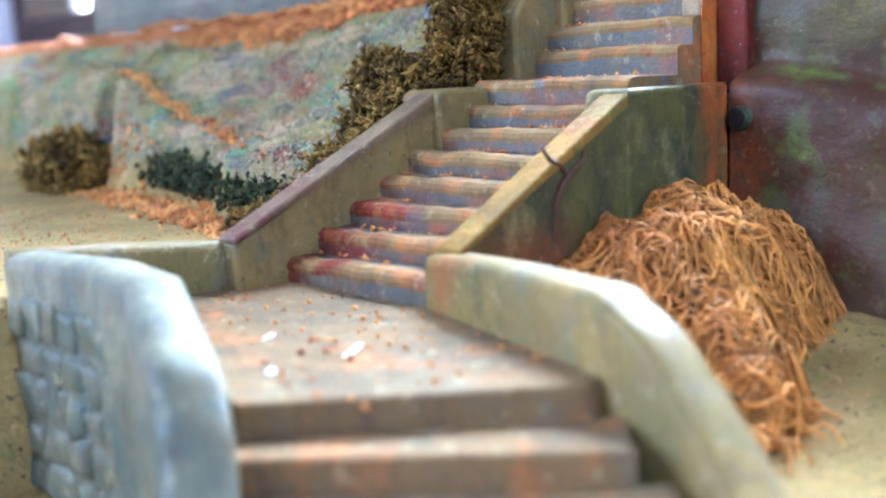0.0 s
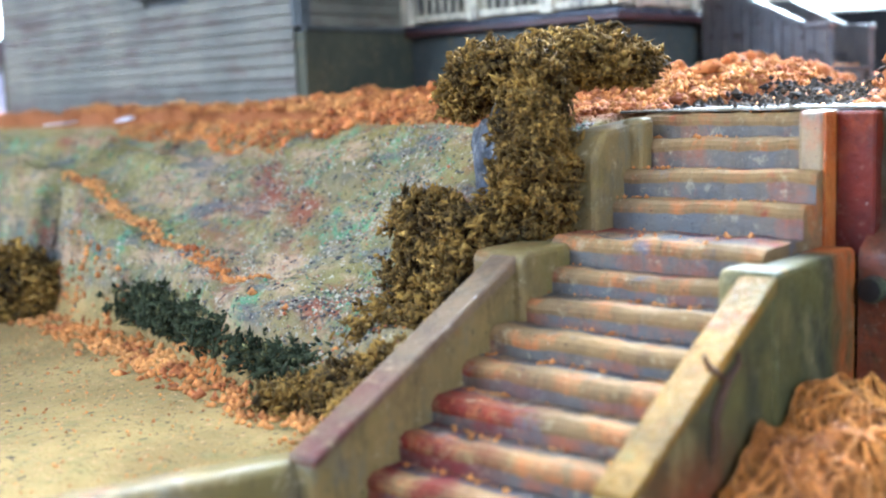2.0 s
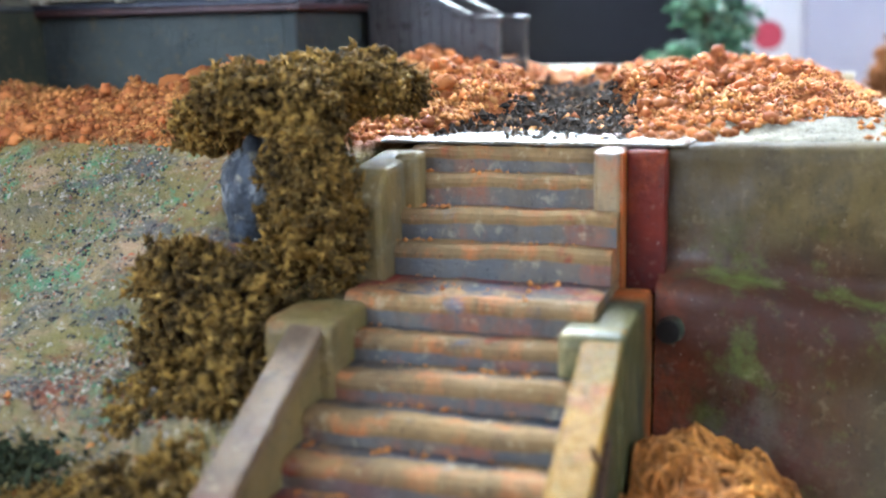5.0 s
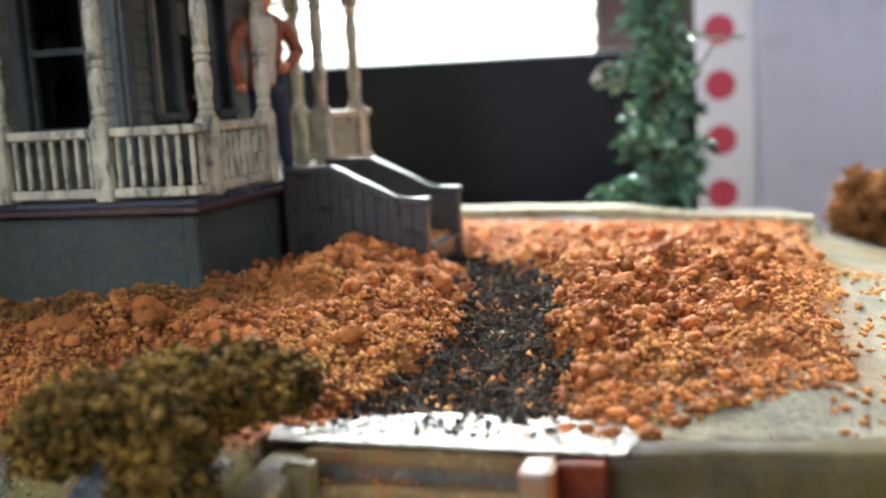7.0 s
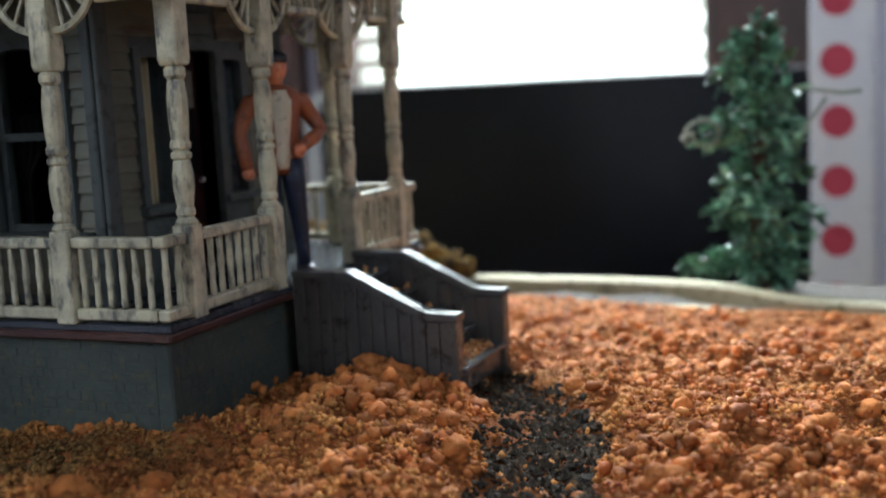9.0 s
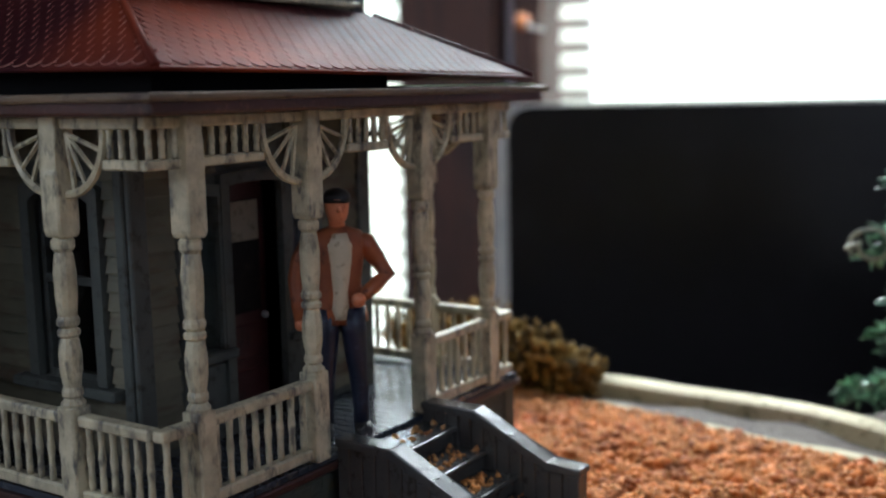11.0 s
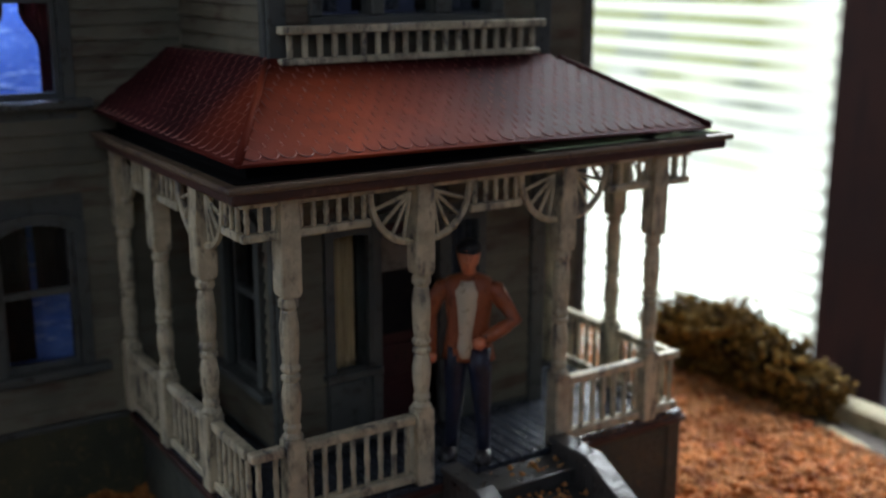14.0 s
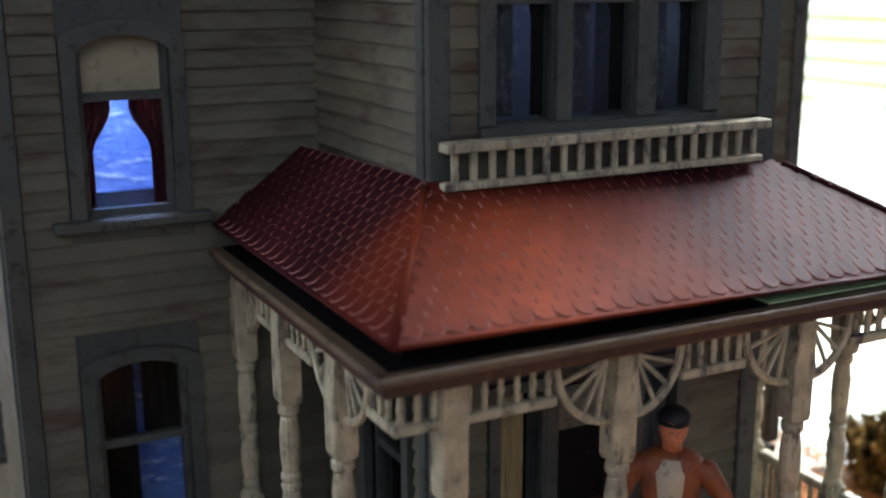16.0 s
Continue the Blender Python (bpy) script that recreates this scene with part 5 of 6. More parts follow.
# roof planes: lower and upper outline
RL = [(10.5, 11.92), (10.56, 8.56), (15.34, 8.54), (15.34, 11.92)]
RU = [(11.2, 11.92), (11.36, 9.78), (14.46, 9.78), (14.68, 11.92)]
ZL, ZU = [9.24, 9.19, 9.12, 9.14], [9.76, 9.79, 9.71, 9.70]
low = [Vector((*p, z)) for p, z in zip(RL, ZL)]
upp = [Vector((*p, z)) for p, z in zip(RU, ZU)]
bm = bmesh.new()
for k in range(3):
    a, b, c, d = low[k], low[k + 1], upp[k + 1], upp[k]
    va = [bm.verts.new(p) for p in (a, b, c, d)]
    bm.faces.new(va)
bmesh.ops.remove_doubles(bm, verts=bm.verts, dist=0.001)
bmesh.ops.solidify(bm, geom=list(bm.faces), thickness=0.02)
roof = part("roof", bm, MAT["roof"], porch, "dark red fish-scale shingled roof, orange from wear and painted light at one corner")
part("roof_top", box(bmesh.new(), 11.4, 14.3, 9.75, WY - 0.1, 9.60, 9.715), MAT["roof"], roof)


def scale_mesh():
    """One fish-scale shingle, lying in x and y, its round butt towards -y."""
    w, h, tk = 0.0722, 0.1, 0.0045
    rim = [(-w, h), (-w, 0.0), (-0.85 * w, -0.22 * h), (-0.45 * w, -0.52 * h), (0, -0.6 * h), (0.45 * w, -0.52 * h), (0.85 * w, -0.22 * h), (w, 0.0), (w, h)]
    bm = bmesh.new()
    prism(bm, [(x, y, tk if y < h else 0.002) for x, y in rim], (0, 0, -tk * 0.9 - 0.006), 0.0055)
    bm.normal_update()
    # Bevelled rims carry the painted highlight.
    for f in bm.faces:
        f.material_index = 1 if 0.1 < abs(f.normal.z) < 0.93 else 0
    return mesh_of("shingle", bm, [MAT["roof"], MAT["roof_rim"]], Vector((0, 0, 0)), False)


SCALE = scale_mesh()
rest_v, rest_f = [], []
SV = np.array([v.co for v in SCALE.vertices]) / U
SF = [tuple(p.vertices) for p in SCALE.polygons]
made = 0
for k in (1, 0, 2):
    a, b, c, d = low[k], low[k + 1], upp[k + 1], upp[k]
    slope = ((d + c) / 2 - (a + b) / 2)
    rows = int(slope.length / 0.108)
    for r in range(rows + 1):
        f = (r + 0.85) / (rows + 1.1)
        p, q = a.lerp(d, f), b.lerp(c, f)
        n = int((q - p).length / 0.145)
        along = (q - p).normalized()
        up = (slope - along * slope.dot(along)).normalized()
        nor = along.cross(up)
        rot = Matrix((along, up, nor)).transposed()
        start = (p - a).dot(along)
        for i in range(int(start / 0.145), int(start / 0.145) + n + 2):
            run = 0.145 * (i + (0.5 if r % 2 else 0.0)) - start
            if run < 0.06 or run > (q - p).length - 0.06:
                continue
            at = p + along * run + nor * 0.008
            if k == 1 and made < 300 and at.x < 16:
                o = new("shingle", SCALE)
                o.parent = roof
                o.matrix_local = Matrix.Translation(at * U - ORG[roof.name]) @ rot.to_4x4() @ Matrix.Rotation(radians(1.6), 4, "X")
                made += 1
            else:
                R = np.array(rot @ Matrix.Rotation(radians(1.6), 3, "X"))
                rest_f += [tuple(v + len(rest_v) * 1 for v in fc) for fc in SF]
                rest_v += (SV @ R.T + np.array(at)).tolist()
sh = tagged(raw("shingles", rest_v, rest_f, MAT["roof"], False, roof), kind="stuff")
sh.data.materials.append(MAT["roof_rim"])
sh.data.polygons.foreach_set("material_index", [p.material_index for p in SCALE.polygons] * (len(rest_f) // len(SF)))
# rounded hips and a straight drip edge round the shingles
for k in (1, 2):
    lift = Vector((0, 0, 0.012))
    part("hip", tube(bmesh.new(), [low[k] + lift, upp[k] + lift], [0.034, 0.03], 8), MAT["roof"], roof, "", True)
for k in range(3):
    drop = Vector((0, 0, -0.012))
    part("drip_edge", tube(bmesh.new(), [low[k] + drop, low[k].lerp(low[k + 1], 0.5) + drop + Vector((0, 0, 0.012 if k == 1 else 0.0)), low[k + 1] + drop], 0.014, 8), MAT["roof"], roof, "", True)
# balustrade on the roof in front of the bay windows
bal = part("roof_balustrade", box(bmesh.new(), 11.46, 14.22, 9.66, 9.80, 10.03, 10.10, 0.015, 2), MAT["cream"], porch, "weathered cream balustrade on the porch roof")
part("bottom_rail", box(bmesh.new(), 11.46, 14.18, 9.69, 9.79, 9.775, 9.83, 0.012), MAT["cream"], bal)
for k in range(19):
    part("baluster", box(bmesh.new(), 11.53 + 0.142 * k, 11.58 + 0.142 * k, 9.72, 9.76, 9.825, 10.04, 0.008), MAT["cream"], bal)

# porch steps with boarded cheek walls
steps = thing("porch_steps", 13.18, 7.9, 5.1, "grey painted porch steps between boarded cheek walls", "steps")
for x0, x1 in ((12.46, 12.62), (13.68, 13.84)):
    prof = [(8.78, 5.0), (8.78, 6.2), (8.24, 6.2), (7.53, 5.84), (7.24, 5.84), (7.24, 5.0)]
    ch = part("cheek_wall", prism(bmesh.new(), [(x0 + 0.02, y, z) for y, z in prof], (x1 - x0 - 0.04, 0, 0)), MAT["step_grey"], steps)
    cap = [(8.78, 6.2), (8.78, 6.265), (8.23, 6.265), (7.52, 5.905), (7.21, 5.905), (7.21, 5.84), (7.53, 5.84), (8.24, 6.2)]
    part("cap", prism(bmesh.new(), [(x0 - 0.02, y, z) for y, z in cap], (x1 - x0 + 0.04, 0, 0), 0.014, 2), MAT["step_grey"], ch, "glossy worn grey cap")
    for k in range(12):
        y = 7.26 + 0.127 * k
        top = 5.835 if y < 7.5 else min(6.195, 5.84 + (y - 7.53) * 0.507)
        for xa, xb in ((x0 + 0.004, x0 + 0.03), (x1 - 0.03, x1 - 0.004)):
            part("board", box(bmesh.new(), xa, xb, y, y + 0.115, 5.0, top, 0.006), MAT["step_grey"], ch)
    part("end_post", box(bmesh.new(), x0, x1, 7.225, 7.33, 5.0, 5.84, 0.012), MAT["step_grey"], ch)
for k in range(5):
    y = 8.72 - 0.3 * k
    part("tread", box(bmesh.new(), 12.60, 13.70, y - 0.32, y + 0.06, 6.04 - 0.17 * k, 6.09 - 0.17 * k, 0.018, 2), MAT["step_grey"], steps)
    part("riser", box(bmesh.new(), 12.61, 13.69, y - 0.26, y - 0.22, 5.85 - 0.17 * k, 6.04 - 0.17 * k), MAT["step_grey"], steps)

# ---------------------------------------------------------------- loose scenery


def ico(sub=1):
    bm = bmesh.new()
    bmesh.ops.create_icosphere(bm, subdivisions=sub, radius=1.0)
    v = np.array([p.co[:] for p in bm.verts])
    f = np.array([[p.index for p in q.verts] for q in bm.faces])
    bm.free()
    return v, f


V0, F0 = ico(1)
V1, F1 = ico(2)
V8 = np.array([(1, 0, 0), (-1, 0, 0), (0, 1, 0), (0, -1, 0), (0, 0, 1), (0, 0, -1)], float)
F8 = np.array([(0, 2, 4), (2, 1, 4), (1, 3, 4), (3, 0, 4), (2, 0, 5), (1, 2, 5), (3, 1, 5), (0, 3, 5)])


def scatter(name, points, sizes, material, rng, squash=0.75, rough=0.35, parent=None, base=(V0, F0), soft=True, wisp=False):
    """Many small uneven lumps as one mesh."""
    n = len(points)
    bv, bf = base
    k = len(bv)
    shape = bv[None] * (1 + rough * (rng.random((n, k, 1)) - 0.5) * 2)
    shape = shape * (1 + 0.5 * (rng.random((n, 1, 3)) - 0.5))
    if wisp:  # thin curls turned every way
        shape = shape * np.array((1.8, 0.68, 0.6))
        q = rng.normal(size=(n, 4))
        w, i, j, k_ = (q / np.linalg.norm(q, axis=1)[:, None]).T
        turn = np.stack([1 - 2 * (j * j + k_ * k_), 2 * (i * j - w * k_), 2 * (i * k_ + w * j), 2 * (i * j + w * k_), 1 - 2 * (i * i + k_ * k_), 2 * (j * k_ - w * i), 2 * (i * k_ - w * j), 2 * (j * k_ + w * i), 1 - 2 * (i * i + j * j)], -1).reshape(n, 3, 3)
        shape = np.einsum("nab,nkb->nka", turn, shape)
    ang = rng.random(n) * 6.283
    c, s = np.cos(ang)[:, None], np.sin(ang)[:, None]
    x, y = shape[..., 0] * c - shape[..., 1] * s, shape[..., 0] * s + shape[..., 1] * c
    shape = np.stack([x, y, shape[..., 2] * squash], -1) * np.asarray(sizes)[:, None, None] + np.asarray(points)[:, None]
    faces = (bf[None] + (np.arange(n) * k)[:, None, None]).reshape(-1, 3)
    return raw(name, shape.reshape(-1, 3), faces.tolist(), material, soft, parent)


def in_house(x, y):
    return (x > XL + 0.1 and x < XR + 0.1 and y > YF + 0.1) or (HX0 < x < HX1 and y > WY) or (12.5 < x < 13.8 and y > 7.35)


def mossy(x, y):
    """The darker, flatter strip of dirt against the house."""
    return 9.2 < x < 10.7 and 8.2 < y < 11.6


def in_yard(x, y):
    edge = 3.42 + 0.25 * nz(x, 0, 3, 0.9) + 0.10 * nz(x, 0, 6, 3)
    edge += 1.2 * smooth(-x, -8.6, -7.4)
    left = 7.2 + (0.2 * (y - 7.0) - 0.12 if y > 6.9 else 0.0) - 0.35 * smooth(y, 9, 12) + 0.12 * nz(y, 2, 0, 1.3)
    return y > edge and x > left and x < rim(y) and y < 20 and not in_house(x, y)


NPR = np.random.default_rng(5)
rng = random.Random(21)
pts, sizes, cpts, csizes, mids, msz = [], [], [], [], [], []
while len(pts) < 100000:
    x, y = rng.uniform(7.1, 19.1), rng.uniform(3.2, 17.0)
    if y > 12 and rng.random() < 0.3 or not in_yard(x, y):
        continue
    if x < 7.85 + 0.2 * nz(x, y, 17, 3.0) and y < 6.9 and rng.random() < 0.86:
        continue
    d = path_dist(x, y)
    big = 0.009 + 0.02 * rng.random() ** 2 + (0.006 if y > 4.4 and nz(x, y, 12, 1.1) > 0 else 0.0)
    z = height(x, y)
    if d < 0.43:
        if len(cpts) < 19000 or rng.random() < 0.03:
            (cpts if rng.random() > 0.04 else pts).append((x, y, z + 0.01 + 0.03 * rng.random()))
            (csizes if len(cpts) > len(csizes) else sizes).append(big * rng.uniform(0.7, 1.3 + 0.9 * rng.random() ** 3))
    else:
        pts.append((x, y, z + 0.05 * rng.random() ** 2))
        sizes.append(big)
while len(mids) < 4200:
    x, y = rng.uniform(7.5, 18.8), rng.uniform(3.4, 12.5)
    if not in_yard(x, y) or path_dist(x, y) < 0.45 or mossy(x, y) or (y < 4.3 and rng.random() < 0.75) or (y > 4.2 and nz(x, y, 14, 0.9) < 0.0 and rng.random() < 0.65 and math.hypot(x - 12.0, y - 7.6) > 1.0):
        continue
    mids.append((x, y, height(x, y) + 0.015))
    near = math.exp(-((x - 12.0) ** 2 / 0.8 + (y - 7.6) ** 2 / 0.8))
    msz.append(0.028 + 0.022 * smooth(x, 12.5, 14.5) + (0.04 + 0.045 * near) * rng.random() ** (2.2 - near))
for k in range(420):  # crumbs carried onto the porch steps
    i = min(int(rng.random() ** 0.6 * 5), 4)
    y = 8.72 - 0.3 * i - rng.uniform(-0.02, 0.24)
    pts.append((12.95 + rng.gauss(0.25, 0.22), y, 6.095 - 0.17 * i))
    sizes.append(0.012 + 0.03 * rng.random() ** 2)
for k in range(1500):  # thin scatter on the bare ground outside the dirt
    x, y = rng.uniform(7.5, 14.0), rng.uniform(1.5, 3.6)
    if rng.random() < 0.5 * math.exp(-(3.5 - y) * 1.6):
        pts.append((x, y, height(x, y) + 0.012))
        sizes.append(rng.uniform(0.015, 0.045))
for k in range(4200):  # crumbs fallen on the stairs, the shelf and the sand
    u = rng.random()
    if u < 0.3:
        i = rng.randrange(0, 12)
        if i < 7:
            x, z = 5.94 - 0.274 * i + 0.265 - abs(rng.gauss(0.0, 0.03)), 4.12 - 0.15 * i
        elif i == 7:
            x, z = rng.uniform(6.17, 6.7), 4.3
        else:
            x, z = ((6.70, 4.50), (6.86, 4.69), (7.05, 4.89), (7.19, 5.055))[i - 8]
            x += 0.15 - abs(rng.gauss(0, 0.03))
        y = rng.uniform(5.1, 6.35)
        if rng.random() < (0.9 if nz(y, i, 0, 2.3) > 0.12 else 0.12):
            pts.append((x - abs(rng.gauss(0, 0.02)), y, z + 0.006))
            sizes.append(0.005 + 0.02 * rng.random() ** 4)
    elif u < 0.4:
        x, y = rng.uniform(2.8, 4.2), rng.uniform(3.7, 6.4)
        if rng.random() < 0.5:
            pts.append((x, y, 3.06))
            sizes.append(0.005 + 0.014 * rng.random() ** 2)
    elif u < 0.6:
        y = rng.uniform(9.0, 13.5)
        x = 5.55 + 0.2 * (y - 7.7) + rng.gauss(0, 0.05)
        pts.append((x, y, height(x, y) + 0.01))
        sizes.append(0.012 + 0.025 * rng.random() ** 2)
    elif u < 0.85:
        y = rng.uniform(7.0, 13.0)
        x = 4.85 + 0.2 * (y - 7.7) + rng.gauss(0, 0.14)
        pts.append((x, y, height(x, y) + 0.015))
        sizes.append(0.02 + 0.03 * rng.random() ** 2)
    else:
        x, y = rng.uniform(3.0, 5.4), rng.uniform(6.9, 12.5)
        pts.append((x, y, height(x, y) + 0.008))
        sizes.append(rng.uniform(0.006, 0.014))
big_p, big_s = [], []
HEAPS = [(10.6, 5.0), (10.5, 4.7), (10.2, 4.6), (13.3, 5.9), (11.6, 5.0), (11.3, 4.2), (12.0, 8.0), (11.6, 7.6), (10.2, 7.0), (9.2, 7.2), (12.1, 7.4)]
while len(HEAPS) < 120:
    x, y = rng.uniform(8.2, 17.8), rng.uniform(3.8, 11.5)
    if in_yard(x, y) and path_dist(x, y) > 0.75 and nz(x, y, 31, 0.7) > -0.1:
        HEAPS.append((x, y))
for k, (hx, hy) in enumerate(HEAPS):
    wide, tall = rng.uniform(0.10, 0.22), rng.uniform(0.05, 0.14)
    for _ in range(rng.randrange(10, 30) if k > 10 else 34):
        x, y = hx + rng.gauss(0, wide), hy + rng.gauss(0, wide * 1.5)
        if in_yard(x, y) and path_dist(x, y) > 0.5 and not mossy(x, y):
            d = math.hypot((x - hx) / wide, (y - hy) / wide / 1.5)
            big_p.append((x, y, height(x, y) + tall * math.exp(-0.5 * d * d) * rng.random()))
            big_s.append(0.018 + 0.042 * rng.random() ** 1.6)
tagged(scatter("clods", big_p, big_s, MAT["clod"], NPR, 0.9, 0.34, None, (V1, F1)), "heaped rounded orange-brown clods of dirt", "clods", "", "stuff")
for k in range(320):  # larger cinders
    x, y = rng.uniform(7.8, 13.2), rng.uniform(5.2, 7.3)
    if path_dist(x, y) < 0.42:
        cpts.insert(0, (x, y, height(x, y) + 0.02))
        csizes.insert(0, 0.03 + 0.035 * rng.random())
tagged(scatter("gravel", pts, sizes, MAT["gravel"], NPR, 0.9, 0.4, None, (V8, F8)), "loose orange-brown crumbs of dirt over the yard", "gravel", "", "stuff")
tagged(scatter("coarse_gravel", mids, msz, MAT["clod"], NPR, 0.85, 0.3), "larger orange-brown lumps of dirt over the yard", "gravel", "", "stuff")
tagged(scatter("cinder_path", cpts[:len(csizes)], csizes, MAT["cinder"], NPR, 0.8, 0.4, None, (V8, F8), False), "black cinder path that leads to the porch steps", "path", "", "stuff")

# grit on the painted bank
gp, gs = [], []
while len(gp) < 8000:
    x, y = rng.uniform(4.9, 9.0), 6.75 + 6.25 * rng.random() ** 1.6
    z = height(x, y)
    if 3.35 < z < 5.0 and (nz(x, y, 16, 1.2) > 0.12 or rng.random() < 0.12):
        gp.append((x, y, z + 0.004))
        gs.append(0.006 + 0.014 * rng.random() ** 2)
tagged(scatter("grit", gp, gs, MAT["grit"], NPR, 0.8, 0.4, None, (V8, F8)), "white, dark and green grit stuck to the painted bank", "grit", "", "stuff")

# single stones
ROCKS = []
for k in range(7):
    bm = bmesh.new()
    bmesh.ops.create_icosphere(bm, subdivisions=3, radius=1.0)
    for v in bm.verts:
        v.co = Vector((v.co.x * 1.15, v.co.y, v.co.z * 0.8)) * (1 + 0.34 * nz(*(v.co + Vector((k * 7, 0, 0))), 1.1) + 0.2 * nz(*(v.co + Vector((k * 7, 3, 0))), 2.6) + 0.12 * nz(*(v.co + Vector((k * 7, 5, 0))), 6.0))
    ROCKS.append(mesh_of("rock", bm, MAT["rock"], Vector((0, 0, 0)), True))
done = 0
while done < 84:
    x, y = rng.uniform(8.2, 18.0), rng.uniform(3.7, 9.3)
    if not in_yard(x, y) or path_dist(x, y) < 0.5 or mossy(x, y) or (nz(x, y, 15, 0.6) < 0.0 and rng.random() < 0.8):
        continue
    r = rng.uniform(0.045, 0.085) if rng.random() < 0.75 else rng.uniform(0.09, 0.13)
    o = new("rock", rng.choice(ROCKS))
    o.matrix_world = Matrix.Translation(Vector((x, y, height(x, y) + 0.35 * r)) * U) @ Euler((rng.uniform(-0.3, 0.3), rng.uniform(-0.3, 0.3), rng.uniform(0, 6.28))).to_matrix().to_4x4() @ Matrix.Scale(r, 4)
    tagged(o, "rounded orange-brown stone lying in the dirt", "stone", "stones in the yard")
    done += 1


def foam_bush(name, lobes, count, size, material, seed, label):
    """A bush of clumped foam: many uneven crumbs over lumpy lobes (x, y, z, rx, ry, rz)."""
    r = np.random.default_rng(seed)
    P, S = [], []
    area = np.array([l[3] * l[4] + l[3] * l[5] + l[4] * l[5] for l in lobes])
    for l, a in zip(lobes, area / area.sum()):
        n = int(count * a)
        d = r.normal(size=(n, 3))
        d /= np.linalg.norm(d, axis=1)[:, None]
        for v in d:
            if nz(*(v * np.array(l[3:]) * 9 + np.array(l[:3])), 1.0) > 0.22 and r.random() < 0.75:
                continue
            lump = 1 + 0.28 * nz(*(v + np.array(l[:3])), 2.2) + 0.4 * nz(*(v + np.array(l[:3]) * 2), 5.0) + 0.28 * nz(*(v + np.array(l[:3]) * 3), 10.0) - 0.42 * max(0.0, 1 - abs(nz(*(v * np.array(l[3:]) * 10 + np.array(l[:3])), 0.85)) / 0.16)
            P.append(np.array(l[:3]) + v * np.array(l[3:]) * lump * (1 - 0.25 * r.random() ** 3))
            S.append(size * (0.6 + 0.8 * r.random()))
    b = thing(name, *[float(q) for q in np.mean(np.array([l[:3] for l in lobes]), 0)], label, "bush")
    scatter("foliage", P, S, material, r, 1.0, 0.5, b, (V8, F8), True, True)
    # Dark lobes inside stand for the shade between the crumbs.
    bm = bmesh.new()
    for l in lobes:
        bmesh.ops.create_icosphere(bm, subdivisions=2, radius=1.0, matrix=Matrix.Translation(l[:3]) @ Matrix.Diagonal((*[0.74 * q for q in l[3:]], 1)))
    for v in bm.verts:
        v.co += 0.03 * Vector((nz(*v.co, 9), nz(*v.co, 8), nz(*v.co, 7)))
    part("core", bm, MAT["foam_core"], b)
    return b


foam_bush("bush", [(6.34, 6.72, 4.62, 0.27, 0.27, 0.44), (6.36, 6.76, 5.0, 0.22, 0.24, 0.30), (6.55, 6.85, 5.35, 0.24, 0.26, 0.22), (6.95, 6.62, 5.48, 0.26, 0.27, 0.20), (7.22, 6.5, 5.42, 0.17, 0.22, 0.15),
                   (6.55, 7.25, 5.42, 0.24, 0.28, 0.2), (6.62, 7.55, 5.25, 0.18, 0.22, 0.18), (6.85, 6.95, 5.5, 0.22, 0.25, 0.18)], 40000, 0.02, MAT["foam"], 3, "olive-brown foam bush hanging over the stair wall")
foam_bush("bush", [(6.08, 7.1, 4.2, 0.32, 0.34, 0.32), (6.1, 7.5, 4.32, 0.24, 0.28, 0.26), (5.85, 7.0, 3.95, 0.25, 0.25, 0.28), (5.55, 6.9, 3.72, 0.27, 0.28, 0.28), (5.2, 6.92, 3.48, 0.28, 0.26, 0.26), (4.85, 6.92, 3.32, 0.25, 0.24, 0.18), (4.5, 6.85, 3.2, 0.25, 0.2, 0.14), (5.1, 7.3, 3.32, 0.3, 0.35, 0.22), (5.6, 7.4, 3.58, 0.3, 0.35, 0.3), (5.0, 7.75, 3.26, 0.25, 0.3, 0.15), (6.0, 7.35, 3.92, 0.32, 0.36, 0.36)], 46000, 0.021, MAT["foam"], 4, "olive-brown foam shrub along the stair wall")
foam_bush("bush", [(5.75, 13.0, 3.45, 0.42, 0.5, 0.42), (5.7, 13.45, 3.4, 0.35, 0.4, 0.36), (5.9, 12.75, 3.35, 0.3, 0.3, 0.3)], 6000, 0.036, MAT["foam"], 5, "round olive foam bush at the foot of the bank")
HEDGE = [(5.32 + 0.85 * k / 15 + 0.05 * nz(k, 7, 0, 0.8), 7.85 + 3.5 * k / 15, 3.36 + 0.16 * k / 15 + 0.03 * nz(k, 0, 0, 0.7), 0.36, 0.3, 0.2 + 0.05 * nz(k, 3, 0, 0.9)) for k in range(16)]
foam_bush("bush", HEDGE, 18000, 0.025, MAT["foam_green"], 6, "dark green foam hedge at the foot of the bank")
foam_bush("bush", [(19.0, 12.2, 5.35, 0.5, 0.7, 0.5), (19.05, 11.4, 5.42, 0.5, 0.6, 0.55), (19.1, 10.7, 5.25, 0.48, 0.55, 0.45), (19.2, 10.1, 5.1, 0.42, 0.45, 0.3)], 9000, 0.042, MAT["foam"], 7, "olive foam hedge beside the porch")
foam_bush("bush", [(19.4, 2.38, 4.78, 0.6, 0.6, 0.58)], 15000, 0.026, MAT["ball"], 8, "round brown fuzzy bush on the bare ground")

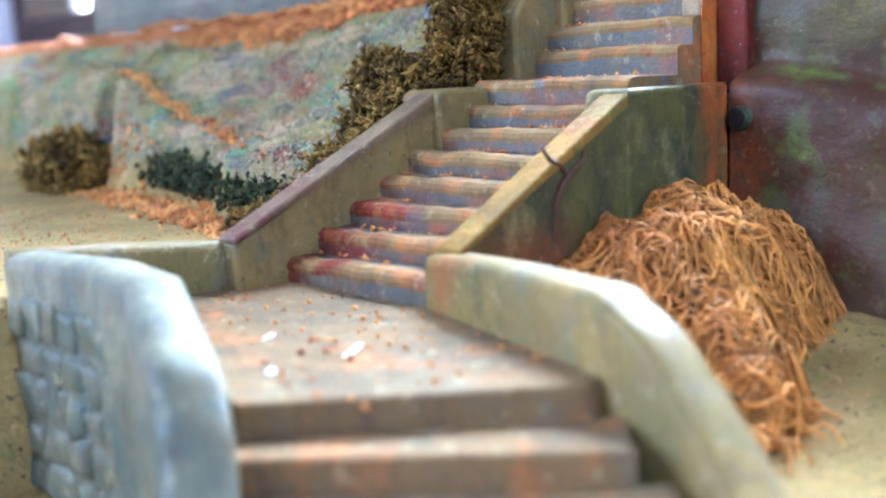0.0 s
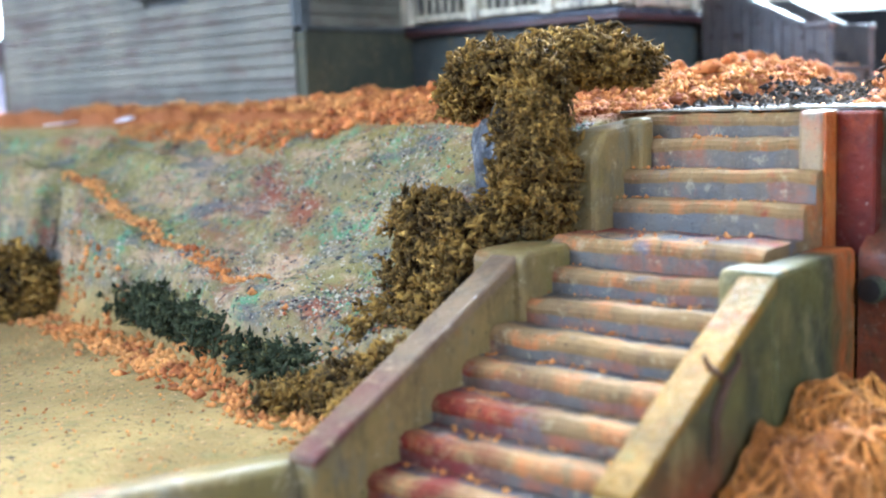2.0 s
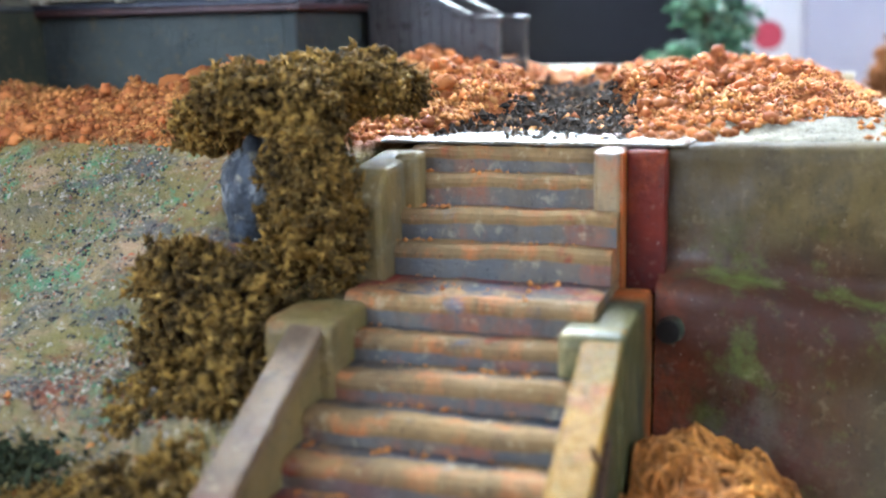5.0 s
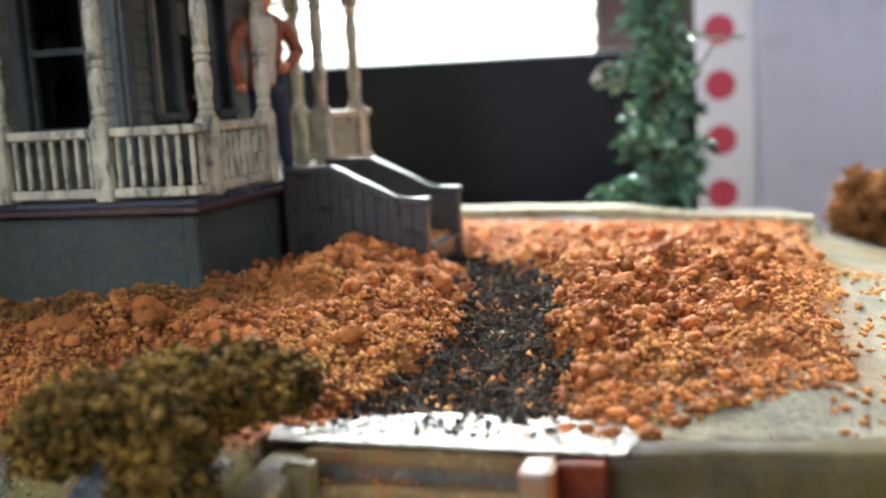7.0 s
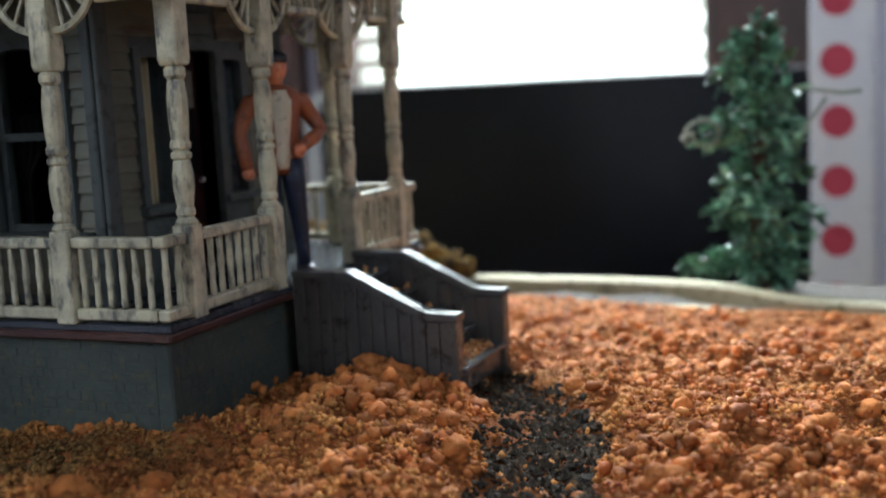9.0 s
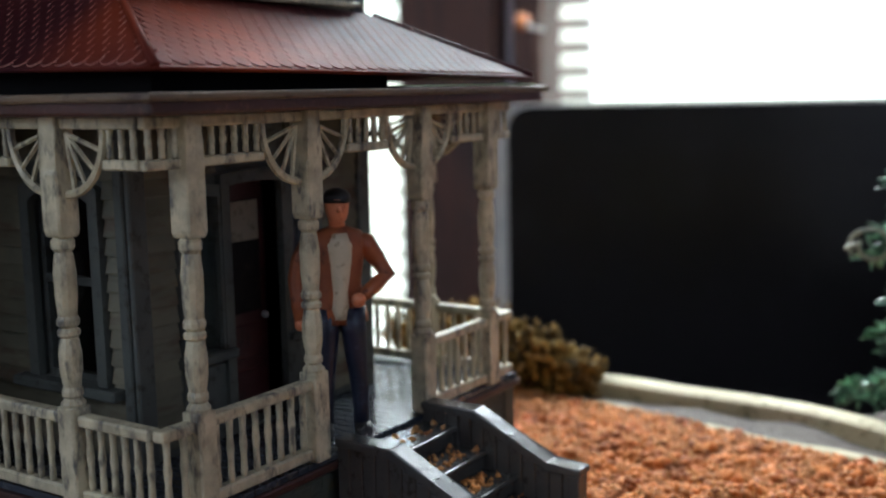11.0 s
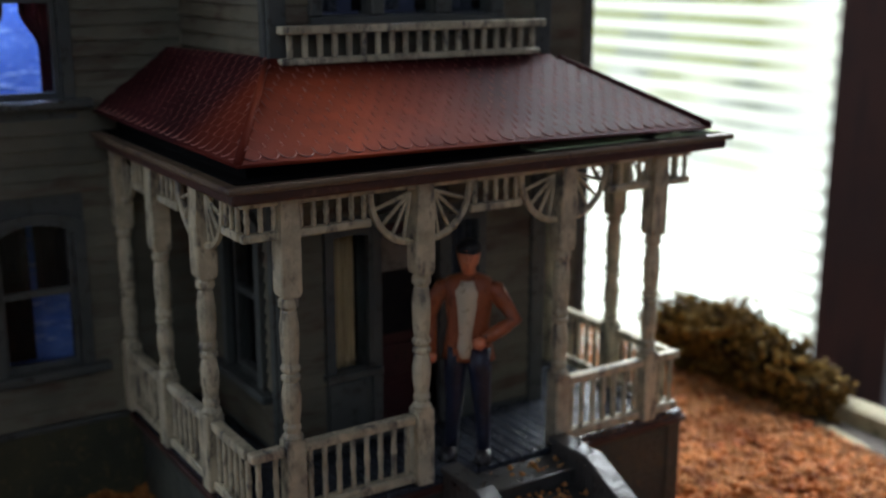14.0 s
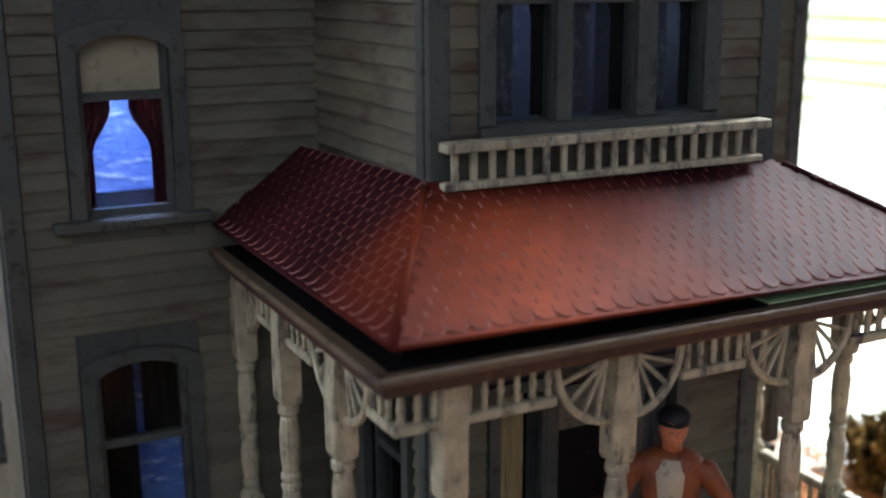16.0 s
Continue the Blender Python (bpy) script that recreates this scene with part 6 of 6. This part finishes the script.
# speckled rock that shows between the two parts of the bush
bm = bmesh.new()
bmesh.ops.create_icosphere(bm, subdivisions=4, radius=1.0)
for v in bm.verts:
    k = 1 + 0.22 * nz(*v.co, 1.6) + 0.10 * nz(*v.co, 4.0) + 0.05 * nz(*v.co, 9.0)
    v.co = Vector((6.68 + 0.22 * v.co.x * k, 7.28 + 0.2 * v.co.y * k, 4.76 + 0.42 * v.co.z * k))
solo("boulder", bm, stained("blue_grey_rock", lin(82, 88, 94), lin(60, 66, 74), [(lin(160, 160, 156), 6.0, 0.53, 0.6), (lin(40, 42, 46), 6.0, 0.46, 0.56)], 0.5, 0.4, 18.0, 0.04), "blue-grey speckled rock under the hanging bush", "rock", "", "", True)

# heap of orange fibre
mul = thing("mulch_pile", 5.9, 4.1, 2.55, "heap of curly orange fibre mulch against the stair wall", "mulch")


MOUNDS = [(4000, 6.08, 4.45, 2.5, 1.42, 0.85, 0.84, 2.2, 1, 0.0105), (900, 6.4, 4.25, 2.5, 0.8, 0.6, 0.78, 2.0, 4, 0.0105), (700, 5.5, 3.72, 2.4, 0.42, 0.4, 0.48, 2.0, 2, 0.0105), (320, 5.15, 3.4, 2.34, 0.3, 0.28, 0.3, 2.0, 3, 0.012)]


def heap(x, y, k):
    """Height of heap k of the mulch, or the floor beside it."""
    _, cx, cy, zb, rx, ry, h, p, _, _ = MOUNDS[k]
    q = min(math.hypot((x - cx) / rx, (y - cy) / ry), 1.1)
    return zb + h * (1 - q ** p) + 0.16 * nz(x, y, 3, 3.0) + 0.08 * nz(x, y, 4, 6.5)


V, F = [], []
r = random.Random(12)
for k, (n, cx, cy, zb, rx, ry, h, p, _, rad) in enumerate(MOUNDS):
    for _ in range(n):
        a, q = r.uniform(0, 6.283), math.sqrt(r.random())
        x, y = cx + rx * q * math.cos(a), min(cy + ry * q * math.sin(a), 4.70)
        d = Vector((r.gauss(0, 1), r.gauss(0, 1), 0)).normalized()
        curl, lift, base = r.gauss(0, 0.3), r.uniform(-0.03, 0.16), len(V)
        wig, thick = r.uniform(0.5, 1.1), rad * r.uniform(0.6, 1.25)
        for s in range(9):
            z = heap(x, y, k) + lift + 0.05 * math.sin(s * wig + a)
            o, u = Vector((x, y, z)), Vector((-d.y, d.x, 0))
            w = thick * (1 - 0.025 * (s - 4) ** 2)
            V += [tuple(o + u * w), tuple(o + Vector((0, 0, w))), tuple(o - u * w), tuple(o - Vector((0, 0, w)))]
            x, y = x + d.x * 0.062, min(y + d.y * 0.062, 4.72)
            d = Matrix.Rotation(curl + 0.45 * math.sin(s * wig + 2 * a), 3, "Z") @ d
            if s:
                b0, b1 = base + 4 * (s - 1), base + 4 * s
                F += [(b0 + j, b0 + (j + 1) % 4, b1 + (j + 1) % 4, b1 + j) for j in range(4)]
tagged(raw("fibre", V, F, MAT["mulch"], True, mul), kind="stuff")
# Inner mound, coloured as the shade under the strands.
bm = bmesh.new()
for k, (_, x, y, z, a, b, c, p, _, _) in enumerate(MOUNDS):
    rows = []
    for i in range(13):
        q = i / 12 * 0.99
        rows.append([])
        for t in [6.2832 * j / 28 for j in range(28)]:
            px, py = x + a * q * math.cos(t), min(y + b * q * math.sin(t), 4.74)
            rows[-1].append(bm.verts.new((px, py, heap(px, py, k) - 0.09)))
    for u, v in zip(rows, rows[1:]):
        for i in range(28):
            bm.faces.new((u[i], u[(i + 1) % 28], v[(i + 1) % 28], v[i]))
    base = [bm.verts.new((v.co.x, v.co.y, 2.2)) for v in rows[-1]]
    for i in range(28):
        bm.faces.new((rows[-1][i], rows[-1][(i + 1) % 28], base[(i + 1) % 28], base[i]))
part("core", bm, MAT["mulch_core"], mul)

# ---------------------------------------------------------------- the little conifer
TX, TY, TZ = 20.0, 5.58, 4.72
tree = thing("tree", TX, TY, TZ, "model conifer of green tinsel twigs on a wire trunk", "tree")
TH = 3.9
part("trunk", tube(bmesh.new(), [(TX, TY, TZ - 0.1), (TX + 0.02, TY + 0.02, TZ + 0.4 * TH), (TX - 0.02, TY, TZ + 0.98 * TH)], [0.14, 0.09, 0.03], 8), MAT["bark"], tree, "brown wire trunk")
r = random.Random(9)
LV, LF = [], []


def needle(p, d, length, width):
    u = d.orthogonal().normalized()
    u = Matrix.Rotation(r.uniform(0, 6.28), 3, d) @ u
    n = d.cross(u) * width * 0.25
    b = len(LV)
    q = p + d * length
    m = p + d * length * 0.55
    LV.extend([tuple(p), tuple(m + u * width + n), tuple(q), tuple(m - u * width + n), tuple(m - n * 1.5)])
    LF.extend([(b, b + 1, b + 4), (b + 1, b + 2, b + 4), (b + 2, b + 3, b + 4), (b + 3, b, b + 4)])


for k in range(48):
    f = (k + r.random()) / 48
    z = TZ + 0.18 + f * (TH - 0.25)
    reach = (0.62 * (1 - f) ** 0.8 + 0.24) * r.uniform(0.35, 1.35)
    a = k * 2.4 + r.uniform(-0.4, 0.4)
    d = Vector((math.cos(a), math.sin(a), r.uniform(-0.25, 0.15)))
    pts = [Vector((TX, TY, z)), Vector((TX, TY, z)) + d * reach * 0.5 + Vector((0, 0, 0.04)), Vector((TX, TY, z)) + d * reach + Vector((0, 0, -0.08))]
    part("limb", tube(bmesh.new(), pts, [0.03, 0.022, 0.01], 5), MAT["bark"], tree)
    for _ in range(int(16 + 62 * reach)):
        s = 0.15 + 0.85 * r.random()
        p = pts[0].lerp(pts[2], s) + Vector((r.gauss(0, 0.03), r.gauss(0, 0.03), r.gauss(0, 0.03)))
        dd = (d * 0.5 + Vector((r.gauss(0, 0.7), r.gauss(0, 0.7), r.gauss(0, 0.6)))).normalized()
        needle(p, dd, r.uniform(0.14, 0.36), r.uniform(0.03, 0.07))
raw("crown", LV, LF, MAT["leaf"], False, tree)
CURL = [(TX - 0.1 - 0.01 * k, TY + 0.72 + (0.30 - 0.012 * k) * math.cos(0.52 * k - 0.6), TZ + 2.3 + (0.24 - 0.008 * k) * math.sin(0.52 * k - 0.6)) for k in range(15)]
for pts in (CURL + [(TX - 0.1, TY + 1.05, TZ + 2.25)], [(TX, TY, TZ + 2.35), (TX - 0.05, TY - 0.5, TZ + 2.9), (TX, TY - 1.1, TZ + 2.8), (TX, TY - 1.35, TZ + 2.82)], [(TX, TY, TZ + 2.2), (TX - 0.1, TY - 0.6, TZ + 2.3), (TX - 0.05, TY - 0.9, TZ + 2.75)]):
    part("loose_wire", tube(bmesh.new(), pts, 0.03, 6), MAT["twig"], tree)

# ---------------------------------------------------------------- the painted figure on the porch
FX, FY, FZ = 12.95, 9.09, ZD


def figure():
    bm = bmesh.new()

    def loft(rings, mat, n=12):
        """rings: (x, y, z, rx, ry) in axes where the figure looks to -y."""
        loops = [[bm.verts.new((FX + x + rx * math.cos(6.2832 * k / n), FY + y + ry * math.sin(6.2832 * k / n), FZ + z)) for k in range(n)] for x, y, z, rx, ry in rings]
        fs = [bm.faces.new(loops[0][::-1]), bm.faces.new(loops[-1])]
        for a, b in zip(loops, loops[1:]):
            fs += [bm.faces.new((a[k], a[(k + 1) % n], b[(k + 1) % n], b[k])) for k in range(n)]
        for f in fs:
            f.material_index, f.smooth = mat, True

    for s, y in ((-1, 0.0), (1, -0.03)):
        loft([(s * 0.155, y, 0.05, 0.062, 0.07), (s * 0.15, y, 0.2, 0.066, 0.072), (s * 0.135, y, 0.5, 0.08, 0.088), (s * 0.11, y, 0.85, 0.105, 0.115), (s * 0.09, y, 1.06, 0.125, 0.13)], 3)
        loft([(s * 0.165, y - 0.06, 0.0, 0.075, 0.14), (s * 0.165, y - 0.06, 0.05, 0.075, 0.135), (s * 0.16, y - 0.02, 0.1, 0.06, 0.08)], 5)
    loft([(0, 0.02, 0.93, 0.25, 0.15), (0, 0, 1.05, 0.225, 0.15), (0, 0, 1.25, 0.19, 0.145), (0, 0.0, 1.45, 0.215, 0.15), (0, 0.0, 1.60, 0.25, 0.14), (0, 0.0, 1.68, 0.2, 0.11), (0, 0, 1.72, 0.08, 0.08)], 1)
    loft([(-0.01, -0.10, 0.98, 0.055, 0.07), (-0.01, -0.105, 1.06, 0.085, 0.07), (-0.01, -0.10, 1.2, 0.07, 0.075), (0.0, -0.10, 1.45, 0.10, 0.075), (0.0, -0.095, 1.58, 0.115, 0.07), (0.0, -0.07, 1.67, 0.08, 0.06)], 2)
    loft([(0, 0.0, 1.68, 0.07, 0.07), (0, -0.01, 1.76, 0.07, 0.075), (0, -0.03, 1.80, 0.075, 0.10), (0, -0.02, 1.85, 0.095, 0.115), (0, -0.02, 1.92, 0.105, 0.12), (0, -0.01, 1.99, 0.105, 0.12)], 0)
    loft([(0, -0.135, 1.865, 0.022, 0.022), (0, -0.15, 1.88, 0.024, 0.026), (0, -0.135, 1.92, 0.014, 0.016)], 0, 8)
    loft([(0, -0.01, 1.955, 0.116, 0.127), (0, 0.0, 2.02, 0.118, 0.125), (0, 0, 2.065, 0.09, 0.095), (0, 0, 2.085, 0.03, 0.03)], 4)
    loft([(0, -0.10, 1.968, 0.085, 0.07), (0, -0.105, 1.982, 0.085, 0.072)], 4)
    for s, hand in ((1, True), (-1, False)):
        elbow = Vector((FX + s * (0.42 if hand else 0.36), FY + 0.03, FZ + 1.3))
        wrist = Vector((FX + s * (0.17 if hand else 0.34), FY - (0.19 if hand else 0.08), FZ + (1.17 if hand else 0.98)))
        before = len(bm.faces)
        tube(bm, [(FX + s * 0.14, FY, FZ + 1.6), (FX + s * 0.24, FY + 0.01, FZ + 1.57), (FX + s * 0.31, FY + 0.02, FZ + 1.46), elbow, elbow.lerp(wrist, 0.5), wrist], [0.07, 0.092, 0.082, 0.068, 0.062, 0.055], 12)
        bm.faces.ensure_lookup_table()
        for f in bm.faces[before:]:
            f.material_index, f.smooth = 1, True
        before = len(bm.faces)
        bmesh.ops.create_icosphere(bm, subdivisions=2, radius=0.06, matrix=Matrix.Translation(wrist - Vector((s * 0.04 if hand else 0, 0.01, 0.03))))
        bm.faces.ensure_lookup_table()
        for f in bm.faces[before:]:
            f.material_index, f.smooth = 0, True
    return bm


bm = figure()
TURN = Matrix.Rotation(radians(-42), 3, "Z")
for v in bm.verts:
    v.co = Vector((FX, FY, 0)) + TURN @ (v.co - Vector((FX, FY, 0)))
    v.co.z = FZ + min(v.co.z - FZ, 1.7) * 1.035 + max(v.co.z - FZ - 1.7, 0.0) * 0.86
    v.co += 0.012 * Vector((nz(*v.co, 7), nz(*v.co, 8), nz(*v.co, 9)))
ob = part("figurine", bm, [MAT[k] for k in ("skin", "jacket", "shirt", "jeans", "cap", "shoe")], None, "painted plastic figurine in a brown jacket and dark cap")
tagged(ob, "", "figurine")

# ---------------------------------------------------------------- things behind the model
sc = thing("black_screen", 40.3, 12.6, -75, "large black flat screen with a silver edge on a black stand", "screen")


def round_panel(x0, x1, y0, y1, z0, z1, r):
    pts = [(y0, z0), (y1, z0)]
    pts += [(y1 - r + r * math.cos(t), z1 - r + r * math.sin(t)) for t in [math.pi / 2 * k / 6 for k in range(7)]]
    pts += [(y0 + r - r * math.sin(t), z1 - r + r * math.cos(t)) for t in [math.pi / 2 * k / 6 for k in range(7)]]
    return prism(bmesh.new(), [(x0, y, z) for y, z in pts], (x1 - x0, 0, 0))


part("stand", box(bmesh.new(), 39.6, 42.0, 9.0, 24.0, -75.0, -8.0, 0.2), MAT["screen"], sc)
part("edge", round_panel(40.05, 40.9, 4.9, 27.65, -8.0, 8.34, 1.1), MAT["silver"], sc)
part("panel", round_panel(39.9, 40.04, 5.0, 27.0, -7.9, 8.24, 1.0), MAT["screen"], sc)
sc.location, sc.rotation_euler = Vector((51.2, 12.9, -75)) * U, (0, 0, radians(21.8))
latch = thing("window_latch", 56.2, 31.6, 12.3, "small orange-brown latch on the dark window frame", "latch")
bm = bmesh.new()
bmesh.ops.create_uvsphere(bm, u_segments=14, v_segments=10, radius=0.42, matrix=Matrix.Translation((56.2, 31.3, 12.3)))
part("knob", bm, MAT["pillar_edge"], latch, "orange-brown knob", True)
part("lever", tube(bmesh.new(), [(56.1, 31.2, 12.2), (56.0, 30.6, 11.95), (55.95, 30.0, 11.85)], [0.14, 0.12, 0.08], 8), MAT["silver"], latch, "pale lever", True)
card = thing("dotted_card", 34.2, 5.1, 0, "upright white card printed with pink dots", "card")
part("sheet", box(bmesh.new(), 32.6, 32.8, 4.25, 5.75, 0.0, 16.0, 0.03), MAT["paper"], card)
for k in range(10):
    for y, o in ((5.12, 0.0), (4.35, 0.72)):
        bm = bmesh.new()
        bmesh.ops.create_cone(bm, cap_ends=True, segments=20, radius1=0.40, radius2=0.40, depth=0.02, matrix=Matrix.Translation((32.585, y, 0.9 + 1.45 * k + o)) @ Matrix.Rotation(math.pi / 2, 4, "Y"))
        bmesh.ops.bisect_plane(bm, geom=[*bm.verts, *bm.edges, *bm.faces], plane_co=(0, 4.26, 0), plane_no=(0, -1, 0), clear_outer=True)
        if o == 0.0:
            part("dot", bm, MAT["pink"], card)
        else:
            bm.free()
solo("grey_board", box(bmesh.new(), 32.4, 33.0, -16.0, 4.2, 0.0, 22.0, 0.08), MAT["grey_card"], "plain lavender-grey upright board on the table", "board")

# scraps of white film lying on the yard edge and the stairs
for x, y, z, a, w, l in ((7.9, 14.1, 5.12, 0.6, 0.16, 0.38), (7.5, 14.9, 5.1, 0.2, 0.1, 0.5), (3.4, 4.5, 3.052, 0.35, 0.025, 0.16), (3.3, 5.1, 3.052, 0.3, 0.022, 0.1), (2.92, 4.5, 3.052, 0.3, 0.045, 0.05)):
    bm = bmesh.new()
    c, s = math.cos(a), math.sin(a)
    prism(bm, [(x + c * u - s * v, y + s * u + c * v, z + 0.02 * math.sin(9 * u)) for u, v in ((-l / 2, -w / 2), (0, -w * 0.6), (l / 2, -w / 3), (l / 2, w / 2), (0, w * 0.45), (-l / 2, w / 3))], (0, 0, 0.012))
    solo("paper_scrap", bm, MAT["paper"], "small torn scrap of shiny white film", "scrap", "", "scraps on the model")
